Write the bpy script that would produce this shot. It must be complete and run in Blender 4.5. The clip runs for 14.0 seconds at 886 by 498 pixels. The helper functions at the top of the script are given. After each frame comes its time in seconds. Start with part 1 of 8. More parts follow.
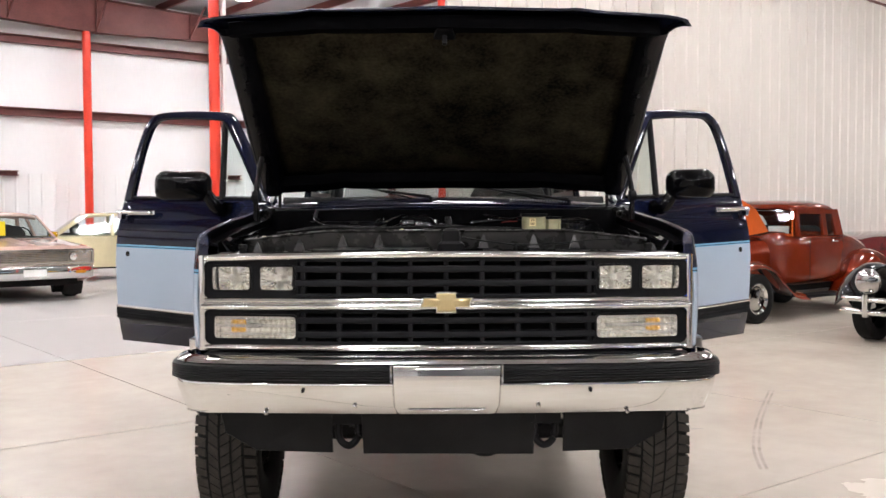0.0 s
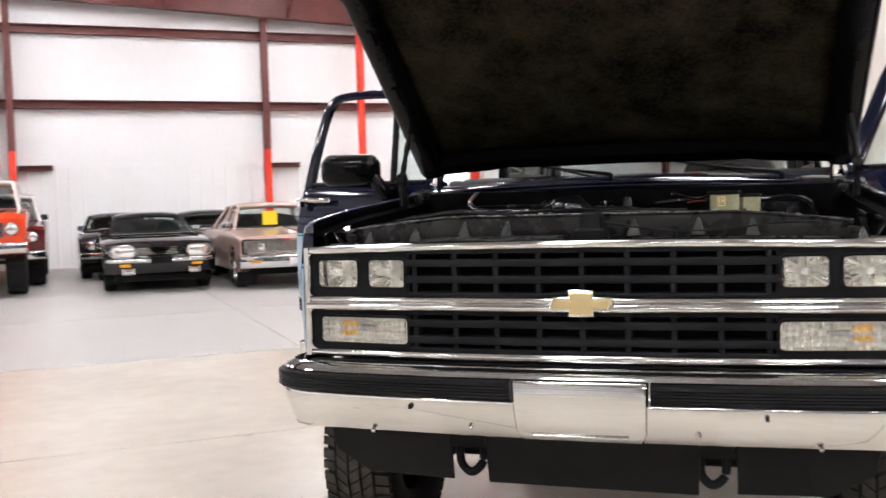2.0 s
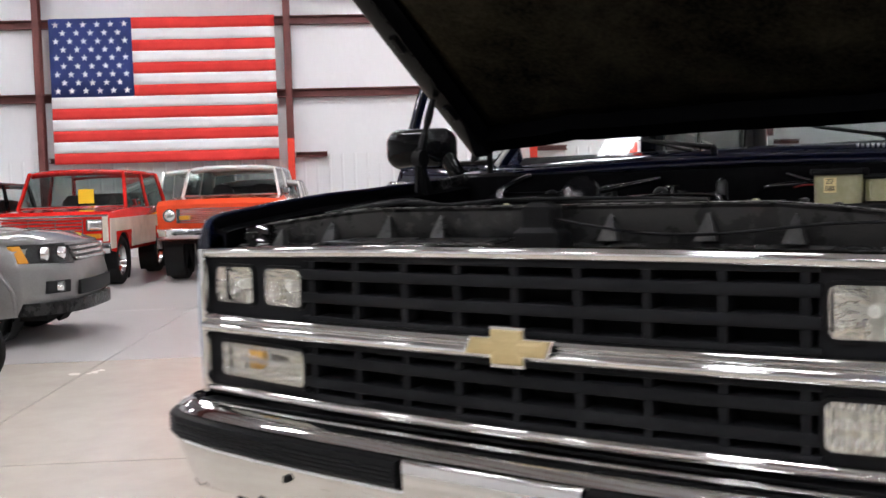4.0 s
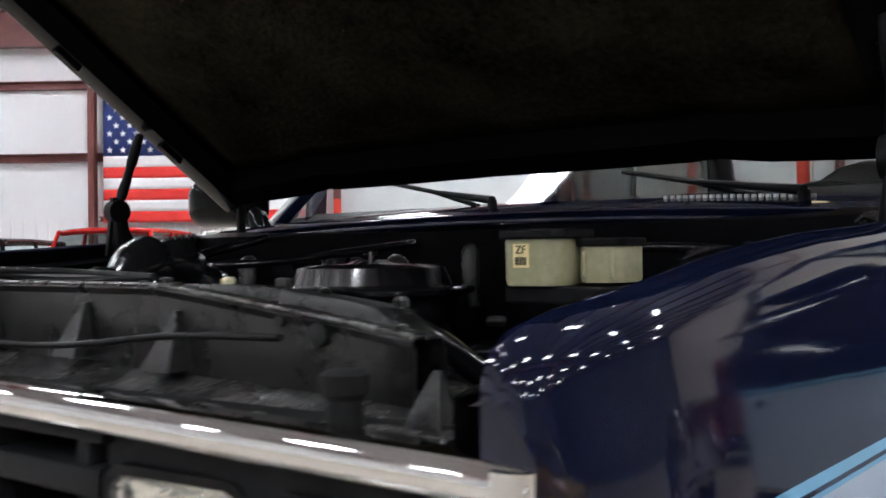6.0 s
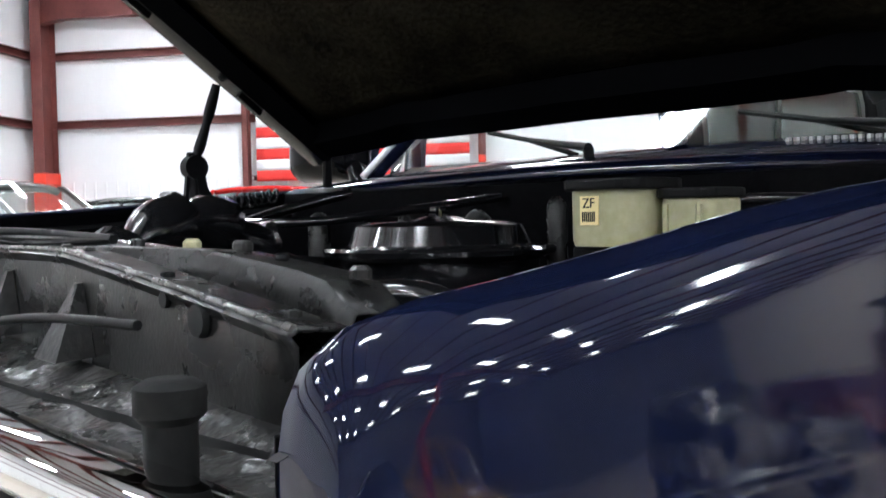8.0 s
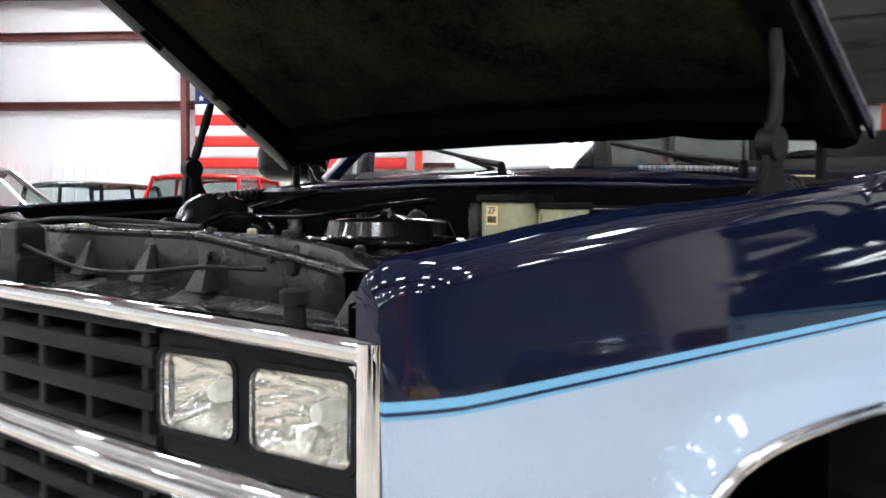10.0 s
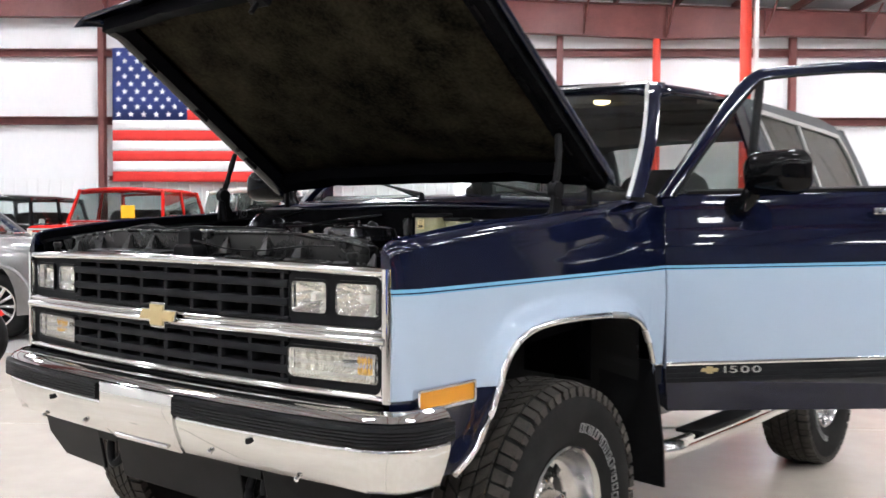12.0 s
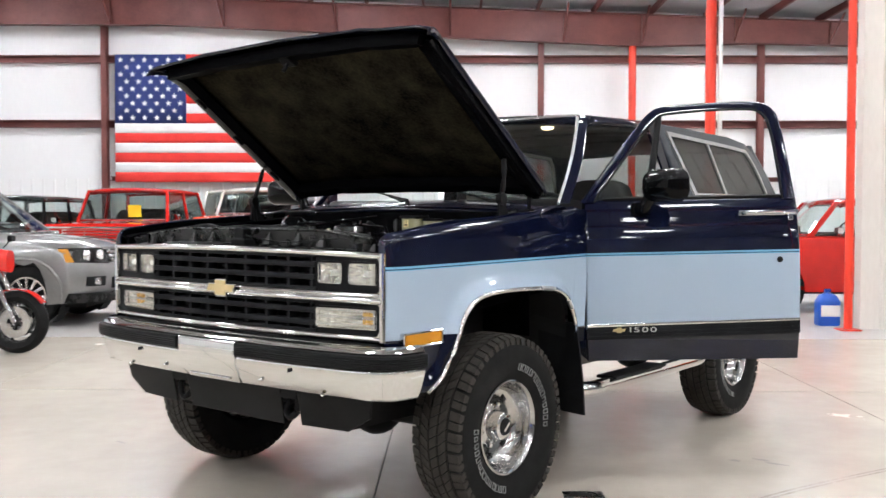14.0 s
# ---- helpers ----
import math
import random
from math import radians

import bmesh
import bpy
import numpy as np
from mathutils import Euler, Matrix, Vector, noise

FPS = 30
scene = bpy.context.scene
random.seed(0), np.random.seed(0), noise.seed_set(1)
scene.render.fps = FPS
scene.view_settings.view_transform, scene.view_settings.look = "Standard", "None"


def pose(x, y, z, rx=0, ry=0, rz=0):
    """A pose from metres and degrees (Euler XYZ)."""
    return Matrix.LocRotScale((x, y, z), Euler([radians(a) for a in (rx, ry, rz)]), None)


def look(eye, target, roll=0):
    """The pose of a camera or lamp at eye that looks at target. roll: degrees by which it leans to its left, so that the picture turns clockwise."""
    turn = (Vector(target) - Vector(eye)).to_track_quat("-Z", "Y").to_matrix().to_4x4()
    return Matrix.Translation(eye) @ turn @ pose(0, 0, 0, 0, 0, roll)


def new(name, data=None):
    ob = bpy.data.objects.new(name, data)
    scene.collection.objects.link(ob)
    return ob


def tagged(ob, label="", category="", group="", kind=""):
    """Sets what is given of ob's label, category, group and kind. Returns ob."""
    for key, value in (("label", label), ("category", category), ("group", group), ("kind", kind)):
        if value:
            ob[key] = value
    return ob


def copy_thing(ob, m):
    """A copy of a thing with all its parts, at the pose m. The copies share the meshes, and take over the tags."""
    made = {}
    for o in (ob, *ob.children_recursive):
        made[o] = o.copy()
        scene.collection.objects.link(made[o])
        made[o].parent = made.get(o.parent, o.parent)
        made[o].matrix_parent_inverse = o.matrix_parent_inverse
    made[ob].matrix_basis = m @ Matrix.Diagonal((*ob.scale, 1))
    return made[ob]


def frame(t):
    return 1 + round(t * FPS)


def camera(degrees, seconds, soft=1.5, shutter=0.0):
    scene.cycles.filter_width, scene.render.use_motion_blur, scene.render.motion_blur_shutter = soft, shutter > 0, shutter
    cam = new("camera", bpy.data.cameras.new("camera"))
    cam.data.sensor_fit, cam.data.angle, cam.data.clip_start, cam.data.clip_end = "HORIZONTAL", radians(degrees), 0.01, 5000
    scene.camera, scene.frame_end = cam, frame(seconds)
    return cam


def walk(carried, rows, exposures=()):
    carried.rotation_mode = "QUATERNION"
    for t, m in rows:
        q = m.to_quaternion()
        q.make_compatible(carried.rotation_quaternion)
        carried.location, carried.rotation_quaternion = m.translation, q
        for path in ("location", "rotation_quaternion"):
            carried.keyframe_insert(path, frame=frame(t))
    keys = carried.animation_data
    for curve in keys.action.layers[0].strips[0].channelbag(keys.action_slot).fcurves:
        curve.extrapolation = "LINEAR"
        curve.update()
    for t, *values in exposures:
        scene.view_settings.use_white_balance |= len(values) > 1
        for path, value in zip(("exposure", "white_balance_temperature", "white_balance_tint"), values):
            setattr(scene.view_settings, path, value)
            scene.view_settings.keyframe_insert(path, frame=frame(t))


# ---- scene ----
cam = camera(49.1, 14.0, shutter=0.5)
EXPOSURES = [(0, 0.1, 6350, 11), (2.2, 0.12, 6250, 10), (4.3, -0.32, 6050, 10), (5, -0.4, 6000, 10), (5.6, -0.32, 5950, 9), (6.5, 0.14, 5850, 6), (7.5, 0.44, 5750, 4), (8.2, 0.48, 5750, 4), (10.4, 0.45, 5900, 7), (12, 0.3, 6000, 8), (13, 0.28, 6000, 6), (14, 0.17, 6050, 6)]
PATH = [
    (0, (-0.031, -3.557, 1.397), (-0.02, -1.558, 1.32), -0.2),
    (0.5, (0.066, -3.487, 1.378), (0.085, -1.488, 1.303), -0.3),
    (1, (0.186, -3.354, 1.385), (0.019, -1.363, 1.297), -0.9),
    (1.5, (0.316, -3.123, 1.385), (-0.085, -1.166, 1.289), -1.3),
    (2, (0.436, -2.864, 1.385), (-0.137, -0.951, 1.282), -1.6),
    (2.2, (0.478, -2.768, 1.383), (-0.169, -0.879, 1.278), -1.6),
    (4.3, (1.012, -1.325, 1.359), (-0.148, 0.3, 1.248), -1.7),
    (4.5, (1.054, -1.172, 1.359), (-0.111, 0.45, 1.26), -1.6),
    (5, (1.135, -0.832, 1.359), (-0.061, 0.77, 1.312), -0.3),
    (5.5, (1.183, -0.545, 1.361), (-0.076, 1.01, 1.344), -0.1),
    (6, (1.212, -0.337, 1.348), (-0.068, 1.201, 1.365), -0.7),
    (6.5, (1.197, -0.164, 1.352), (-0.191, 1.276, 1.36), -1.1),
    (7, (1.173, -0.1, 1.35), (-0.286, 1.268, 1.338), -1.6),
    (7.5, (1.163, -0.088, 1.349), (-0.329, 1.244, 1.331), -1.6),
    (8, (1.161, -0.087, 1.346), (-0.341, 1.231, 1.277), -1.1),
    (8.2, (1.149, -0.091, 1.36), (-0.34, 1.24, 1.258), 0.0),
    (10.3, (1.742, -0.668, 1.364), (0.35, 0.766, 1.284), 0.3),
    (10.5, (1.847, -0.786, 1.361), (0.47, 0.662, 1.283), 0.3),
    (11, (2.09, -1.108, 1.362), (0.763, 0.386, 1.279), 0.2),
    (11.5, (2.358, -1.454, 1.368), (1.044, 0.052, 1.294), 0.3),
    (12, (2.625, -1.796, 1.373), (1.364, -0.245, 1.308), 0.2),
    (12.5, (2.857, -2.09, 1.376), (1.632, -0.511, 1.315), 0.3),
    (13, (3.115, -2.373, 1.379), (1.906, -0.782, 1.315), 0.2),
    (13.5, (3.298, -2.593, 1.381), (2.093, -0.999, 1.313), 0.2),
    (14, (3.486, -2.776, 1.39), (2.242, -1.211, 1.32), 0.1),
]
walk(cam, [(t, look(eye, target, roll)) for t, eye, target, roll in PATH], EXPOSURES)

# ---- world and light ----
world = bpy.data.worlds.new("world")
scene.world = world
world.use_nodes = True
world.node_tree.nodes["Background"].inputs[0].default_value = (0.05, 0.055, 0.06, 1)
world.node_tree.nodes["Background"].inputs[1].default_value = 0.3
scene.view_settings.exposure = 0.0
LAMP_STRENGTH = 70.0

# the hall stands at an angle to the truck: X along the end wall, Y towards it
HALL = pose(0, 0, 0, 0, 0, 38)
WALL_Y, SIDE_X, PART_X, PART_Y = 22.0, -14.0, 6.05, 7.55
BACK_Y, FAR_X = -17.0, 24.0


# ---- materials ----
def mat(name, color=(0.5, 0.5, 0.5), rough=0.5, metal=0.0, coat=0.0, trans=0.0, emit=None, strength=0.0, ior=1.45):
    m = bpy.data.materials.new(name)
    m.use_nodes = True
    b = m.node_tree.nodes["Principled BSDF"]
    b.inputs["Base Color"].default_value = (*color, 1)
    b.inputs["Roughness"].default_value = rough
    b.inputs["Metallic"].default_value = metal
    b.inputs["Coat Weight"].default_value = coat
    b.inputs["Coat Roughness"].default_value = 0.03
    b.inputs["Transmission Weight"].default_value = trans
    b.inputs["IOR"].default_value = ior
    if emit:
        b.inputs["Emission Color"].default_value = (*emit, 1)
        b.inputs["Emission Strength"].default_value = strength
    return m


def N(m, kind, **values):
    node = m.node_tree.nodes.new(kind)
    for key, value in values.items():
        node.inputs[key.replace("_", " ")].default_value = value
    return node


def wire(m, a, out, b, inp):
    m.node_tree.links.new(a.outputs[out], b.inputs[inp])


def ramp(m, a, b, lo=0.3, hi=0.7):
    r = m.node_tree.nodes.new("ShaderNodeValToRGB")
    r.color_ramp.elements[0].position, r.color_ramp.elements[0].color = lo, (*a, 1)
    r.color_ramp.elements[1].position, r.color_ramp.elements[1].color = hi, (*b, 1)
    return r


def mottle(m, a, b, scale=3.0, fine=60.0, bump=0.1, rough=None, spread=(0.35, 0.65), stretch=(1, 1, 1), depth=0.002):
    """Two scales of variation in colour, with relief and uneven gloss."""
    p = m.node_tree.nodes["Principled BSDF"]
    co = N(m, "ShaderNodeTexCoord")
    mp = N(m, "ShaderNodeMapping", Scale=stretch)
    wire(m, co, "Object", mp, "Vector")
    n1 = N(m, "ShaderNodeTexNoise", Scale=scale, Detail=6.0, Roughness=0.6)
    n2 = N(m, "ShaderNodeTexNoise", Scale=fine, Detail=3.0)
    wire(m, mp, "Vector", n1, "Vector"), wire(m, mp, "Vector", n2, "Vector")
    mix = N(m, "ShaderNodeMix")
    mix.inputs["Factor"].default_value = 0.3
    wire(m, n1, "Fac", mix, "A"), wire(m, n2, "Fac", mix, "B")
    r = ramp(m, a, b, *spread)
    wire(m, mix, "Result", r, "Fac")
    wire(m, r, "Color", p, "Base Color")
    if bump:
        bp = N(m, "ShaderNodeBump", Strength=bump, Distance=depth)
        wire(m, n2, "Fac", bp, "Height")
        wire(m, bp, "Normal", p, "Normal")
    if rough:
        mr = N(m, "ShaderNodeMapRange")
        mr.inputs["From Min"].default_value, mr.inputs["From Max"].default_value = 0.3, 0.7
        mr.inputs["To Min"].default_value, mr.inputs["To Max"].default_value = rough
        wire(m, n1, "Fac", mr, "Value"), wire(m, mr, "Result", p, "Roughness")
    return m


def paint(name, color, rough=0.25, flake=0.0, metal=0.0):
    m = mat(name, color, rough, metal, coat=1.0)
    m.node_tree.nodes["Principled BSDF"].inputs["Specular IOR Level"].default_value = 0.0
    dark = tuple(c * (0.82 - flake) for c in color)
    mottle(m, dark, tuple(min(1, c * (1.12 + flake)) for c in color), 2.0, 900.0 if flake else 90.0, 0.0)
    # slight waviness of a polished panel under the clear coat
    p = m.node_tree.nodes["Principled BSDF"]
    w = N(m, "ShaderNodeTexNoise", Scale=5.0, Detail=1.0)
    b = N(m, "ShaderNodeBump", Strength=0.05, Distance=0.01)
    wire(m, w, "Fac", b, "Height"), wire(m, b, "Normal", p, "Coat Normal")
    return m


def chrome_mat(name, color=(0.66, 0.66, 0.65), rough=0.022):
    m = mat(name, color, rough, 1.0)
    p = m.node_tree.nodes["Principled BSDF"]
    co = N(m, "ShaderNodeTexCoord")
    n1 = N(m, "ShaderNodeTexNoise", Scale=7.0, Detail=4.0)
    n2 = N(m, "ShaderNodeTexNoise", Scale=160.0, Detail=2.0)
    wire(m, co, "Object", n1, "Vector"), wire(m, co, "Object", n2, "Vector")
    mr = N(m, "ShaderNodeMapRange")
    mr.inputs["From Min"].default_value, mr.inputs["From Max"].default_value = 0.35, 0.75
    mr.inputs["To Min"].default_value, mr.inputs["To Max"].default_value = rough * 0.6, rough * 2.4
    wire(m, n1, "Fac", mr, "Value"), wire(m, mr, "Result", p, "Roughness")
    b = N(m, "ShaderNodeBump", Strength=0.03, Distance=0.004)
    wire(m, n1, "Fac", b, "Height"), wire(m, b, "Normal", p, "Normal")
    return m


def glass_mat(name, tint=(0.9, 0.95, 0.93), gloss=0.02, flute=0.0, boost=1.5):
    m = bpy.data.materials.new(name)
    m.use_nodes = True
    t = m.node_tree
    t.nodes.remove(t.nodes["Principled BSDF"])
    tr, gl, mx = N(m, "ShaderNodeBsdfTransparent", Color=(*tint, 1)), N(m, "ShaderNodeBsdfGlossy", Roughness=gloss), N(m, "ShaderNodeMixShader")
    gl.name = "gloss"
    # Schlick's curve: the same gloss from both sides of the pane
    f0 = ((boost - 1) / (boost + 1)) ** 2
    lw, pw, fr = N(m, "ShaderNodeLayerWeight", Blend=0.5), N(m, "ShaderNodeMath"), N(m, "ShaderNodeMath")
    pw.operation, fr.operation = "POWER", "MULTIPLY_ADD"
    pw.inputs[1].default_value, fr.inputs[1].default_value, fr.inputs[2].default_value = 5.0, 1 - f0, f0
    wire(m, lw, "Facing", pw, 0), wire(m, pw, "Value", fr, 0)
    wire(m, fr, "Value", mx, "Fac"), wire(m, tr, "BSDF", mx, 1), wire(m, gl, "BSDF", mx, 2)
    wire(m, mx, "Shader", t.nodes["Material Output"], "Surface")
    return m


def lens_mat(name, tint=(0.97, 0.97, 0.95), scale=55.0, haze=0.2, cross=0.5, contrast=0.75):
    """Pressed lamp glass: clear, with flutes and ribs that scatter part of the light."""
    m = glass_mat(name, tint, 0.04, boost=1.6)
    t = m.node_tree
    co = N(m, "ShaderNodeTexCoord")
    w1 = N(m, "ShaderNodeTexWave", Scale=scale)
    w1.bands_direction = "X"
    w2 = N(m, "ShaderNodeTexWave", Scale=scale * cross)
    w2.bands_direction = "Z"
    ad = N(m, "ShaderNodeMath")
    wire(m, co, "Object", w1, "Vector"), wire(m, co, "Object", w2, "Vector")
    wire(m, w1, "Fac", ad, 0), wire(m, w2, "Fac", ad, 1)
    b = N(m, "ShaderNodeBump", Strength=0.8, Distance=0.006)
    wire(m, ad, "Value", b, "Height"), wire(m, b, "Normal", t.nodes["gloss"], "Normal")
    tl = N(m, "ShaderNodeBsdfTranslucent", Color=(0.9, 0.9, 0.88, 1))
    df = N(m, "ShaderNodeBsdfDiffuse", Color=(0.92, 0.92, 0.89, 1))
    wire(m, b, "Normal", df, "Normal")
    ms, out = N(m, "ShaderNodeMixShader", Fac=0.88), N(m, "ShaderNodeMixShader", Fac=haze)
    # uneven scatter: some prisms send light out, others are clear
    cell = N(m, "ShaderNodeTexNoise", Scale=scale * 0.8, Detail=4.0)
    sq = N(m, "ShaderNodeMapping", Scale=(1.0, 1.0, 0.6))
    wire(m, co, "Object", sq, "Vector"), wire(m, sq, "Vector", cell, "Vector")
    hz = N(m, "ShaderNodeMapRange")
    for key, value in (("From Min", 0.7), ("From Max", 2.1), ("To Min", haze * (1.0 - contrast)), ("To Max", haze * (1.0 + contrast))):
        hz.inputs[key].default_value = value
    flute = N(m, "ShaderNodeMath")
    flute.operation = "MULTIPLY_ADD"
    flute.inputs[1].default_value = 0.9
    wire(m, cell, "Fac", flute, 0), wire(m, ad, "Value", flute, 2)
    wire(m, flute, "Value", hz, "Value"), wire(m, hz, "Result", out, "Fac")
    wire(m, tl, "BSDF", ms, 1), wire(m, df, "BSDF", ms, 2)
    old = t.nodes["Material Output"].inputs["Surface"].links[0].from_node
    wire(m, old, "Shader", out, 1), wire(m, ms, "Shader", out, 2)
    wire(m, out, "Shader", t.nodes["Material Output"], "Surface")
    return m


NAVY, SKY_BLUE = (0.0032, 0.0049, 0.0172), (0.357, 0.435, 0.53)


def two_tone():
    """The truck's paint: navy over light blue with a double coach line, navy sills."""
    m = paint("two_tone_paint", NAVY, 0.22)
    p = m.node_tree.nodes["Principled BSDF"]
    geo = N(m, "ShaderNodeNewGeometry")
    sep = N(m, "ShaderNodeSeparateXYZ")
    wire(m, geo, "Position", sep, "Vector")
    noise_ = N(m, "ShaderNodeTexNoise", Scale=1200.0, Detail=2.0)
    wire(m, geo, "Position", noise_, "Vector")
    blue = ramp(m, tuple(c * 0.9 for c in SKY_BLUE), tuple(min(1, c * 1.1) for c in SKY_BLUE))
    wire(m, noise_, "Fac", blue, "Fac")
    # lower edge of the light band: higher ahead of the wheel
    front = N(m, "ShaderNodeMath")
    front.operation = "LESS_THAN"
    front.inputs[1].default_value = 0.75
    wire(m, sep, "Y", front, 0)
    low = N(m, "ShaderNodeMath")
    low.operation = "MULTIPLY_ADD"
    low.inputs[1].default_value, low.inputs[2].default_value = 0.09, 0.80
    wire(m, front, "Value", low, 0)

    def above(value=None, node=None):
        g = N(m, "ShaderNodeMath")
        g.operation = "GREATER_THAN"
        wire(m, sep, "Z", g, 0)
        if node:
            wire(m, node, "Value", g, 1)
        else:
            g.inputs[1].default_value = value
        return g

    color = N(m, "ShaderNodeMix")
    color.data_type = "RGBA"
    color.inputs["A"].default_value = (*NAVY, 1)
    wire(m, above(node=low), "Value", color, "Factor"), m.node_tree.links.new(blue.outputs[0], color.inputs["B"])
    last = color
    # the coach line rises gently along the fender and faster along the door
    rise = N(m, "ShaderNodeMapRange")
    for key, value in (("From Min", 0.0), ("From Max", 1.575), ("To Min", 0.0), ("To Max", 0.011)):
        rise.inputs[key].default_value = value
    rise2 = N(m, "ShaderNodeMapRange")
    for key, value in (("From Min", 1.575), ("From Max", 2.22), ("To Min", 0.0), ("To Max", 0.026)):
        rise2.inputs[key].default_value = value
    wire(m, sep, "Y", rise, "Value"), wire(m, sep, "Y", rise2, "Value")
    up1, up2 = N(m, "ShaderNodeMath"), N(m, "ShaderNodeMath")
    up1.operation = up2.operation = "SUBTRACT"
    wire(m, sep, "Z", up1, 0), wire(m, rise, "Result", up1, 1)
    wire(m, up1, "Value", up2, 0), wire(m, rise2, "Result", up2, 1)

    def line_above(value):
        g = N(m, "ShaderNodeMath")
        g.operation = "GREATER_THAN"
        g.inputs[1].default_value = value
        wire(m, up2, "Value", g, 0)
        return g

    for level, col in ((1.1655, (0.17, 0.37, 0.54)), (1.1695, (0.012, 0.02, 0.05)), (1.1735, (0.17, 0.38, 0.56)), (1.183, NAVY)):
        mixc = N(m, "ShaderNodeMix")
        mixc.data_type = "RGBA"
        mixc.inputs["B"].default_value = (*col, 1)
        m.node_tree.links.new(last.outputs["Result"], mixc.inputs["A"])
        wire(m, line_above(level), "Value", mixc, "Factor")
        last = mixc
    # dark grey band under the chrome moulding
    hi, lo = above(0.752), above(0.80)
    sub = N(m, "ShaderNodeMath")
    sub.operation = "SUBTRACT"
    wire(m, hi, "Value", sub, 0), wire(m, lo, "Value", sub, 1)
    back = N(m, "ShaderNodeMath")
    back.operation = "SUBTRACT"
    back.inputs[0].default_value = 1.0
    wire(m, front, "Value", back, 1)
    both = N(m, "ShaderNodeMath")
    both.operation = "MULTIPLY"
    wire(m, sub, "Value", both, 0), wire(m, back, "Value", both, 1)
    fin = N(m, "ShaderNodeMix")
    fin.data_type = "RGBA"
    fin.inputs["B"].default_value = (0.022, 0.022, 0.026, 1)
    m.node_tree.links.new(last.outputs["Result"], fin.inputs["A"])
    wire(m, both, "Value", fin, "Factor")
    m.node_tree.links.new(fin.outputs["Result"], p.inputs["Base Color"])
    return m


M_TWO = two_tone()
M_NAVY = paint("navy_paint", NAVY, 0.22)
M_BLACKPAINT = paint("black_paint", (0.003, 0.003, 0.0035), 0.3)
M_CHROME = chrome_mat("chrome")
M_SATIN = chrome_mat("satin_bright_trim", (0.70, 0.685, 0.66), 0.16)
M_ALU = chrome_mat("polished_aluminium", (0.54, 0.53, 0.52), 0.13)
M_GOLD = mottle(mat("gold_emblem", (0.5, 0.38, 0.14), 0.3, 0.85), (0.50, 0.40, 0.20), (0.62, 0.51, 0.28), 8, 300, 0.05)
M_PLASTIC = mottle(mat("charcoal_plastic", (0.03, 0.03, 0.033), 0.5), (0.009, 0.0094, 0.0105), (0.016, 0.0165, 0.018), 6, 250, 0.1)
M_MIRROR = mat("black_mirror_shell", (0.002, 0.002, 0.0023), 0.08, ior=1.22)
M_BLACK = mottle(mat("black_trim", (0.012, 0.012, 0.013), 0.45), (0.004, 0.004, 0.0045), (0.009, 0.009, 0.0095), 5, 200, 0.1)
M_FIREWALL = mottle(mat("firewall_black", (0.004, 0.004, 0.0045), 0.4, ior=1.12), (0.0015, 0.0015, 0.002), (0.005, 0.005, 0.0055), 9, 120, 0.1, rough=(0.25, 0.5))
M_FIREWALL.node_tree.nodes["Principled BSDF"].inputs["Specular IOR Level"].default_value = 0.15
# near-black: shade painted into openings and wells, also on plain black under-parts
M_PITCH = mat("black_parts_and_cavity_shade", (0.004, 0.004, 0.004), 0.9)
M_RUBBER = mottle(mat("tyre_rubber", (0.02, 0.02, 0.02), 0.75), (0.004, 0.004, 0.004), (0.011, 0.0108, 0.0105), 9, 160, 0.25)
M_PAD = mottle(mat("hood_insulation", (0.016, 0.014, 0.010), 0.95), (0.0025, 0.0022, 0.0016), (0.036, 0.031, 0.020), 5, 70, 0.8, depth=0.006)
M_UNDERHOOD = mat("underhood_enamel", (0.0016, 0.0016, 0.002), 0.45, ior=1.06)
M_RAIL = mottle(mat("satin_black_paint", (0.004, 0.004, 0.0045), 0.2), (0.0025, 0.0025, 0.003), (0.006, 0.006, 0.0065), 6, 120, 0.1)
M_RAIL.node_tree.nodes["Principled BSDF"].inputs["Specular IOR Level"].default_value = 0.10
M_TRAY = mottle(mat("crumpled_dark_tray", (0.02, 0.02, 0.02), 0.2), (0.006, 0.006, 0.0065), (0.055, 0.053, 0.051), 13, 34, 0.9, rough=(0.12, 0.4), depth=0.012)
M_BACK = mottle(mat("grey_sheet", (0.2, 0.2, 0.21), 0.5), (0.16, 0.16, 0.17), (0.22, 0.22, 0.225), 0.6, 20, 0.1, stretch=(1, 1, 0.3))
M_WORN = mottle(mat("worn_black_steel", (0.04, 0.04, 0.042), 0.42, 0.0), (0.005, 0.005, 0.0054), (0.022, 0.0215, 0.0205), 14, 260, 0.14, rough=(0.16, 0.38), spread=(0.34, 0.66))
M_EDGESTEEL = mottle(mat("bright_edge_steel", (0.1, 0.1, 0.1), 0.3, 0.5), (0.02, 0.02, 0.02), (0.14, 0.138, 0.13), 40, 200, 0.3, rough=(0.15, 0.4))
M_DUSTY = mottle(mat("dusty_steel", (0.09, 0.09, 0.09), 0.45, 0.25), (0.006, 0.006, 0.007), (0.040, 0.039, 0.037), 11, 140, 0.35, rough=(0.15, 0.45))
M_GLOSSBLACK = mat("gloss_black_enamel", (0.006, 0.006, 0.007), 0.18, coat=0.6)
M_CLOTH = mottle(mat("dark_cloth", (0.03, 0.03, 0.035), 0.95), (0.022, 0.021, 0.020), (0.05, 0.047, 0.045), 6, 300, 0.4)
M_LINER = mottle(mat("grey_headliner", (0.16, 0.15, 0.14), 0.95), (0.13, 0.125, 0.12), (0.19, 0.18, 0.17), 5, 300, 0.3)
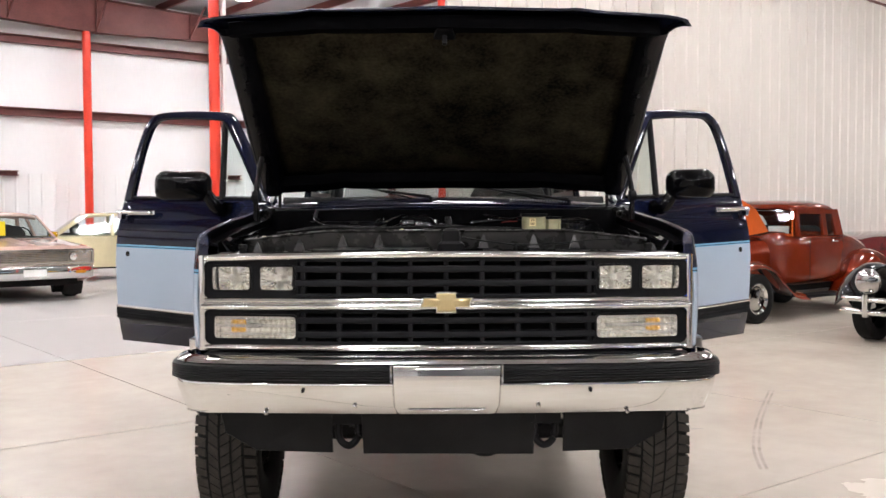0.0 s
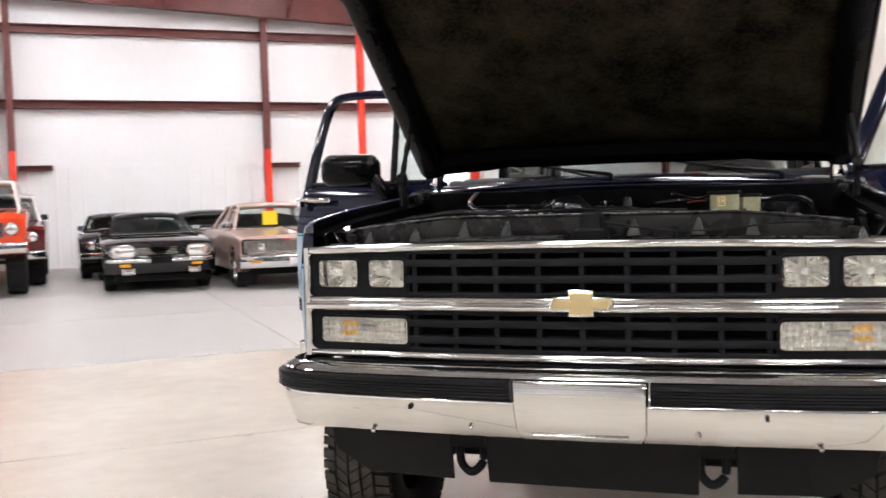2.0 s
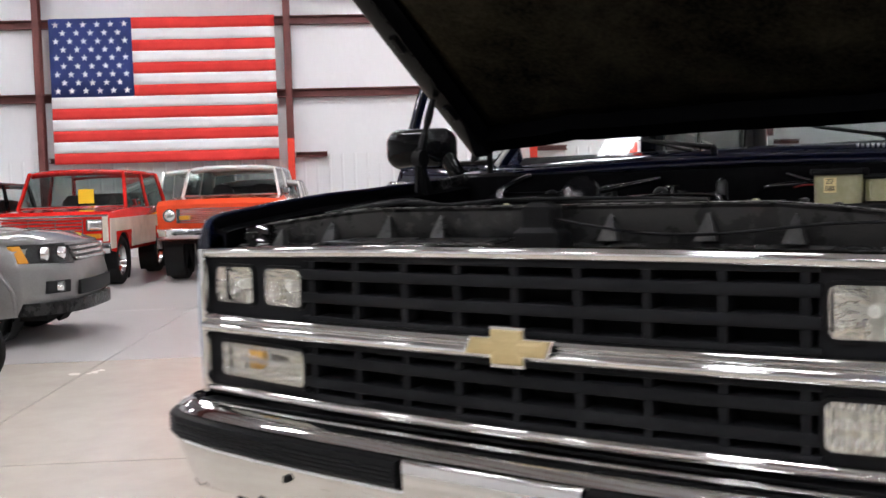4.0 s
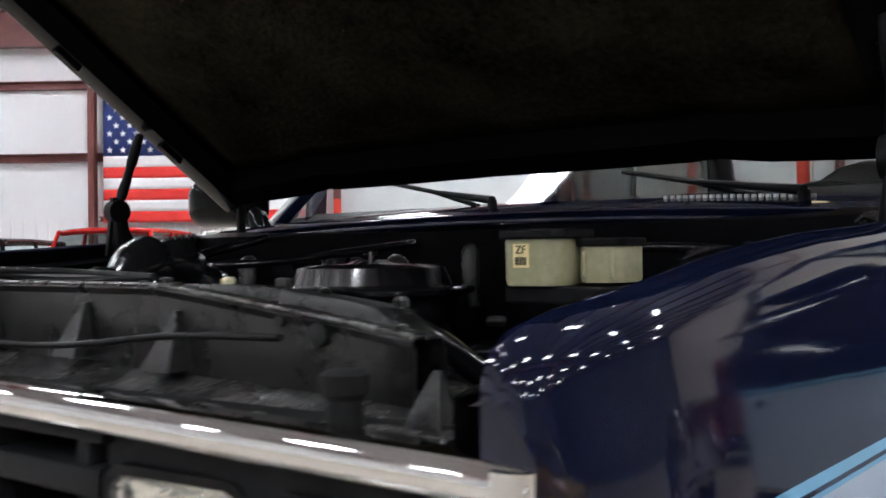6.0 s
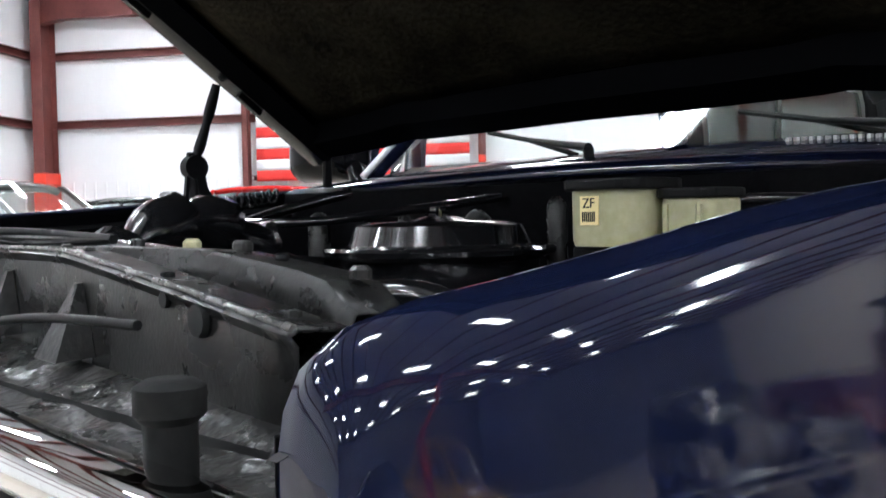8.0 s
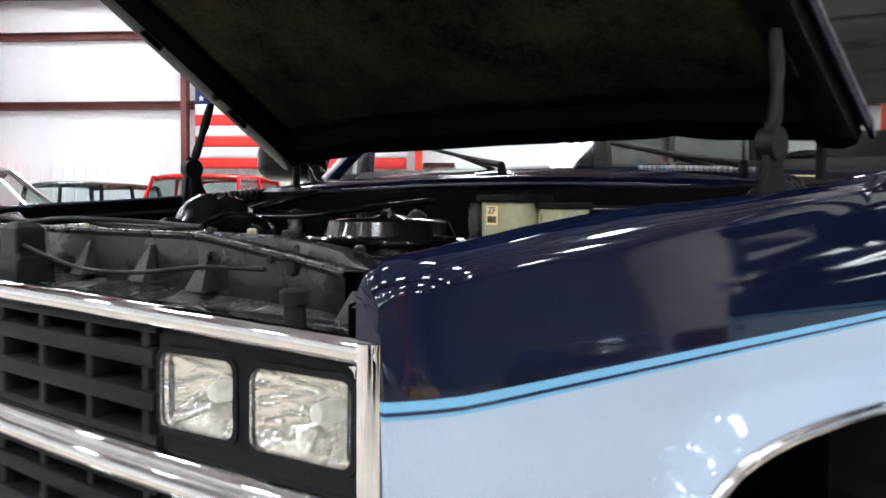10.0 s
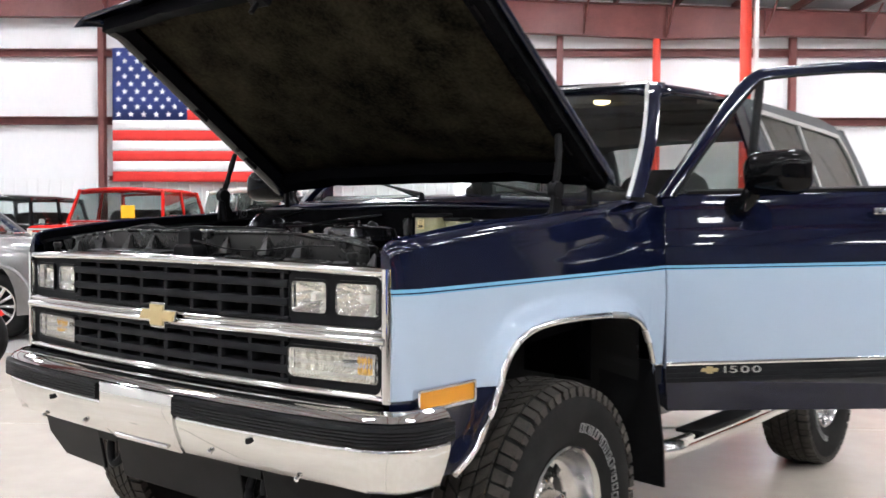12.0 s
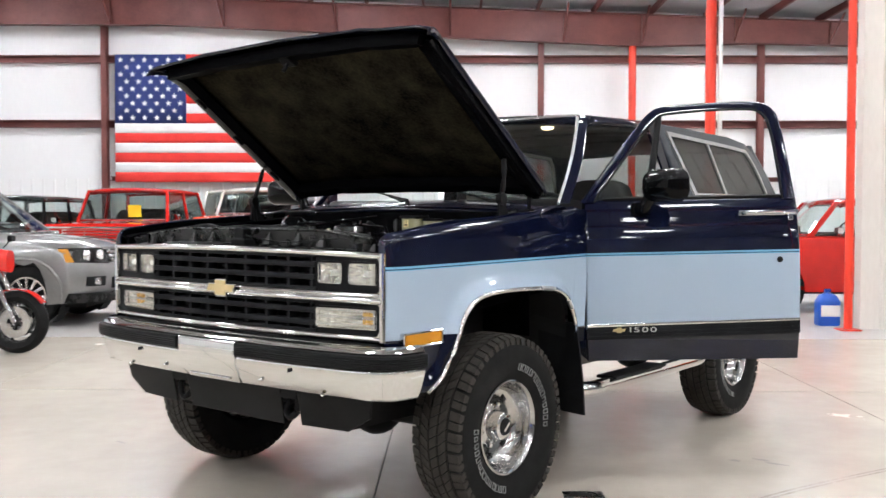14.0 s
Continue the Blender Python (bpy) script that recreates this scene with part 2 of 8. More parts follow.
M_TANK = mottle(mat("milky_tank_plastic", (0.50, 0.48, 0.30), 0.4), (0.30, 0.29, 0.15), (0.45, 0.43, 0.28), 9, 90, 0.1)
M_TANK.node_tree.nodes["Principled BSDF"].inputs["Subsurface Weight"].default_value = 0.3
M_TANK.node_tree.nodes["Principled BSDF"].inputs["Subsurface Radius"].default_value = (0.02, 0.02, 0.015)
M_LABEL = mat("label_paper", (0.85, 0.72, 0.36), 0.6)
M_INK = mat("label_ink", (0.02, 0.018, 0.015), 0.7)
M_LETTER = mottle(mat("raised_white_letters", (0.3, 0.3, 0.29), 0.7), (0.14, 0.14, 0.135), (0.30, 0.30, 0.29), 20, 200, 0.1)
M_GLASS = glass_mat("window_glass", (0.86, 0.91, 0.89))
M_TINT = glass_mat("tinted_glass", (0.33, 0.345, 0.34))
M_DEEP = glass_mat("car_side_glass", (0.84, 0.89, 0.88), gloss=0.05, boost=1.5)
for _q, _l in ((M_PLASTIC, 0.06), (M_BLACK, 0.12), (M_WORN, 0.3), (M_RUBBER, 0.2), (M_DUSTY, 0.3), (M_PAD, 0.04), (M_CLOTH, 0.1)):
    _q.node_tree.nodes["Principled BSDF"].inputs["Specular IOR Level"].default_value = _l
M_SMOKE = glass_mat("smoked_side_glass", (0.40, 0.44, 0.43), gloss=0.04, boost=1.5)
M_SCREEN = glass_mat("windshield_glass", (0.82, 0.88, 0.87), gloss=0.03, boost=1.7)
for _q in (M_TWO, M_NAVY):
    _q.node_tree.nodes["Principled BSDF"].inputs["Coat Roughness"].default_value = 0.06
    _q.node_tree.nodes["Principled BSDF"].inputs["Coat Weight"].default_value = 0.8
M_LENS = lens_mat("lamp_lens", scale=22.0, haze=0.035, cross=0.6, contrast=0.8)
M_FLUTED = lens_mat("signal_lens", (0.97, 0.96, 0.92), 30.0, 0.16, 0.35)
M_AMBER = mat("amber_lens", (0.55, 0.22, 0.002), 0.35, coat=0.25)
M_BULB = mat("amber_bulb", (0.95, 0.50, 0.03), 0.25)
M_REFLECTOR = mat("reflector", (0.93, 0.925, 0.90), 0.14, 0.9)


def ripples(m, stretch, scale, depth):
    """Uneven relief in a pressed bright surface."""
    co, mp = N(m, "ShaderNodeTexCoord"), N(m, "ShaderNodeMapping", Scale=stretch)
    n, b = N(m, "ShaderNodeTexNoise", Scale=scale, Detail=3.0), N(m, "ShaderNodeBump", Strength=1.0, Distance=depth)
    wire(m, co, "Object", mp, "Vector"), wire(m, mp, "Vector", n, "Vector")
    wire(m, n, "Fac", b, "Height"), wire(m, b, "Normal", m.node_tree.nodes["Principled BSDF"], "Normal")
    return m


def flutes(m, scale, depth):
    """Upright prisms pressed across a lamp, broken by level ribs."""
    co, ad = N(m, "ShaderNodeTexCoord"), N(m, "ShaderNodeMath")
    w1, w2 = N(m, "ShaderNodeTexWave", Scale=scale, Distortion=0.6), N(m, "ShaderNodeTexWave", Scale=scale * 0.45)
    w1.bands_direction, w2.bands_direction = "X", "Z"
    b = N(m, "ShaderNodeBump", Strength=1.0, Distance=depth)
    wire(m, co, "Object", w1, "Vector"), wire(m, co, "Object", w2, "Vector")
    wire(m, w1, "Fac", ad, 0), wire(m, w2, "Fac", ad, 1)
    wire(m, ad, "Value", b, "Height"), wire(m, b, "Normal", m.node_tree.nodes["Principled BSDF"], "Normal")
    return m


M_HEADBOWL = ripples(mat("headlamp_reflector", (0.94, 0.935, 0.91), 0.07, 1.0), (1.0, 0.6, 2.2), 30.0, 0.006)
M_SIGNALBOWL = flutes(mat("signal_reflector", (0.92, 0.91, 0.88), 0.25, 0.2), 15.0, 0.006)
flutes(M_BULB, 15.0, 0.005)
M_ROOFSHELL = mottle(mat("grey_hardtop", (0.07, 0.08, 0.10), 0.45, coat=0.1), (0.030, 0.034, 0.042), (0.048, 0.054, 0.064), 5, 200, 0.15)
M_GREYTRIM = mat("grey_window_frame", (0.45, 0.46, 0.45), 0.35, 0.5)
M_TREAD = mottle(mat("tread_rubber", (0.03, 0.028, 0.026), 0.8), (0.014, 0.0118, 0.0095), (0.040, 0.034, 0.0275), 14, 200, 0.3)
M_BADGE = mottle(mat("brushed_badge", (0.5, 0.49, 0.46), 0.4, 0.3), (0.36, 0.355, 0.33), (0.50, 0.49, 0.46), 30, 300, 0.1)
M_DOME = mat("dome_lamp", (0.9, 0.85, 0.7), 0.5, emit=(1.0, 0.74, 0.42), strength=3.0)
# hall
M_WALL = mottle(mat("white_wall_sheet", (0.80, 0.80, 0.80), 0.45), (0.80, 0.80, 0.81), (0.86, 0.86, 0.865), 0.5, 14, 0.25, spread=(0.3, 0.7), stretch=(1, 1, 0.35), depth=0.01)
M_LINERPANEL = mottle(mat("white_ribbed_sheet", (0.82, 0.82, 0.82), 0.5), (0.80, 0.80, 0.80), (0.85, 0.85, 0.85), 0.6, 30, 0.1)
M_CREAM = mottle(mat("cream_ribbed_sheet", (0.74, 0.70, 0.64), 0.4), (0.70, 0.655, 0.60), (0.78, 0.735, 0.68), 0.5, 30, 0.1, stretch=(1, 1, 0.3))
M_STEEL = mottle(mat("red_oxide_steel", (0.13, 0.035, 0.03), 0.5), (0.10, 0.026, 0.023), (0.17, 0.05, 0.042), 1.5, 40, 0.1)
M_REDPOST = mottle(mat("red_post_paint", (0.75, 0.05, 0.02), 0.35), (0.66, 0.035, 0.015), (0.82, 0.065, 0.03), 2.0, 50, 0.1)
M_DECK = mottle(mat("roof_insulation", (0.62, 0.63, 0.65), 0.4), (0.36, 0.37, 0.39), (0.46, 0.47, 0.49), 1.2, 20, 0.5, depth=0.02)
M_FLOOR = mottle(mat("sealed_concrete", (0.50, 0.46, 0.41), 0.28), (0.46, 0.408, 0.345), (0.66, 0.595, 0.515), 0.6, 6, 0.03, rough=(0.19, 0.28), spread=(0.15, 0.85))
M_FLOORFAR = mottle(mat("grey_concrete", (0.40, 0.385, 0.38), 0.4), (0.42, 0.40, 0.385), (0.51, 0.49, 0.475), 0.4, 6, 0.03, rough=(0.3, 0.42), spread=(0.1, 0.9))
M_JOINT = mat("joint_filler", (0.12, 0.11, 0.10), 0.9)
M_FLAGRED = mottle(mat("flag_red_cloth", (0.68, 0.035, 0.03), 0.85), (0.62, 0.03, 0.026), (0.75, 0.05, 0.04), 2, 200, 0.2)
M_FLAGWHITE = mottle(mat("flag_white_cloth", (0.80, 0.79, 0.79), 0.85), (0.75, 0.745, 0.75), (0.84, 0.83, 0.83), 2, 200, 0.2)
M_FLAGBLUE = mottle(mat("flag_blue_cloth", (0.02, 0.035, 0.15), 0.85), (0.015, 0.028, 0.12), (0.03, 0.045, 0.18), 2, 200, 0.2)
M_TUBE = mat("lamp_diffuser", (0.9, 0.9, 0.9), 0.5, emit=(1.0, 0.965, 0.95), strength=LAMP_STRENGTH)
M_HOUSING = mat("lamp_housing", (0.7, 0.7, 0.7), 0.4)
M_YELLOWCARD = mat("yellow_card", (0.85, 0.68, 0.02), 0.6)
M_WHITE = mat("white_plastic", (0.8, 0.8, 0.78), 0.4)
M_BLUEPLASTIC = mat("blue_plastic", (0.01, 0.08, 0.45), 0.35)


# ---- building tools ----
def part(name, bm, material, parent=None, label="", smooth=32, bevel=0.0, solid=0.0):
    """Links a bmesh as one mesh object, under a thing or a part."""
    me = bpy.data.meshes.new(name)
    bmesh.ops.recalc_face_normals(bm, faces=bm.faces[:])
    bm.to_mesh(me)
    bm.free()
    me.materials.append(material)
    if smooth:
        me.shade_smooth()
        me.set_sharp_from_angle(angle=radians(smooth))
    ob = new(name, me)
    if parent:
        ob.parent = parent
    if solid:
        mod = ob.modifiers.new("thickness", "SOLIDIFY")
        mod.thickness, mod.offset = solid, -1
    if bevel:
        mod = ob.modifiers.new("edges", "BEVEL")
        mod.width, mod.segments, mod.limit_method, mod.angle_limit = bevel, 2, "ANGLE", radians(40)
    if label:
        tagged(ob, label)
    return ob


def thing(name, label, category, m=None, group="", kind=""):
    ob = new(name)
    ob.empty_display_size = 0.2
    if m is not None:
        ob.matrix_world = m
    return tagged(ob, label, category, group, kind)


def box(bm, x0, x1, y0, y1, z0, z1, m=None):
    v = [bm.verts.new((x, y, z)) for x in (x0, x1) for y in (y0, y1) for z in (z0, z1)]
    for f in ((0, 1, 3, 2), (4, 6, 7, 5), (0, 4, 5, 1), (2, 3, 7, 6), (0, 2, 6, 4), (1, 5, 7, 3)):
        bm.faces.new([v[i] for i in f])
    if m is not None:
        bmesh.ops.transform(bm, matrix=m, verts=v)
    return v


def loft(bm, rings, close=True, caps=True):
    """Skins between rings of equal count."""
    vs = [[bm.verts.new(p) for p in ring] for ring in rings]
    n = len(vs[0])
    for a, b in zip(vs, vs[1:]):
        for i in range(n if close else n - 1):
            j = (i + 1) % n
            bm.faces.new((a[i], a[j], b[j], b[i]))
    if caps and close:
        bm.faces.new(vs[0][::-1])
        bm.faces.new(vs[-1])
    return vs


def frame_of(d):
    d = Vector(d).normalized()
    up = Vector((0, 0, 1)) if abs(d.z) < 0.9 else Vector((1, 0, 0))
    a = d.cross(up).normalized()
    return a, a.cross(d).normalized()


def tube(bm, points, r, n=10, caps=True):
    """A round bar along points; r is one radius or one for each point."""
    points = [Vector(p) for p in points]
    rings = []
    for i, p in enumerate(points):
        d = points[min(i + 1, len(points) - 1)] - points[max(i - 1, 0)]
        a, b = frame_of(d)
        q = r[i] if isinstance(r, (list, tuple)) else r
        rings.append([p + a * (q * math.cos(t)) + b * (q * math.sin(t)) for t in [k * math.tau / n for k in range(n)]])
    return loft(bm, rings, True, caps)


def curve(points, steps=6):
    """A smooth line through points."""
    p = [Vector(q) for q in points]
    out = []
    for i in range(len(p) - 1):
        a, b, c, d = p[max(i - 1, 0)], p[i], p[i + 1], p[min(i + 2, len(p) - 1)]
        for k in range(steps):
            t = k / steps
            out.append(0.5 * ((2 * b) + (c - a) * t + (2 * a - 5 * b + 4 * c - d) * t * t + (3 * b - a - 3 * c + d) * t ** 3))
    return out + [p[-1]]


def lathe(bm, profile, centre=(0, 0, 0), axis="x", n=40, close=False):
    """Turns (along the axis, radius) pairs round the axis."""
    rings = []
    for a, r in profile:
        ring = []
        for k in range(n):
            t = k * math.tau / n
            c, s = r * math.cos(t), r * math.sin(t)
            q = {"x": (a, c, s), "y": (c, a, s), "z": (c, s, a)}[axis]
            ring.append(Vector(q) + Vector(centre))
        rings.append(ring)
    return loft(bm, rings, True, not close)


def rr(w, h, r, n=5, cx=0.0, cz=0.0):
    """A rounded rectangle as (a, b) pairs."""
    out = []
    for sx, sz, t0 in ((1, 1, 0), (-1, 1, 90), (-1, -1, 180), (1, -1, 270)):
        for k in range(n + 1):
            t = radians(t0 + 90 * k / n)
            out.append((cx + sx * (w / 2 - r) + r * math.cos(t), cz + sz * (h / 2 - r) + r * math.sin(t)))
    return out


def prism(bm, poly, a, b, axis="y"):
    """A flat outline drawn out along an axis."""
    def at(p, d):
        return {"x": (d, p[0], p[1]), "y": (p[0], d, p[1]), "z": (p[0], p[1], d)}[axis]
    return loft(bm, [[at(p, a) for p in poly], [at(p, b) for p in poly]])


def ring_prism(bm, outer, inner, a, b, axis="y"):
    """A frame between two outlines of equal count."""
    def at(p, d):
        return {"x": (d, p[0], p[1]), "y": (p[0], d, p[1]), "z": (p[0], p[1], d)}[axis]
    o0, o1 = [bm.verts.new(at(p, a)) for p in outer], [bm.verts.new(at(p, b)) for p in outer]
    i0, i1 = [bm.verts.new(at(p, a)) for p in inner], [bm.verts.new(at(p, b)) for p in inner]
    n = len(outer)
    for k in range(n):
        j = (k + 1) % n
        for q in ((o0[k], o0[j], o1[j], o1[k]), (i0[k], i1[k], i1[j], i0[j]), (o0[k], i0[k], i0[j], o0[j]), (o1[k], o1[j], i1[j], i1[k])):
            bm.faces.new(q)


def grid(bm, rows):
    """A sheet over rows of points."""
    return loft(bm, rows, False, False)


def lerp(table, x):
    """Straight-line reading of a table of (x, y)."""
    if x <= table[0][0]:
        return table[0][1]
    for (a, p), (b, q) in zip(table, table[1:]):
        if x <= b:
            return p + (q - p) * (x - a) / (b - a)
    return table[-1][1]


def words(text, size, depth, material, parent, m, name="lettering"):
    cu = bpy.data.curves.new("letters", "FONT")
    cu.body, cu.size, cu.extrude, cu.align_x, cu.align_y = text, size, depth, "CENTER", "CENTER"
    tmp = bpy.data.objects.new("letters", cu)
    me = bpy.data.meshes.new_from_object(tmp)
    bpy.data.objects.remove(tmp)
    me.materials.clear()
    me.materials.append(material)
    ob = new(name, me)
    ob.parent = parent
    ob.matrix_local = m
    return ob


B = bmesh.new


# ---- the hall ----
def hall(name, bm, material, label, category="structure", kind="structure", smooth=0, bevel=0.0):
    ob = part(name, bm, material, None, label, smooth, bevel)
    ob.matrix_world = HALL
    return tagged(ob, "", category, "", kind)


def hall_thing(name, label, category, kind=""):
    return thing(name, label, category, HALL, "", kind)


def ribbed(bm, x0, x1, z0, z1, y, step=0.305, depth=0.022, along="x"):
    """Profiled sheet: a wide flat, then a raised rib."""
    line = []
    x = x0
    while x < x1:
        for a, d in ((0, 0), (step - 0.075, 0), (step - 0.058, depth), (step - 0.022, depth), (step - 0.004, 0)):
            if x + a <= x1:
                line.append((x + a, y - d))
        x += step
    line.append((x1, y))
    if along == "x":
        loft(bm, [[(a, b, z) for a, b in line] for z in (z0, z1)], False, False)
    else:
        loft(bm, [[(b, a, z) for a, b in line] for z in (z0, z1)], False, False)


COLS = [-8.28, -2.44, 3.43, 9.3, 15.2, 21.1]
ROOF = lambda x: 6.67 - 0.0364 * (x - 5.83)

# end wall: smooth sheet above, profiled sheet below
bm = B()
box(bm, SIDE_X - 0.3, FAR_X, WALL_Y + 0.06, WALL_Y + 0.25, -0.05, 7.8)
wall_north = hall("wall_north", bm, M_WALL, "white insulated sheet wall of the hall", "wall")
bm = B()
ribbed(bm, SIDE_X, FAR_X, 0.0, 2.36, WALL_Y + 0.05, depth=0.010)
hall("wainscot_north", bm, M_LINERPANEL, "white profiled sheet along the foot of the wall", "wall panel")
bm = B()
box(bm, SIDE_X - 0.25, SIDE_X - 0.06, BACK_Y, WALL_Y + 0.06, -0.05, 7.8)
wall_west = hall("wall_west", bm, M_WALL, "white insulated sheet side wall of the hall", "wall")
bm = B()
ribbed(bm, BACK_Y, WALL_Y, 0.0, 2.36, SIDE_X - 0.05, depth=-0.010, along="y")
hall("wainscot_west", bm, M_LINERPANEL, "white profiled sheet along the foot of the side wall", "wall panel")
bm = B()
box(bm, SIDE_X - 0.25, FAR_X + 0.25, BACK_Y - 0.25, BACK_Y, -0.05, 7.8)
hall("wall_south", bm, M_BACK, "grey sheet wall at the hall's other end", "wall")
bm = B()
box(bm, FAR_X, FAR_X + 0.25, BACK_Y, WALL_Y + 0.06, -0.05, 7.8)
hall("wall_east", bm, M_BACK, "grey sheet far side wall", "wall")

# partition clad in ribbed cream sheet, with a steel core
bm = B()
ribbed(bm, PART_X, FAR_X - 0.02, 0.0, 6.9, PART_Y)
for q in bm.verts:
    q.co.z = min(q.co.z, ROOF(q.co.x) + 0.2)
hall("partition_face", bm, M_CREAM, "cream ribbed metal sheet of the partition", "wall panel")
bm = B()
box(bm, PART_X, FAR_X - 0.02, PART_Y + 0.005, PART_Y + 0.2, 0.0, 6.9)
for q in bm.verts:
    q.co.z = min(q.co.z, ROOF(q.co.x) + 0.2)
hall("wall_partition", bm, M_CREAM, "cream partition wall in the hall", "wall")

# roof: deck and purlins
bm = B()
v = box(bm, SIDE_X - 0.3, FAR_X + 0.3, BACK_Y - 0.3, WALL_Y + 0.3, 7.2, 7.35)
for q in v:
    q.co.z = ROOF(q.co.x) + (0.32 if q.co.z > 7.3 else 0.22)
hall("ceiling", bm, M_DECK, "pale insulated sheet roof seen from below", "ceiling")


def girt_bar(bm, x0, x1, y0, y1, z, h=0.2, t=0.02):
    """A C-section rail, open to the room."""
    box(bm, x0, x1, y0, y1, z - h / 2, z - h / 2 + t)
    box(bm, x0, x1, y0, y1, z + h / 2 - t, z + h / 2)


frame_steel = hall_thing("steel_frame", "red-oxide painted steel frame of the hall", "steel frame", "structure")
for zz in (3.84, 5.58):
    bm = B()
    girt_bar(bm, SIDE_X, FAR_X, WALL_Y - 0.14, WALL_Y + 0.05, zz)
    box(bm, SIDE_X, FAR_X, WALL_Y - 0.002, WALL_Y + 0.05, zz - 0.08, zz + 0.08)
    part("girt", bm, M_STEEL, frame_steel, smooth=0)
    bm = B()
    box(bm, SIDE_X - 0.05, SIDE_X + 0.14, BACK_Y + 0.01, WALL_Y - 0.3, zz - 0.1, zz - 0.08)
    box(bm, SIDE_X - 0.05, SIDE_X + 0.14, BACK_Y + 0.01, WALL_Y - 0.3, zz + 0.08, zz + 0.1)
    box(bm, SIDE_X - 0.05, SIDE_X, BACK_Y + 0.01, WALL_Y - 0.3, zz - 0.08, zz + 0.08)
    part("girt", bm, M_STEEL, frame_steel, smooth=0)


def i_post(bm, x, y, w, d, z0, z1, t=0.014):
    box(bm, x - w / 2, x + w / 2, y - d / 2, y - d / 2 + t, z0, z1)
    box(bm, x - w / 2, x + w / 2, y + d / 2 - t, y + d / 2, z0, z1)
    box(bm, x - t / 2, x + t / 2, y - d / 2 + t, y + d / 2 - t, z0, z1)


for k, x in enumerate(COLS):
    # wall posts: oxide above, their feet painted red or white
    foot = 2.75 if k in (1, 2) else (2.5 if k == 3 else 0.0)
    bm = B()
    i_post(bm, x, WALL_Y - 0.2, 0.15, 0.22, max(foot, 0.0), 6.45)
    part("wall_post", bm, M_STEEL, frame_steel, smooth=0)
    if foot:
        bm = B()
        i_post(bm, x, WALL_Y - 0.2, 0.15, 0.22, 0.0, foot)
        part("post_foot", bm, M_REDPOST if k < 3 else M_WALL, frame_steel, "bright red painted foot" if k < 3 else "white painted foot", smooth=0)
    bm = B()
    girt_bar(bm, x + 0.1, x + 0.85, WALL_Y - 0.14, WALL_Y + 0.02, 2.36, 0.12)
    box(bm, x + 0.1, x + 0.85, WALL_Y - 0.002, WALL_Y + 0.02, 2.31, 2.41)
    part("girt_stub", bm, M_STEEL, frame_steel, smooth=0)

# corner column and tapered rafter along the end wall
bm = B()
i_post(bm, SIDE_X + 0.42, WALL_Y - 0.4, 0.3, 0.62, 0.0, 6.9, 0.02)
part("corner_column", bm, M_STEEL, frame_steel, smooth=0)
bm = B()
box(bm, SIDE_X + 0.25, SIDE_X + 0.6, WALL_Y - 0.72, WALL_Y - 0.06, 0.0, 2.6)
part("column_base", bm, M_REDPOST, frame_steel, "bright red painted foot", smooth=0, bevel=0.01)
UNDER = [(-14, 6.25), (-12.9, 6.42), (-6.6, 6.40), (6.06, 5.84), (8.5, 5.93), (12, 5.85), (24, 5.45)]
xs = [SIDE_X + 0.2, -12.9, -9, -6.6, -2, 2, 6.06, 9, 12, 18, FAR_X - 0.02]
for y in (WALL_Y - 0.5, WALL_Y - 14.4, WALL_Y - 28.2):
    bm = B()
    t = 0.012
    loft(bm, [[(x, y - t, lerp(UNDER, x)), (x, y + t, lerp(UNDER, x)), (x, y + t, ROOF(x)), (x, y - t, ROOF(x))] for x in xs])
    for lo in (True, False):
        loft(bm, [[(x, y - 0.13, (lerp(UNDER, x) if lo else ROOF(x)) + d) for d in (0, 0.02)] + [(x, y + 0.13, (lerp(UNDER, x) if lo else ROOF(x)) + d) for d in (0.02, 0)] for x in xs])
    part("rafter", bm, M_STEEL, frame_steel, smooth=0)
    for x in (-11, -8, -5, -2, 1, 4, 6.06, 8.5, 11, 14, 18):
        bm = B()
        box(bm, x - 0.012, x + 0.012, y - 0.12, y - 0.013, lerp(UNDER, x) + 0.02, ROOF(x))
        part("stiffener", bm, M_STEEL, frame_steel, smooth=0)
        bm = B()
        tube(bm, [(x, y - 0.03, lerp(UNDER, x) + 0.06), (x, y - 1.0, ROOF(x) + 0.05)], 0.03, 4)
        part("flange_brace", bm, M_STEEL, frame_steel, smooth=0)
x = -13.2
while x < FAR_X:
    bm = B()
    z = ROOF(x) + 0.02
    box(bm, x - 0.035, x + 0.035, BACK_Y, WALL_Y, z + 0.005, z + 0.02)
    box(bm, x - 0.008, x + 0.008, BACK_Y, WALL_Y, z + 0.02, z + 0.2)
    part("purlin", bm, M_STEEL, frame_steel, smooth=0)
    x += 1.5

# red posts under the rafters
for x, y, top, w in ((5.82, WALL_Y - 0.5, 5.86, 0.2), (6.2, 15.13, 6.66, 0.21), (5.86, 7.45, 6.66, 0.10), (6.1, -6.2, 6.66, 0.21)):
    post = hall_thing("red_post", "bright red painted round steel post", "post")
    bm = B()
    tube(bm, [(x, y, 0.02), (x, y, top)], w / 2, 20)
    part("shaft", bm, M_REDPOST, post)
    bm = B()
    box(bm, x - 0.125, x + 0.125, y - 0.125, y + 0.125, 0.0, 0.016)
    part("base_plate", bm, M_REDPOST, post, bevel=0.004)
bm = B()
box(bm, 6.33, 6.40, 15.0, 15.1, 0.0, 6.98)
hall("trim", bm, M_WHITE, "white conduit beside the red post", "conduit")

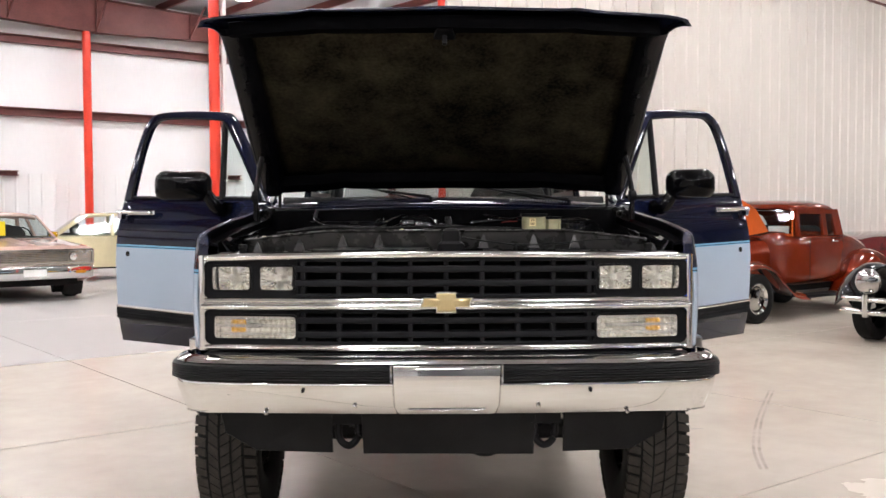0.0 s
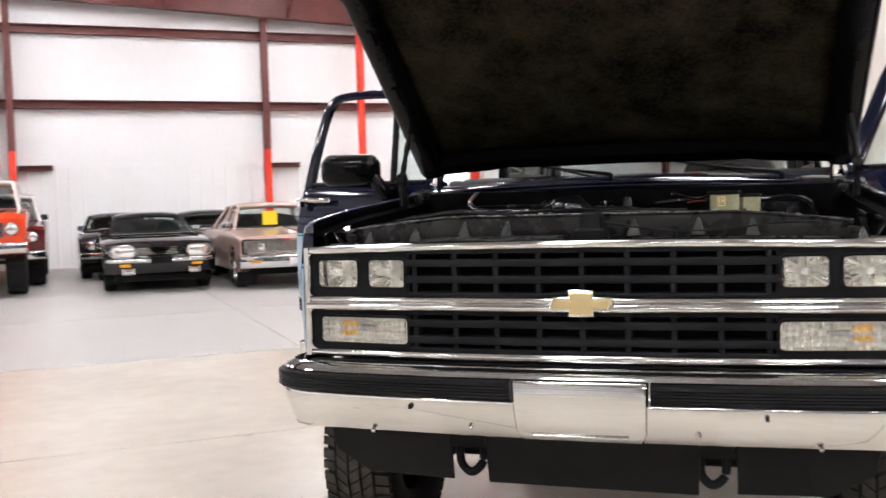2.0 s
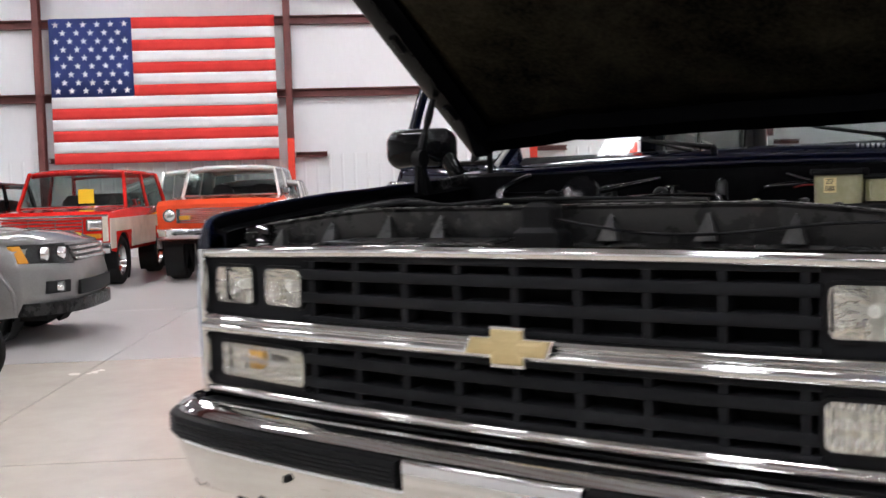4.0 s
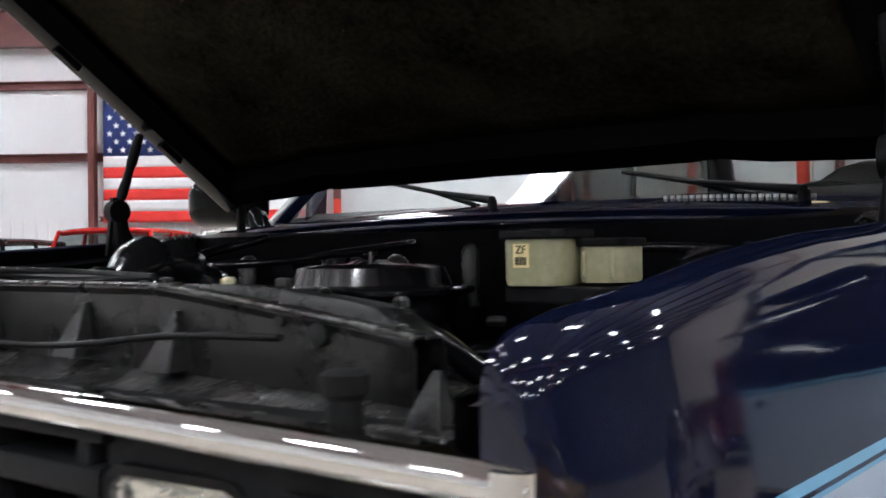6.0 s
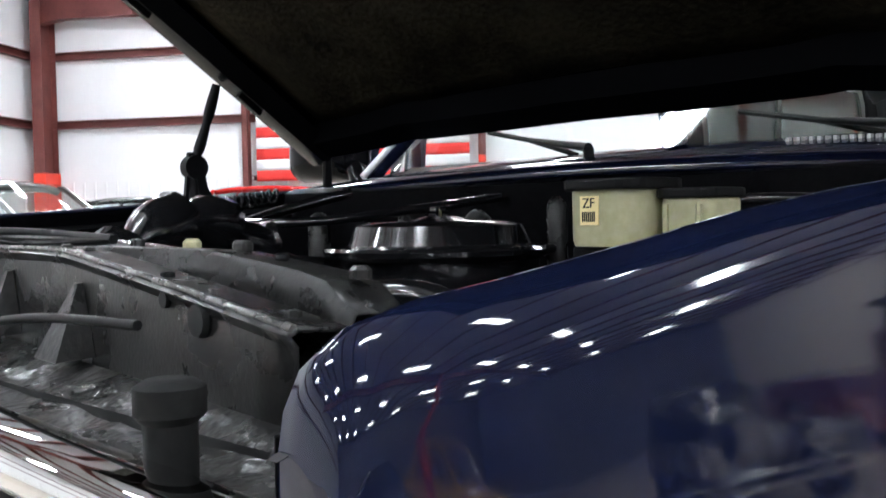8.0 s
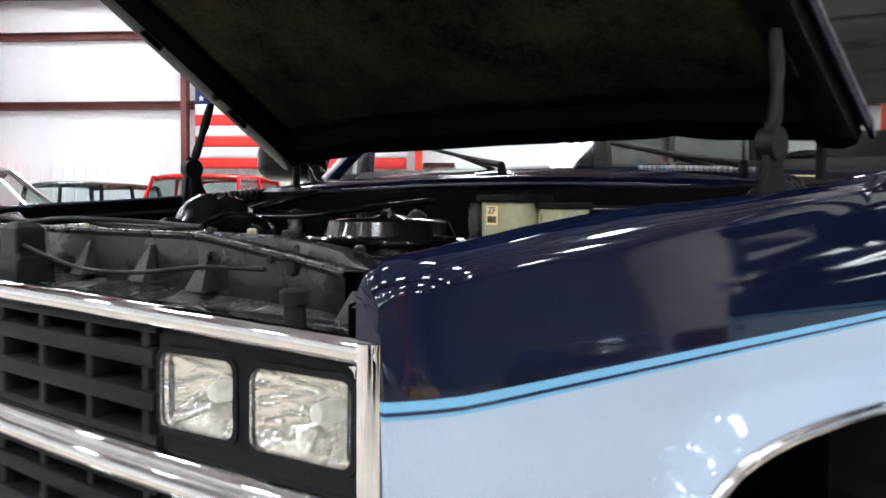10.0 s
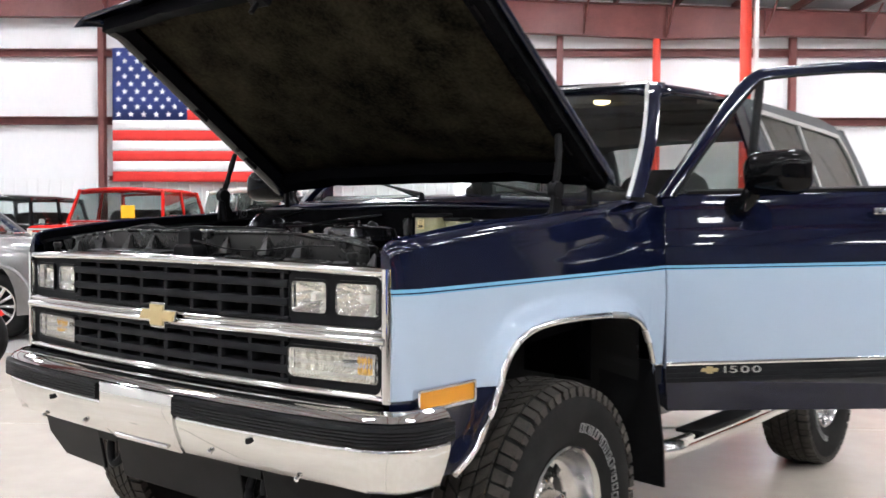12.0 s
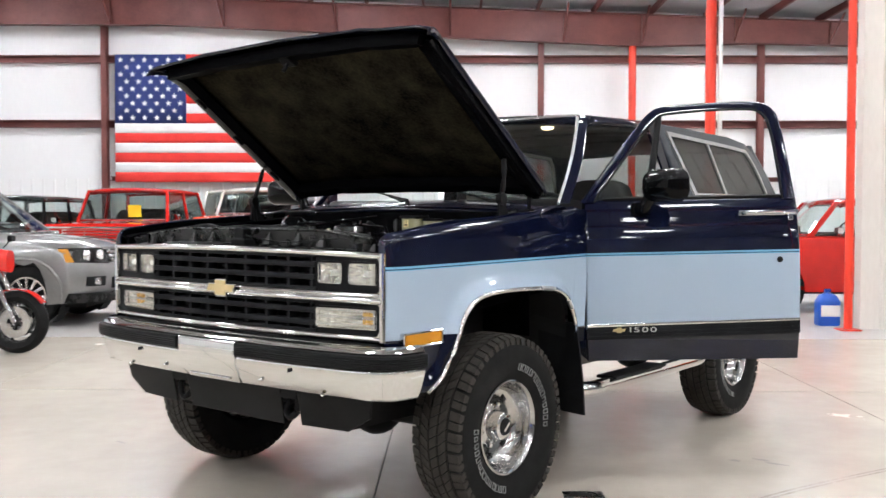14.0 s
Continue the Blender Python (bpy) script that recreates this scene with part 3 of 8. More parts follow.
# strip lamps under the roof; the row at y 18.6 is added to brighten the end wall
lamp0 = None
for x in (-11.0, -6.2, -1.4, 3.4, 8.2, 13.0, 18.5):
    for y in (-14.0, -9.5, -5.0, -0.5, 4.0, 10.5, 14.6, 18.6):
        z = ROOF(x) + 0.0
        m = HALL @ pose(x, y, z)
        if lamp0 is None:
            lamp0 = thing("ceiling_light", "white high-bay fluorescent lamp under the roof", "ceiling light", m, "high-bay lamps")
            bm = B()
            loft(bm, [[(sx * a, sy * b, zz) for sx, sy in ((-1, -1), (1, -1), (1, 1), (-1, 1))] for a, b, zz in ((0.66, 0.25, 0.0), (0.66, 0.25, 0.03), (0.5, 0.16, 0.09))])
            part("housing", bm, M_HOUSING, lamp0, smooth=0)
            for k in (-1, 0, 1):
                bm = B()
                tube(bm, [(-0.6, k * 0.15, -0.02), (0.6, k * 0.15, -0.02)], 0.055, 8)
                part("lamp_tube", bm, M_TUBE, lamp0)
            for k in (-0.5, 0.5):
                bm = B()
                tube(bm, [(k, 0, 0.09), (k, 0, 0.33)], 0.006, 5)
                part("hanger", bm, M_HOUSING, lamp0)
        else:
            copy_thing(lamp0, m)

# flag on the end wall
flag = hall_thing("flag", "large flag with red and white stripes and a starred blue canton", "flag")
FX, FZ, FW, FH = -7.96, 5.66, 5.25, 3.40
FY = WALL_Y - 0.36


def cloth(bm, x0, x1, z0, z1, d=0.0, n=14):
    rows = []
    for j in range(4):
        z = z0 + (z1 - z0) * j / 3
        rows.append([(x0 + (x1 - x0) * i / n, FY - d + 0.018 * math.sin(2.1 * (x0 + (x1 - x0) * i / n) + 0.8 * z) + 0.01 * math.sin(5.3 * (x0 + (x1 - x0) * i / n)), z) for i in range(n + 1)])
    grid(bm, rows)


for k in range(13):
    bm = B()
    left = FX if k > 6 else FX + 0.365 * FW
    cloth(bm, left, FX + FW, FZ - (k + 1) * FH / 13, FZ - k * FH / 13)
    part("stripe", bm, M_FLAGRED if k % 2 == 0 else M_FLAGWHITE, flag, solid=0.004)
bm = B()
cloth(bm, FX, FX + 0.365 * FW, FZ - 7 * FH / 13, FZ)
part("canton", bm, M_FLAGBLUE, flag, solid=0.004)
star = B()
ang = [(0.085 if i % 2 == 0 else 0.033, math.pi / 2 + i * math.pi / 5) for i in range(10)]
prism(star, [(r * math.cos(a), r * math.sin(a)) for r, a in ang], 0.0, 0.004)
star_me = None
for r in range(9):
    for c in range(6 if r % 2 == 0 else 5):
        sx = FX + 0.365 * FW * ((c + (0.5 if r % 2 == 0 else 1.0)) / 6)
        sz = FZ - 7 * FH / 13 * ((r + 0.75) / 9.5)
        if star_me is None:
            so = part("star", star, M_FLAGWHITE, flag, smooth=0)
            star_me = so.data
        else:
            so = new("star", star_me)
            so.parent = flag
        so.location = (sx, FY - 0.012 + 0.018 * math.sin(2.1 * sx + 0.8 * sz) + 0.01 * math.sin(5.3 * sx), sz)

# blue jug by the partition
jug = hall_thing("jug", "blue plastic jug on the floor by the red post", "jug")
bm = B()
loft(bm, [[(5.82 + a, 8.0 + b, z) for a, b in rr(w, w * 0.8, 0.05)] for w, z in ((0.26, 0.0), (0.28, 0.02), (0.28, 0.3), (0.2, 0.38), (0.07, 0.42), (0.07, 0.46))])
part("body", bm, M_BLUEPLASTIC, jug)
bm = B()
box(bm, 5.7, 5.94, 7.885, 7.888, 0.12, 0.26)
part("label", bm, M_WHITE, jug, "white label", smooth=0)


# ---- the truck ----
truck = thing("sport_utility_truck", "navy and light blue two-tone truck, hood up and both doors open", "truck")
bow = lambda x: 0.02 + 0.050 * (x / 0.92) ** 2
ARCH = [(0.30, 0.66), (0.38, 0.72), (0.45, 0.86), (0.50, 0.965), (0.57, 1.02), (0.66, 1.043), (0.80, 1.052), (1.0, 1.05), (1.18, 1.04), (1.29, 1.01), (1.36, 0.955), (1.41, 0.87), (1.435, 0.80), (1.45, 0.66)]
ARCH = [(p.x, p.y) for p in curve([(a, b, 0) for a, b in ARCH], 3)]
TOP = [(0.076, 1.272), (0.079, 1.288), (0.085, 1.301), (0.096, 1.311), (0.12, 1.319), (0.165, 1.326), (0.23, 1.334), (0.31, 1.345), (0.42, 1.357), (0.54, 1.367), (0.72, 1.377), (0.9, 1.390), (1.2, 1.414), (1.6, 1.44)]


def side_x(z):
    """The body side's distance from the middle at height z."""
    if z < 0.95:
        return 0.965 - 0.45 * (0.95 - z) ** 2
    if z < 1.2:
        return 0.965 + 0.006 * (1 - ((z - 1.075) / 0.125) ** 2)
    return 0.965 - 0.62 * (z - 1.2) ** 2 - 0.085 * (z - 1.2)


def arch_gap(y, z):
    best = 9.0
    for (a, b), (c, d) in zip(ARCH, ARCH[1:]):
        t = max(0.0, min(1.0, ((y - a) * (c - a) + (z - b) * (d - b)) / ((c - a) ** 2 + (d - b) ** 2)))
        best = min(best, math.hypot(y - a - t * (c - a), z - b - t * (d - b)))
    return best


def flare(y, z):
    """How far the body stands out along the edge of the wheel opening."""
    k = max(0.0, 1 - arch_gap(y, z) / 0.080)
    return 0.036 * k * k * (3 - 2 * k)


def fender_point(y, f, sx):
    """f runs 0..1 up the side, 1..1.6 over the shoulder to the hood gap."""
    zb = lerp(ARCH, y) if 0.30 <= y <= 1.45 else (0.66 + 0.10 * max(0, (0.16 - y) / 0.11) if y < 0.3 else 0.635)
    zt = lerp(TOP, y)
    taper = 0.030 * max(0.0, (0.17 - y) / 0.09) ** 1.8
    # the shoulder's rounding: tight at the nose, full behind it
    r = 0.036 + 0.026 * min(1.0, max(0.0, (y - 0.08) / 0.34)) ** 0.8
    if f <= 1:
        z = zb + (zt - 0.9 * r - zb) * f
        swell = max(0.0, min(1.0, (y - 1.12) / 0.26)) ** 2 * max(0.0, math.sin(math.pi * min(1.0, max(0.0, (z - 1.20) / 0.20)))) ** 2 * 0.007
        x = side_x(z) - taper + flare(y, z) + swell
    else:
        g = (f - 1) / 0.6
        edge = side_x(zt - 0.9 * r) - taper
        a = min(g / 0.55, 1.0) * math.pi / 2
        x = edge - 0.75 * r * (1 - math.cos(a)) - max(0, g - 0.55) / 0.45 * 0.009
        z = zt - 0.9 * r + 0.9 * r * math.sin(a) - max(0, g - 0.55) * 0.01
    return (sx * x, y, z)


def fender(sx):
    ys = sorted(set([0.076, 0.079, 0.085, 0.096, 0.12, 0.15, 0.19, 0.24] + [a for a, _ in ARCH] + [1.46, 1.50, 1.55, 1.575]))
    fs = [0, 0.015, 0.03, 0.05, 0.075, 0.105, 0.135, 0.165, 0.20, 0.24, 0.29, 0.38, 0.5, 0.62, 0.74, 0.85, 0.94, 1.0, 1.06, 1.12, 1.18, 1.24, 1.3, 1.36, 1.45, 1.6]
    bm = B()
    grid(bm, [[fender_point(y, f, sx) for f in fs] for y in ys])
    # inner flange down from the hood gap
    p = [fender_point(y, 1.6, sx) for y in ys]
    grid(bm, [p, [(x, y, z - 0.035) for x, y, z in p], [(x - sx * 0.03 * min(1.0, max(0.0, (y - 0.12) / 0.25)), y, z - 0.045) for x, y, z in p]])
    # front face beside the grille
    q = [fender_point(0.076, f, sx) for f in fs]
    grid(bm, [q, [(sx * (abs(x) - 0.006), y - 0.0005, z) for x, y, z in q], [(sx * (abs(x) - 0.010), y + 0.05, z) for x, y, z in q]])
    cap = [fender_point(0.0765, f, sx) for f in fs if f >= 0.94]
    bm.faces.new([bm.verts.new(v) for v in cap + [(cap[-1][0], 0.0765, cap[-1][2] - 0.035)]])
    bmesh.ops.remove_doubles(bm, verts=bm.verts[:], dist=0.0005)
    ob = part("fender", bm, M_TWO, truck, "navy over light blue front fender", smooth=50)
    bm = B()
    q = [(x - sx * 0.003, y, z) for x, y, z in p if y > 0.095]
    grid(bm, [[(x, y, z - 0.004) for x, y, z in q], [(x - sx * 0.003, y, z - 0.032) for x, y, z in q], [(x - sx * 0.034, y, z - 0.040) for x, y, z in q], [(x - sx * 0.036, y, z - 0.16) for x, y, z in q], [(x - sx * 0.040, y, z - 0.42) for x, y, z in q]])
    part("inner_fender", bm, M_UNDERHOOD, ob, "black inner fender panel", smooth=40, solid=0.002)
    # chrome lip round the wheel opening
    bm = B()
    edge = [Vector(fender_point(y, 0, sx)) for y in ys if 0.30 <= y <= 1.45]
    tube(bm, [e + Vector((sx * 0.001, 0, -0.001)) for e in edge if e.y < 1.425], 0.011, 8)
    part("wheel_opening_trim", bm, M_SATIN, ob, "chrome wheel opening moulding", smooth=60)
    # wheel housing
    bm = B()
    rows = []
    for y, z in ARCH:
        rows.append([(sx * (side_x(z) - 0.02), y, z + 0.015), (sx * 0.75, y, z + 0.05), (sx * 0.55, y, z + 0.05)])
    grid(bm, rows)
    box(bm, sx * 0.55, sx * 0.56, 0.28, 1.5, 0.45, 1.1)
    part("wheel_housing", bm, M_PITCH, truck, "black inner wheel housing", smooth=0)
    # side marker lamp
    x = side_x(0.89) + 0.004
    bm = B()
    outer, inner = rr(0.252, 0.064, 0.008, 3, 0.257, 0.886), rr(0.236, 0.046, 0.006, 3, 0.257, 0.886)
    ring_prism(bm, outer, inner, sx * (x - 0.02), sx * (x + 0.012), "x")
    ml = part("marker_lamp", bm, M_CHROME, ob, "amber side marker in a chrome frame", smooth=0, bevel=0.003)
    bm = B()
    prism(bm, inner, sx * (x - 0.015), sx * (x + 0.008), "x")
    part("marker_lens", bm, M_AMBER, ob, "amber lens", smooth=0, bevel=0.003)
    # moulding behind the wheel
    bm = B()
    back = [1.438 + 0.0135 * k for k in range(11)]
    side = lambda y, z: side_x(z) + flare(y, z)
    loft(bm, [[(sx * (side(y, 0.818) + a), y, z) for a, z in ((-0.006, 0.809), (0.006, 0.811), (0.008, 0.818), (0.006, 0.825), (-0.006, 0.827))] for y in back])
    part("side_moulding", bm, M_CHROME, ob, "bright lower moulding", smooth=50)
    bm = B()
    loft(bm, [[(sx * (side(y, 0.78) + a), y, z) for a, z in ((-0.010, 0.745), (0.004, 0.745), (0.0055, 0.79), (0.006, 0.812), (-0.010, 0.812))] for y in back])
    part("lower_band", bm, M_PLASTIC, ob, "ribbed charcoal lower band", smooth=0)
    return ob


for s in (1, -1):
    fender(s)

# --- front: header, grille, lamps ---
# near-black sheet: the shaded depth behind the bars, put in as colour
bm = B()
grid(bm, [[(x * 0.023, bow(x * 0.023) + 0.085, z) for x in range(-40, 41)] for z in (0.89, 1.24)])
front = part("grille_panel", bm, M_PITCH, truck, "charcoal plastic grille with chrome bars before a painted-dark backing", smooth=0)


def bowed_bar(name, x0, x1, section, material, parent, label="", n=22, dy=0.0, smooth=40, drop=0.0):
    bm = B()
    rings = []
    for k in range(n + 1):
        x = x0 + (x1 - x0) * k / n
        rings.append([(x, bow(x) + dy + a, z - drop * (x / 0.92) ** 2) for a, z in section])
    loft(bm, rings)
    return part(name, bm, material, parent, label, smooth)


def soft(y0, y1, z0, z1, r=0.006):
    return [(y0 + r, z0), (y1, z0), (y1, z1), (y0 + r, z1), (y0 + r * 0.3, z1 - r * 0.3), (y0, z1 - r), (y0, z0 + r), (y0 + r * 0.3, z0 + r * 0.3)]


def convex(y0, y1, z0, z1, depth):
    zc, h = (z0 + z1) / 2, (z1 - z0) / 2
    arc = [(y0 + depth * (1 - math.cos(radians(a))), zc + h * math.sin(radians(a))) for a in range(85, -86, -17)]
    return [(y1, z1)] + arc + [(y1, z0)]


bowed_bar("grille_top_bar", -0.926, 0.926, convex(0.0, 0.034, 1.224, 1.253, 0.016), M_CHROME, front, "chrome upper grille bar", drop=0.013)
bowed_bar("grille_lower_bar", -0.926, 0.926, convex(0.0, 0.06, 0.878, 0.904, 0.014), M_CHROME, front, "chrome lower grille bar")
bowed_bar("grille_centre_bar", -0.915, 0.915, [(0.05, 1.078), (0.022, 1.080), (0.008, 1.0775), (0.001, 1.073), (-0.002, 1.067), (0.001, 1.061), (0.003, 1.059), (-0.004, 1.056), (-0.008, 1.050), (-0.009, 1.044), (-0.007, 1.038), (-0.001, 1.033), (0.008, 1.031), (0.05, 1.031)], M_CHROME, front, "chrome centre bar")
for s in (1, -1):
    bm = B()
    ye = bow(0.92)
    loft(bm, [[(s * 0.902, ye + 0.03, z), (s * 0.902, ye + 0.002, z), (s * 0.905, ye - 0.003, z), (s * 0.911, ye - 0.005, z), (s * 0.920, ye - 0.003, z), (s * 0.927, ye + 0.003, z), (s * 0.929, ye + 0.010, z), (s * 0.928, ye + 0.05, z)] for z in (0.882, 0.90, 1.0, 1.1, 1.22, 1.236)])
    part("grille_end_bar", bm, M_CHROME, front, "chrome grille end", smooth=40)
    # fillets in the corners of the two openings
    for zc, up, r in ((0.903, 1, 0.026), (1.032, -1, 0.012), (1.079, 1, 0.012), (1.213, -1, 0.010)):
        arc = [(0.903 - r + r * math.cos(radians(a)), zc + up * (r - r * math.sin(radians(a)))) for a in (0, 15, 30, 45, 60, 75, 90)]
        bm = B()
        prism(bm, [(s * a, b) for a, b in [(0.905, zc - up * 0.002)] + arc], ye - 0.004, ye + 0.03)
        part("grille_corner", bm, M_CHROME, front, smooth=30)
for z0, z1 in ((1.080, 1.224), (0.904, 1.031)):
    for k in range(-4, 5):
        x = k * 0.1335
        bm = B()
        box(bm, x - 0.009, x + 0.009, bow(x) + 0.014, bow(x) + 0.07, z0, z1)
        part("grille_fin", bm, M_PLASTIC, front, smooth=0, bevel=0.003)
    for z in ((1.184, 1.132) if z0 > 1 else (0.993, 0.941)):
        bowed_bar("grille_slat", -0.56, 0.56, soft(0.008, 0.07, z - 0.0115, z + 0.0115, 0.004), M_PLASTIC, front)
    for z in (z0 + 0.005, z1 - 0.005):
        bowed_bar("grille_edge", -0.56, 0.56, soft(0.012, 0.07, z - 0.006, z + 0.006, 0.003), M_PLASTIC, front)


def lamp_frame(s, x0, x1, z0, z1, holes, z_mid, hgt):
    """A charcoal bezel with openings for the lamps."""
    xs = [x0] + [v for h in holes for v in h] + [x1]
    za, zb = z_mid - hgt / 2, z_mid + hgt / 2
    bm = B()
    for a, b, c, d in [(x0, x1, zb, z1), (x0, x1, z0, za)] + [(xs[i], xs[i + 1], za, zb) for i in range(0, len(xs), 2)]:
        n = 5
        loft(bm, [[(s * (a + (b - a) * k / n), bow(a + (b - a) * k / n) + 0.022, c), (s * (a + (b - a) * k / n), bow(a + (b - a) * k / n) + 0.07, c), (s * (a + (b - a) * k / n), bow(a + (b - a) * k / n) + 0.07, d), (s * (a + (b - a) * k / n), bow(a + (b - a) * k / n) + 0.022, d)] for k in range(n + 1)])
    return part("lamp_bezel", bm, M_PLASTIC, front, "charcoal lamp bezel", smooth=0)


def lamp(name, s, cx, cz, w, h, material, parent, amber=False):
    y = bow(cx) + 0.012
    bm = B()
    rings = []
    for f, d in ((1.0, 0.012), (1.0, 0.004), (0.96, 0.0), (0.7, -0.005), (0.3, -0.008)):
        rings.append([(s * (cx + a * f), y + d + 0.13 * a * f, cz + b * f) for a, b in rr(w, h, 0.014, 5)])
    loft(bm, rings)
    lens = part(name, bm, material, truck, "clear fluted turn signal with amber bulb" if amber else "clear pressed-glass sealed-beam headlamp", smooth=60)
    bm = B()
    rings = []
    bowl = 0.066 if amber else 0.062
    for f in (1.0, 0.94, 0.86, 0.76, 0.64, 0.5, 0.36, 0.22, 0.1):
        # the outline goes from the lamp's rounded square to a circle towards the bulb
        ring = []
        for a, b in rr(w, h, 0.014, 5):
            q = math.hypot(a, b)
            k = (1 - f) * (0.0 if amber else 0.9)
            u, v = a * f * (1 - k) + a / q * h * 0.55 * f * k, b * f * (1 - k) + b / q * h * 0.55 * f * k
            ring.append((s * (cx + u), y + 0.010 + bowl * (1 - f * f) + 0.13 * u, cz + v))
        rings.append(ring)
    loft(bm, rings, True, False)
    bm.faces.new(bm.verts[-24:])
    part("reflector", bm, M_SIGNALBOWL if amber else M_HEADBOWL, lens, smooth=60)
    if amber:
        # enlarged amber block stands in for the bulb's colour reflected through the glass
        bm = B()
        loft(bm, [[(s * (cx + 0.074 + a * f), y + d + 0.13 * (0.074 + a * f), cz + b * f) for a, b in rr(0.060, 0.074, 0.014, 4)] for d, f in ((0.066, 1.0), (0.054, 0.95), (0.048, 0.8), (0.045, 0.4))])
        part("amber_bulb_spread", bm, M_BULB, lens, "amber block for the bulb's reflection in the glass", smooth=60)
    else:
        bm = B()
        lathe(bm, [(y + 0.024, 0.002), (y + 0.026, 0.010), (y + 0.034, 0.0125), (y + 0.05, 0.0125), (y + 0.068, 0.011)], (s * cx, 0, cz), "y", 18)
        part("bulb", bm, M_WHITE, lens, "frosted bulb", smooth=50)
    bm = B()
    ring_prism(bm, [(s * (cx + a), b + cz) for a, b in rr(w + 0.016, h + 0.016, 0.02, 5)], [(s * (cx + a), b + cz) for a, b in rr(w + 0.001, h + 0.001, 0.014, 5)], y + 0.004, y + 0.03)
    for q in bm.verts:
        q.co.y += 0.13 * (abs(q.co.x) - cx)
    part("lamp_rim", bm, M_BLACK, lens, smooth=0)


for s in (1, -1):
    bz = lamp_frame(s, 0.562, 0.904, 1.080, 1.222, [(0.566, 0.698), (0.731, 0.880)], 1.150, 0.088)
    lamp("headlamp", s, 0.632, 1.150, 0.126, 0.086, M_LENS, bz)
    lamp("headlamp", s, 0.806, 1.150, 0.142, 0.086, M_LENS, bz)
    bz = lamp_frame(s, 0.562, 0.904, 0.904, 1.031, [(0.572, 0.872)], 0.966, 0.082)
    lamp("turn_signal", s, 0.718, 0.966, 0.310, 0.082, M_FLUTED, bz, True)
    lamp_frame(s, 0.553, 0.575, 0.904, 1.224, [], 1.0, 0.05)

# gold emblem with a chrome edge
E_OUT = [(0.103, 0.020), (0.039, 0.020), (0.039, 0.042), (-0.039, 0.042), (-0.039, 0.020), (-0.088, 0.020), (-0.103, -0.020), (-0.039, -0.020), (-0.039, -0.042), (0.039, -0.042), (0.039, -0.020), (0.088, -0.020)]
bm = B()
prism(bm, [(a * 0.97, 1.0625 + b * 0.96) for a, b in E_OUT], 0.004, 0.012)
em = part("emblem", bm, M_CHROME, front, "gold cross-shaped emblem with chrome edge", smooth=0, bevel=0.002)
bm = B()
loft(bm, [[(a * f, y, 1.0625 + b * g) for a, b in E_OUT] for y, f, g in ((0.008, 0.90, 0.79), (0.001, 0.90, 0.79), (-0.0015, 0.87, 0.72), (-0.0035, 0.62, 0.30))])
part("emblem_face", bm, M_GOLD, front, "gold faceted emblem face", smooth=0)

# --- bumper ---
BPATH = [(0.0, -0.075), (0.2, -0.073), (0.42, -0.066), (0.62, -0.053), (0.78, -0.036), (0.905, -0.012), (0.975, 0.025), (1.010, 0.07), (1.024, 0.13), (1.029, 0.20)]


def swept(section, i0=0, i1=len(BPATH), mirror=True, x_from=None):
    """Rings of a section of (inward, z) swept along the bumper's line."""
    pts = [(x, y) for x, y in BPATH[i0:i1]]
    if x_from is not None:
        pts = [(x_from, lerp(BPATH, x_from))] + [p for p in pts if p[0] > x_from + 0.01]
    full = [(-x, y) for x, y in pts[::-1] if x > 0] + pts if mirror else pts
    rings = []
    for i, (x, y) in enumerate(full):
        a, b = full[max(i - 1, 0)], full[min(i + 1, len(full) - 1)]
        d = Vector((b[0] - a[0], b[1] - a[1])).normalized()
        nrm = Vector((-d.y, d.x))
        k_max = 0.12 if abs(x) < 0.88 else 0.035
        rings.append([(x + nrm.x * min(k, k_max), y + nrm.y * min(k, k_max), z) for k, z in section])
    return rings


SEC = [(0.12, 0.868), (0.07, 0.870), (0.03, 0.866), (0.01, 0.858), (0.0, 0.846), (0.006, 0.838), (0.008, 0.785), (0.0, 0.778), (-0.002, 0.768), (0.004, 0.74), (0.022, 0.69), (0.045, 0.662), (0.055, 0.655), (0.065, 0.66), (0.03, 0.72), (0.03, 0.80), (0.05, 0.845), (0.12, 0.858)]
bm = B()
loft(bm, swept(SEC))
bumper = part("bumper", bm, M_CHROME, truck, "chrome front bumper with black rubber pads", smooth=55)
bm = B()
box(bm, -0.9, 0.9, 0.035, 0.08, 0.862, 0.872)
part("bumper_filler", bm, M_BLACK, bumper, smooth=0)
for s in (1, -1):
    bm = B()
    ring = swept([(0.01, 0.781), (-0.016, 0.785), (-0.02, 0.79), (-0.0165, 0.7945), (-0.02, 0.799), (-0.0165, 0.8035), (-0.02, 0.808), (-0.0165, 0.8125), (-0.02, 0.817), (-0.0165, 0.8215), (-0.02, 0.826), (-0.016, 0.837), (0.01, 0.841)], 0, 10, False, 0.205)
    loft(bm, [[(s * x, y, z) for x, y, z in r] for r in ring])
    part("bumper_pad", bm, M_BLACK, bumper, "ribbed black rubber pad", smooth=30)
    for x, z, r in ((0.335, 0.690, 0.0085), (0.665, 0.660, 0.009)):
        bm = B()
        bmesh.ops.create_uvsphere(bm, u_segments=12, v_segments=8, radius=r, matrix=pose(s * x, lerp(BPATH, x) + (0.018 if z > 0.68 else 0.035), z))
        part("bumper_bolt", bm, M_CHROME, bumper, smooth=60)
    bm = B()
    box(bm, s * 0.522 - 0.005, s * 0.522 + 0.005, -0.07, -0.02, 0.743, 0.759)
    part("jack_slot", bm, M_PITCH, bumper, smooth=0, bevel=0.002)
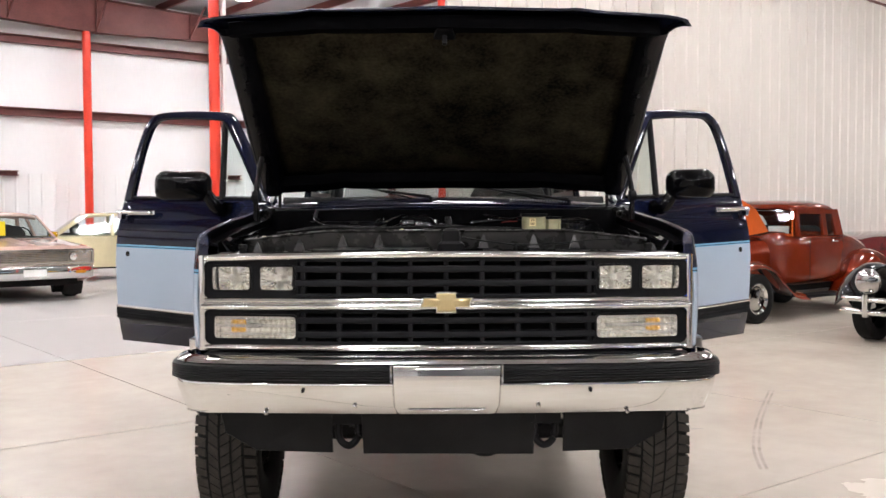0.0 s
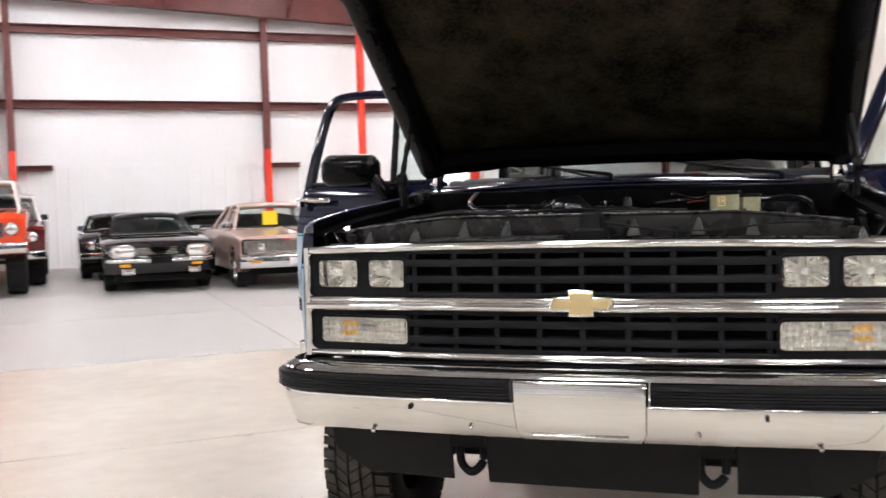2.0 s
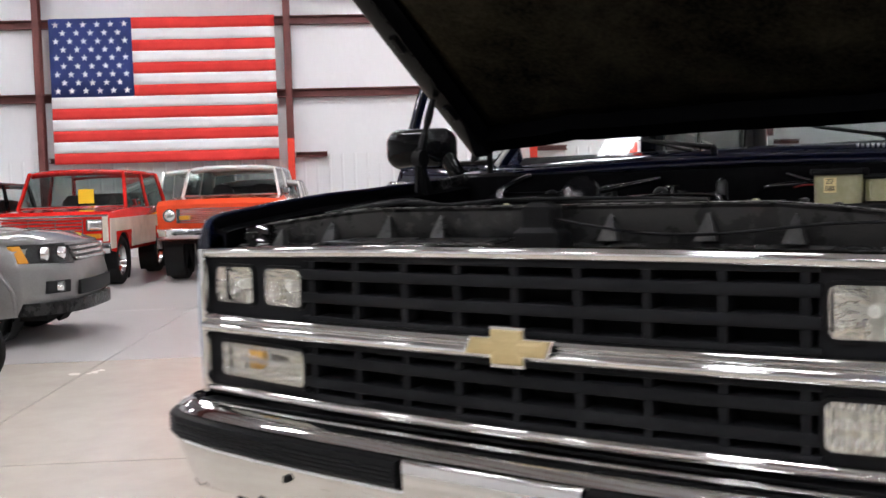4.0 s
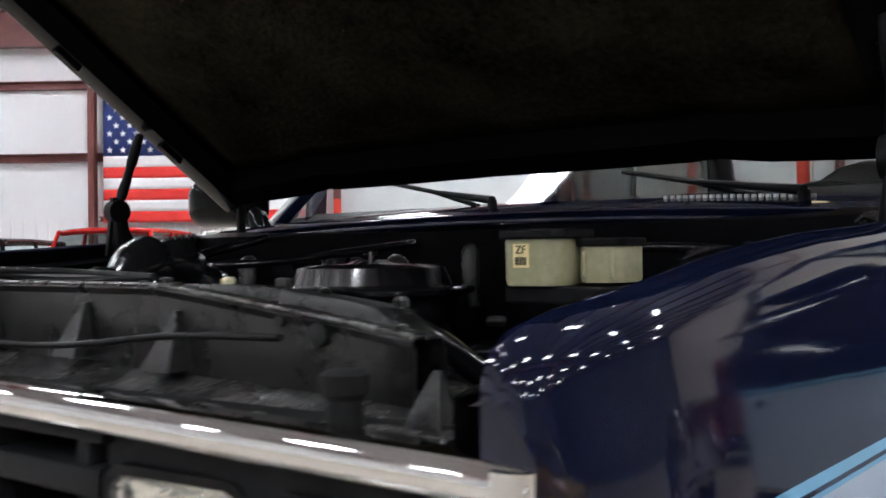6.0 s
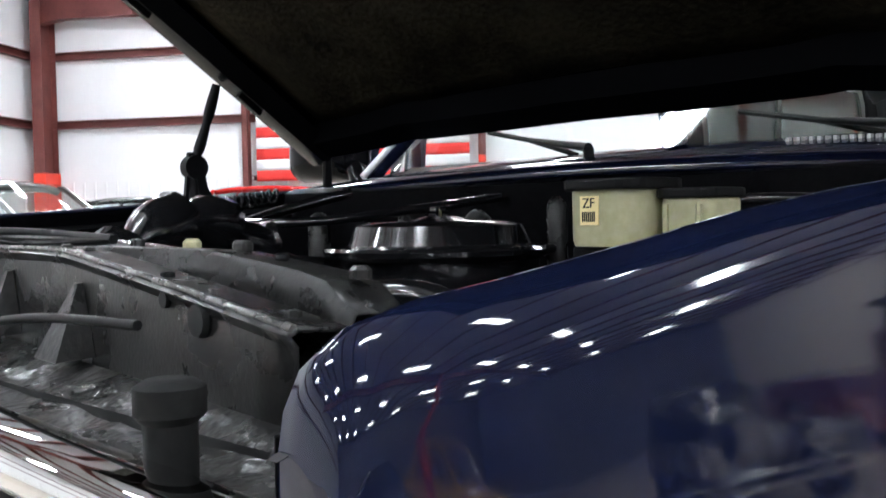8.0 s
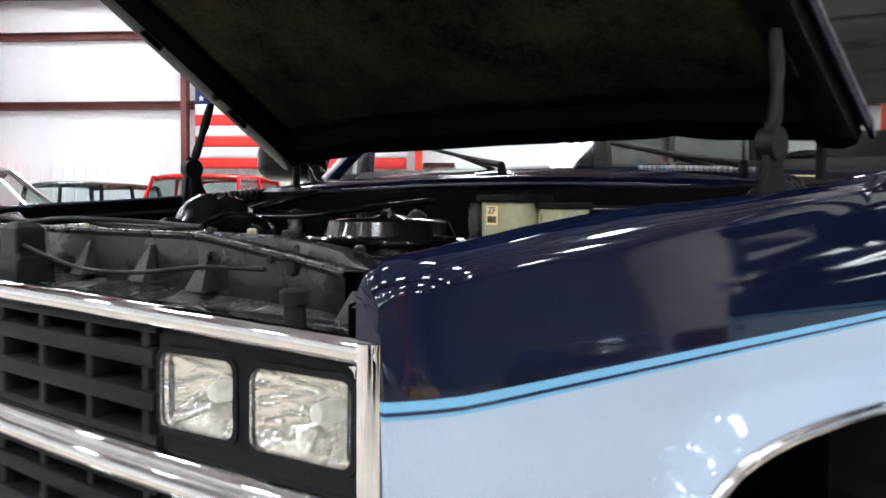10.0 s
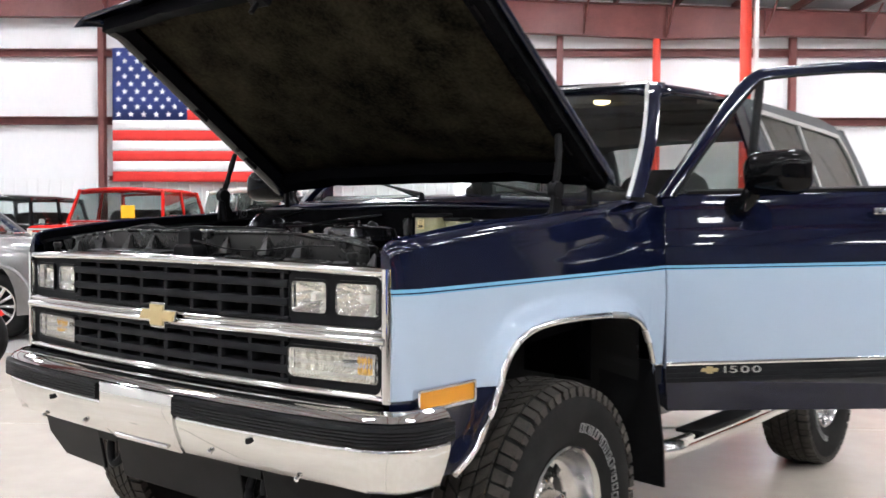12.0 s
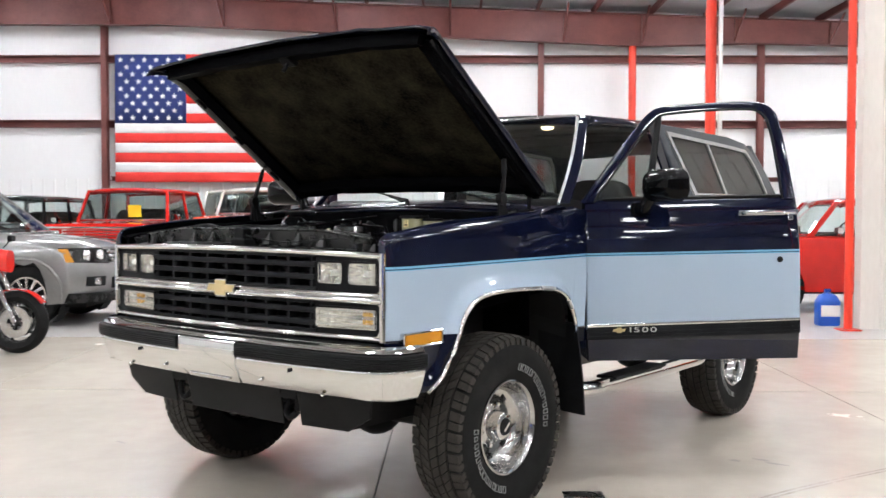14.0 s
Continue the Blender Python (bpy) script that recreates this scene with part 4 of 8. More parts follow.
# plate recess
bm = B()
pl = [(-0.197, 0.842), (-0.19, 0.69), (-0.175, 0.655), (0.175, 0.655), (0.19, 0.69), (0.197, 0.842)]
FACE = [(0.655, -0.027), (0.662, -0.032), (0.69, -0.054), (0.74, -0.071), (0.768, -0.077), (0.80, -0.076), (0.846, -0.075)]
rows = []
for zz in (0.658, 0.662, 0.69, 0.715, 0.74, 0.768, 0.80, 0.836, 0.842):
    wz = lerp([(0.655, 0.175), (0.69, 0.19), (0.842, 0.197)], zz)
    y = lerp(FACE, zz) - (0.004 if 0.66 < zz < 0.84 else 0.0)
    rows.append([(-wz, y + 0.008, zz)] + [(wz * k, y, zz) for k in (-0.975, -0.9, -0.5, 0, 0.5, 0.9, 0.975)] + [(wz, y + 0.008, zz)])
grid(bm, rows)
plate = part("plate_panel", bm, M_CHROME, bumper, "empty chrome plate panel", smooth=50, solid=-0.004)
bm = B()
ring_prism(bm, rr(0.330, 0.118, 0.012, 4, 0, 0.778), rr(0.322, 0.110, 0.010, 4, 0, 0.778), -0.0835, -0.078)
for q in bm.verts:
    q.co.y += 0.077 + lerp(FACE, q.co.z)
part("plate_emboss", bm, M_CHROME, bumper, smooth=0)
bm = B()
tube(bm, [(-0.14, -0.056, 0.676), (0.14, -0.056, 0.676)], 0.006, 8)
part("plate_rail", bm, M_CHROME, bumper, smooth=60)
for a in (-0.092, 0.092):
    bm = B()
    tube(bm, [(a, -0.076, 0.808), (a, -0.0825, 0.808)], 0.004, 8)
    part("plate_screw", bm, M_WORN, bumper)

# air dam, tow hooks and running gear
for poly in ([(-0.86, 0.66), (-0.43, 0.66), (-0.43, 0.487), (-0.72, 0.492), (-0.84, 0.56)], [(-0.32, 0.66), (0.335, 0.66), (0.33, 0.478), (-0.315, 0.482)], [(0.44, 0.66), (0.84, 0.66), (0.82, 0.56), (0.7, 0.492), (0.44, 0.488)]):
    bm = B()
    prism(bm, poly, 0.05, 0.062)
    for q in bm.verts:
        q.co.y += 0.16 * max(0.0, abs(q.co.x) - 0.6) + 0.25 * max(0.0, 0.62 - q.co.z)
    part("air_dam", bm, M_BLACK, truck, "black plastic air dam", smooth=0, bevel=0.003)
for s in (1, -1):
    bm = B()
    tube(bm, curve([(s * 0.405, 0.16, 0.635), (s * 0.41, 0.10, 0.60), (s * 0.405, 0.09, 0.54), (s * 0.37, 0.08, 0.515), (s * 0.338, 0.09, 0.54), (s * 0.335, 0.11, 0.585)]), 0.014, 10)
    part("tow_hook", bm, M_BLACK, truck, "black steel tow hook", smooth=60)
    bm = B()
    box(bm, s * 0.32, s * 0.43, 0.06, 4.5, 0.60, 0.74)
    part("frame_rail", bm, M_BLACK, truck, smooth=0)
    bm = B()
    for k in range(4):
        box(bm, s * 0.40, s * 0.47, 0.45 + 0.06 * k, 1.55 - 0.06 * k, 0.50 - 0.014 * k, 0.512 - 0.014 * k)
    part("leaf_spring", bm, M_BLACK, truck, smooth=0)
    bm = B()
    tube(bm, [(s * 0.5, 0.98, 0.42), (s * 0.45, 1.1, 1.0)], 0.03, 10)
    part("shock_absorber", bm, M_BLACK, truck)
for y in (0.845, 3.60):
    bm = B()
    tube(bm, [(-0.75, y, 0.405), (0.75, y, 0.405)], 0.045, 12)
    bmesh.ops.create_uvsphere(bm, u_segments=14, v_segments=10, radius=0.14, matrix=pose(0.18, y, 0.42))
    part("axle", bm, M_BLACK, truck)
# plain near-black boxes, drawn out wide to block light beneath the truck
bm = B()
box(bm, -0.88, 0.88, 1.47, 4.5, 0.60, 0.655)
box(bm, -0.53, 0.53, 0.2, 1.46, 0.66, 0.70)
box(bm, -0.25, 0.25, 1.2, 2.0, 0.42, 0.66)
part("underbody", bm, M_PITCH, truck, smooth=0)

# --- wheels ---
R_TYRE, W_TYRE = 0.4305, 0.252


def wheel(cx, cy, s, steer=0.0):
    """A tyre with tread blocks and raised letters on a dished chrome wheel. s: the outer side."""
    bm = B()
    lathe(bm, [(-s * 0.12, 0.10), (-s * 0.02, 0.14), (s * 0.0, 0.14), (s * 0.01, 0.06)], n=24)
    hub = part("wheel", bm, M_WORN, truck, "chrome dished wheel with white-letter tyre")
    hub.location = (cx, cy, R_TYRE - 0.006)
    hub.rotation_euler = (0, 0, radians(steer))
    h = W_TYRE / 2
    bm = B()
    prof = [(-h * 0.72, 0.210), (-h * 0.93, 0.240), (-h, 0.32), (-h * 0.97, 0.378), (-h * 0.86, 0.406), (-h * 0.6, 0.415), (0, 0.418), (h * 0.6, 0.415), (h * 0.86, 0.406), (h * 0.97, 0.378), (h, 0.32), (h * 0.93, 0.240), (h * 0.72, 0.210)]
    lathe(bm, prof, n=64, close=True)
    tyre = part("tyre", bm, M_RUBBER, hub, "black all-terrain tyre", smooth=50)
    # tread blocks
    bm = B()
    blocks = 58
    for k in range(blocks):
        for row, (a0, a1) in enumerate(((-1.0, -0.63), (-0.54, -0.23), (-0.15, 0.15), (0.23, 0.54), (0.63, 1.0))):
            t0 = (k + (0.5 if row % 2 else 0.0)) * math.tau / blocks
            dt = math.tau / blocks * ((0.66 if k % 2 else 0.82) if row in (0, 4) else 0.84)
            skew = (0.02, 0.075, -0.05, -0.075, 0.02)[row]
            out = []
            for r in (0.408, 0.4245):
                for a, sk in ((a0, 0), (a1, skew)):
                    rad = r - (0.016 if abs(a) > 0.9 else (0.003 if abs(a) > 0.6 else 0))
                    for t in (t0 + sk, t0 + sk + dt):
                        out.append(bm.verts.new((a * h, rad * math.cos(t), rad * math.sin(t))))
            for f in ((4, 5, 7, 6), (0, 4, 6, 2), (1, 3, 7, 5), (0, 1, 5, 4), (2, 6, 7, 3)):
                bm.faces.new([out[i] for i in f])
            if row in (0, 4):
                sgn = -1 if row == 0 else 1
                o = [bm.verts.new((sgn * x, r * math.cos(t), r * math.sin(t))) for x, r in ((h * 0.995, 0.410), (h * 1.002, 0.379)) for t in (t0 + 0.02, t0 + 0.02 + dt * 0.8)]
                i = [bm.verts.new((sgn * h * 0.95, v.co.y * 0.995, v.co.z * 0.995)) for v in o]
                bm.faces.new((o[0], o[1], o[3], o[2]))
                for a, b in ((0, 1), (1, 3), (3, 2), (2, 0)):
                    bm.faces.new((o[a], i[a], i[b], o[b]))
    tagged(part("tread", bm, M_TREAD, hub, "worn tread blocks", smooth=0), kind="stuff")
    # raised pale lettering, unreadable: short outlined bars round the sidewall
    for start, count in ((-8, 14), (172, 14)):
        bm = B()
        for k in range(count):
            t0, t1 = radians(start + k * 6.4), radians(start + k * 6.4 + 4.4)
            for (ra, rb, ta, tb) in ((0.262, 0.265, t0, t1), (0.290, 0.293, t0, t1), (0.265, 0.290, t0, t0 + 0.011), (0.265, 0.290, t1 - 0.011, t1)):
                if (k * 7 + start) % 5 == 0 and ra == 0.262:
                    continue
                o = [bm.verts.new((s * (h * (0.945 + 0.055 * min(1, (r - 0.245) / 0.065)) + 0.0025), r * math.cos(t), r * math.sin(t))) for r in (ra, rb) for t in (ta, tb)]
                bm.faces.new((o[0], o[1], o[3], o[2]))
        part("tyre_lettering", bm, M_LETTER, hub, "pale raised lettering bars", smooth=0, solid=0.003)
    # wheel: lip, barrel, dished centre with slots
    bm = B()
    lathe(bm, [(s * h * 0.40, 0.19), (s * h * 0.70, 0.198), (s * h * 0.80, 0.203), (s * h * 0.86, 0.210), (s * h * 0.84, 0.217), (s * h * 0.74, 0.213), (-s * h * 0.7, 0.2)], n=56, close=True)
    rim = part("rim", bm, M_ALU, hub, "polished chrome rim", smooth=50)
    bm = B()
    lathe(bm, [(s * h * 0.42, 0.193), (s * h * 0.16, 0.184), (s * h * 0.0, 0.165), (s * h * -0.04, 0.13), (s * h * 0.06, 0.09), (s * h * 0.20, 0.07)], n=48, close=True)
    part("wheel_disc", bm, M_ALU, hub, smooth=50)
    for k in range(8):
        bm = B()
        t = k * math.tau / 8
        pts = [(0.135, -0.013), (0.160, -0.019), (0.160, 0.019), (0.135, 0.013)]
        loft(bm, [[(s * h * 0.02, r, d) for r, d in pts], [(s * h * -0.03, r * 0.99, d * 0.8) for r, d in pts]])
        bmesh.ops.rotate(bm, cent=(0, 0, 0), matrix=Matrix.Rotation(t, 3, "X"), verts=bm.verts[:])
        part("wheel_slot", bm, M_WORN, hub, smooth=0)
    bm = B()
    lathe(bm, [(s * h * 0.2, 0.072), (s * h * 0.42, 0.066), (s * h * 0.62, 0.058), (s * h * 0.66, 0.05), (s * h * 0.66, 0.02)], n=32, close=True)
    part("hub_cap", bm, M_CHROME, hub, smooth=40)
    bm = B()
    lathe(bm, [(s * h * 0.66, 0.042), (s * h * 0.72, 0.038), (s * h * 0.74, 0.02)], n=24)
    part("hub_badge", bm, M_BLACK, hub, "black hub lock", smooth=40)
    bm = B()
    box(bm, s * h * 0.74, s * h * 0.765, -0.026, 0.026, -0.006, 0.006, Matrix.Rotation(radians(40), 4, "X"))
    part("hub_dial", bm, M_CHROME, hub, smooth=0)
    for k in range(6):
        t = k * math.tau / 6 + 0.2
        bm = B()
        y, z = 0.095 * math.cos(t), 0.095 * math.sin(t)
        tube(bm, [(s * h * 0.0, y, z), (s * h * 0.22, y, z)], [0.013, 0.010], 6)
        part("lug_nut", bm, M_CHROME, hub, smooth=0)
    return hub


for s in (1, -1):
    wheel(0.888 if s > 0 else -0.915, 0.845, s)
    wheel(s * 0.785, 3.76, s)
    bm = B()
    loft(bm, [[(s * x, 1.445 + d, z) for x, z in ((0.78, 0.40), (1.03, 0.385), (1.035, 0.55), (0.99, 0.85), (0.76, 0.86))] for d in (0, 0.012)])
    for q in bm.verts:
        q.co.y += 0.02 * math.sin(q.co.z * 7)
    part("mud_flap", bm, M_BLACK, truck, "black rubber mud flap", smooth=0)
    # chrome side step
    bm = B()
    tube(bm, curve([(s * 0.60, 1.47, 0.54), (s * 0.86, 1.48, 0.505), (s * 0.985, 1.55, 0.498), (s * 1.0, 1.8, 0.498), (s * 1.0, 2.6, 0.498), (s * 0.985, 2.95, 0.50), (s * 0.86, 3.05, 0.51), (s * 0.6, 3.06, 0.54)]), 0.040, 14)
    st = part("side_step", bm, M_CHROME, truck, "chrome tubular side step", smooth=60)
    bm = B()
    box(bm, s * 0.93, s * 1.05, 1.75, 2.35, 0.527, 0.543)
    part("step_pad", bm, M_BLACK, st, "black step pad", smooth=0, bevel=0.006)


# --- hood, raised on its hinges ---
HOOD = Matrix.Translation((0, 1.325, 1.525)) @ Matrix.Rotation(radians(-35.9), 4, "X") @ Matrix.Diagonal((1, -1, 1, 1))
# in hood space: x across, y from the hinge to the tip, z out of the outer skin


def hw(y):
    return lerp([(0, 0.895), (0.5, 0.90), (1.03, 0.905), (1.1, 0.912), (1.14, 0.94), (1.19, 0.968)], y)


def hood_z(x, y):
    k = abs(x) / hw(y)
    return 0.035 * (1 - k ** 2) - 0.012 * max(0, k - 0.9) * 10 - 0.055 * max(0, (y - 1.06) / 0.13) ** 2 * (1 + 0.5 * k) + 0.012 * math.exp(-((k - 0.55) / 0.06) ** 2)


def hood_mesh(bm, m=HOOD):
    bmesh.ops.transform(bm, matrix=m, verts=bm.verts[:])
    return bm


ys = [0.0, 0.04, 0.15, 0.3, 0.5, 0.7, 0.85, 0.95, 1.03, 1.08, 1.12, 1.15, 1.175, 1.19]
fx = [-1, -0.985, -0.95, -0.9, -0.8, -0.66, -0.6, -0.55, -0.5, -0.3, 0, 0.3, 0.5, 0.55, 0.6, 0.66, 0.8, 0.9, 0.95, 0.985, 1]
bm = B()
top = [[Vector((f * hw(y), y, hood_z(f * hw(y), y))) for f in fx] for y in ys]
for row, y in zip(top, ys):
    row[0].z -= 0.03
    row[-1].z -= 0.03
    row[0].x *= 0.995
    row[-1].x *= 0.995
grid(bm, top)
hood = part("hood", hood_mesh(bm), M_NAVY, truck, "navy hood propped fully open", smooth=50, solid=-0.012)
# under-hood: side rails, cross rails, insulation pad
for s in (1, -1):
    bm = B()
    loft(bm, [[(s * (hw(y) - 0.012), y, hood_z(hw(y), y) - 0.025), (s * (hw(y) - 0.014), y, hood_z(hw(y), y) - 0.055), (s * (hw(y) - 0.04), y, hood_z(hw(y), y) - 0.066), (s * (hw(y) - 0.085), y, hood_z(hw(y), y) - 0.06), (s * (hw(y) - 0.115), y, hood_z(hw(y), y) - 0.02)] for y in (0.02, 0.1, 0.3, 0.5, 0.7, 0.9, 1.05, 1.11)])
    part("hood_rail", hood_mesh(bm), M_RAIL, hood, "black painted inner rail", smooth=40)
    for y in (0.22, 0.55, 0.86):
        bm = B()
        box(bm, s * (hw(y) - 0.06) - 0.012, s * (hw(y) - 0.06) + 0.012, y, y + 0.07, hood_z(hw(y), y) - 0.072, hood_z(hw(y), y) - 0.05)
        part("hood_bumper_stop", hood_mesh(bm), M_RAIL, hood, smooth=0, bevel=0.004)
for y0, y1, d in ((0.01, 0.10, 0.046), (1.06, 1.15, 0.05)):
    bm = B()
    rings = []
    for f in fx[2:-2]:
        x = f * hw(y0)
        za, zb = hood_z(x, y0) - 0.02, hood_z(x, y1) - 0.02
        rings.append([(x, y0, za), (x, y0 + 0.015, za - d), (x, y1 - 0.02, min(za, zb) - d), (x, y1, zb)])
    loft(bm, rings)
    part("hood_cross_rail", hood_mesh(bm), M_UNDERHOOD, hood, "black painted inner rail", smooth=30)
bm = B()
rows = []
random.seed(5)
for j in range(22):
    y = 0.10 + 0.96 * j / 21
    row = []
    for i in range(33):
        x = (hw(y) - 0.105) * (i / 16 - 1)
        e = min(1.0, 6 * min(1 - abs(i / 16 - 1), j / 21, 1 - j / 21))
        row.append((x, y, hood_z(x, y) - 0.016 - 0.022 * e - 0.006 * noise.noise((x * 4, y * 4, 2))))
    rows.append(row)
grid(bm, rows)
part("insulation_pad", hood_mesh(bm), M_PAD, hood, "dark fibrous insulation pad", smooth=80, solid=0.004)
for k in range(9):
    bm = B()
    lathe(bm, [(0.0, 0.007), (0.002, 0.007), (0.002, 0.0035)], (-0.72 + 0.18 * k, 1.105, -0.047 + hood_z(-0.72 + 0.18 * k, 1.1)), "z", 10)
    part("rail_hole", hood_mesh(bm), M_PITCH, hood)
bm = B()
loft(bm, [[(x, y, z) for x, y in ((-0.045, 1.06), (0.045, 1.06), (0.03, 1.12), (-0.03, 1.12))] for z in (-0.035, -0.062)])
box(bm, -0.010, 0.010, 1.075, 1.09, -0.11, -0.06)
part("hood_latch", hood_mesh(bm), M_BLACK, hood, "black latch striker", smooth=0, bevel=0.004)
for s in (1, -1):
    bm = B()
    tube(bm, curve([(s * 0.858, 0.955, 1.33), (s * 0.868, 0.945, 1.40), (s * 0.872, 0.95, 1.468), (s * 0.868, 0.975, 1.55), (s * 0.852, 1.0, 1.655)]), [0.013, 0.013, 0.012, 0.011, 0.010] * 5, 8)
    hg = part("hood_hinge", bm, M_BLACK, truck, "black sprung hood hinge", smooth=60)
    bm = B()
    lathe(bm, [(s * -0.015, 0.015), (s * -0.015, 0.028), (s * 0.015, 0.028), (s * 0.015, 0.015)], (s * 0.874, 0.95, 1.466), "x", 20)
    part("hinge_pivot", bm, M_BLACK, hg)
    bm = B()
    loft(bm, [[(s * 0.88, y, z) for y, z in ((0.92, 1.36), (1.02, 1.36), (0.98, 1.42), (0.965, 1.50), (0.935, 1.50))], [(s * 0.868, y, z) for y, z in ((0.92, 1.36), (1.02, 1.36), (0.98, 1.42), (0.965, 1.50), (0.935, 1.50))]])
    part("hinge_plate", bm, M_BLACK, hg, smooth=0)
    bm = B()
    pts = []
    for k in range(60):
        t = k / 59
        pts.append((s * 0.83 + 0.016 * math.cos(k * 0.9), 0.98 + 0.16 * t + 0.0, 1.38 + 0.02 * t + 0.016 * math.sin(k * 0.9)))
    tube(bm, pts, 0.0035, 5)
    part("hinge_spring", bm, M_WORN, hg)
    bm = B()
    box(bm, s * 0.806, s * 0.820, 1.262, 1.284, 1.40, 1.50)
    part("hood_bracket", bm, M_BLACK, truck, smooth=0, bevel=0.004)

# --- engine bay ---
sy = lambda x: 0.170 - 0.012 * (x / 0.8) ** 2
rs_top = lambda x: 1.327 - 0.034 * max(0, (abs(x) - 0.45) / 0.33) ** 1.1
XT = [k * 0.0305 for k in range(-29, 30)]
bm = B()
rows = []
for j in range(7):
    g = j / 6
    row = []
    for x in XT:
        ya, yb = bow(x) + 0.026, sy(x) + 0.004
        z = 1.243 - 0.010 * (x / 0.92) ** 2 + 0.010 * g - 0.010 * math.sin(math.pi * g)
        row.append((x, ya + (yb - ya) * g, z + 0.007 * noise.noise((x * 22, g * 4, 0)) * math.sin(math.pi * min(1, g + 0.1))))
    rows.append(row)
grid(bm, rows)
part("header_tray", bm, M_TRAY, truck, "crumpled dusty tray behind the grille", smooth=60, solid=0.004)
XS = [k * 0.0385 for k in range(-20, 21)]
bm = B()
grid(bm, [[(x, sy(x), 1.0) for x in XS], [(x, sy(x) + 0.002, rs_top(x) - 0.010) for x in XS], [(x, sy(x) - 0.002, rs_top(x) - 0.004) for x in XS], [(x, sy(x) + 0.004, rs_top(x)) for x in XS], [(x, sy(x) + 0.034, rs_top(x) - 0.002) for x in XS], [(x, sy(x) + 0.038, rs_top(x) - 0.010) for x in XS], [(x, sy(x) + 0.042, rs_top(x) - 0.045) for x in XS], [(x, 0.272, rs_top(x) - 0.052) for x in XS]])
support = part("radiator_support", bm, M_WORN, truck, "dark painted radiator support panel", smooth=22, solid=0.003)
bm = B()
XR = [k * 0.0325 for k in range(-20, 21)]
rr_top = lambda x: rs_top(x) - 0.004 - 0.02 * max(0, (abs(x) - 0.6) / 0.05) ** 2
grid(bm, [[(x, 0.272, rr_top(x) - 0.055) for x in XR], [(x, 0.280, rr_top(x) - 0.008) for x in XR], [(x, 0.284, rr_top(x) - 0.001) for x in XR], [(x, 0.290, rr_top(x)) for x in XR], [(x, 0.330, rr_top(x) - 0.004) for x in XR], [(x, 0.342, rr_top(x) - 0.06) for x in XR]])
part("shroud_rail", bm, M_WORN, truck, "dark upper radiator rail", smooth=22, solid=0.003)
random.seed(21)
for k in range(14):
    x = -0.74 + 0.112 * k + random.uniform(-0.03, 0.03)
    bm = B()
    lathe(bm, [(0.0, 0.0045), (0.0028, 0.0045), (0.0036, 0.003)], (x, random.uniform(sy(x) + 0.012, sy(x) + 0.03), rs_top(x) - 0.001), "z", 6)
    part("panel_screw", bm, M_DUSTY if k % 3 else M_BLACK, support, smooth=0)
# thin brighter line along the panel's top edge
bm = B()
tube(bm, [(x, sy(x) + 0.002, rs_top(x) - 0.0005) for x in XS], 0.0024, 6)
part("support_edge", bm, M_EDGESTEEL, support, "bright panel edge", smooth=60)
for x in (-0.72, -0.56, -0.395, -0.255, 0.145, 0.337, 0.493, 0.375 + 0.42):
    bm = B()
    yb, zt = sy(x), rs_top(x) - 0.019
    loft(bm, [[(x - 0.020, yb + 0.001, zt - 0.05), (x + 0.020, yb + 0.001, zt - 0.05), (x + 0.003, yb + 0.001, zt), (x - 0.003, yb + 0.001, zt)], [(x - 0.021, yb - 0.026, zt - 0.051), (x + 0.021, yb - 0.026, zt - 0.051), (x + 0.003, yb - 0.003, zt), (x - 0.003, yb - 0.003, zt)]])
    part("gusset", bm, M_DUSTY, support, "triangular gusset", smooth=0)
random.seed(11)
for k in range(17):
    x = -0.72 + 0.09 * k + random.uniform(-0.02, 0.02)
    bm = B()
    if k % 3 == 0:
        lathe(bm, [(0.0, 0.008), (0.006, 0.008), (0.009, 0.005)], (x, 0.307, rs_top(x) - 0.006), "z", 6)
        part("support_bolt", bm, M_TANK if k % 6 == 0 else M_DUSTY, support, smooth=0)
        continue
    h = random.uniform(0.008, 0.02)
    box(bm, -0.008, 0.008, -0.005, 0.006, 0, h * 0.6, Matrix.Translation((x, 0.305, rs_top(x) - 0.007)) @ Matrix.Rotation(random.uniform(-0.6, 0.6), 4, "Z") @ Matrix.Rotation(random.uniform(-0.2, 0.2), 4, "X"))
    part("rail_clip", bm, M_DUSTY if k % 2 else M_BLACK, support, "small dusty clip", smooth=0, bevel=0.003)
for k in range(3):
    bm = B()
    tube(bm, curve([(-0.66, 0.25 + 0.012 * k, 1.315), (-0.45, 0.262 + 0.01 * k, 1.335 + 0.004 * k), (-0.3, 0.25, 1.33), (-0.12, 0.262 - 0.01 * k, 1.338), (0.08, 0.258, 1.325 + 0.006 * k), (0.3, 0.27, 1.33)], 6), 0.005, 6)
    part("wire_loom", bm, M_DUSTY if k == 1 else M_BLACK, truck, "dusty wiring loom", smooth=60)
bm = B()
tube(bm, curve([(0.06, 0.10, 1.30), (0.14, 0.10, 1.287), (0.26, 0.105, 1.272), (0.40, 0.11, 1.274), (0.55, 0.118, 1.288), (0.67, 0.128, 1.291)], 8), 0.003, 8)
part("latch_cable", bm, M_BLACK, truck, "black hood release cable", smooth=60)
bm = B()
lathe(bm, [(sy(0.675) - 0.004, 0.005), (sy(0.675) - 0.003, 0.009), (sy(0.675) + 0.001, 0.010)], (0.675, 0, 1.291), "y", 14)
part("cable_grommet", bm, M_PITCH, truck, smooth=40)
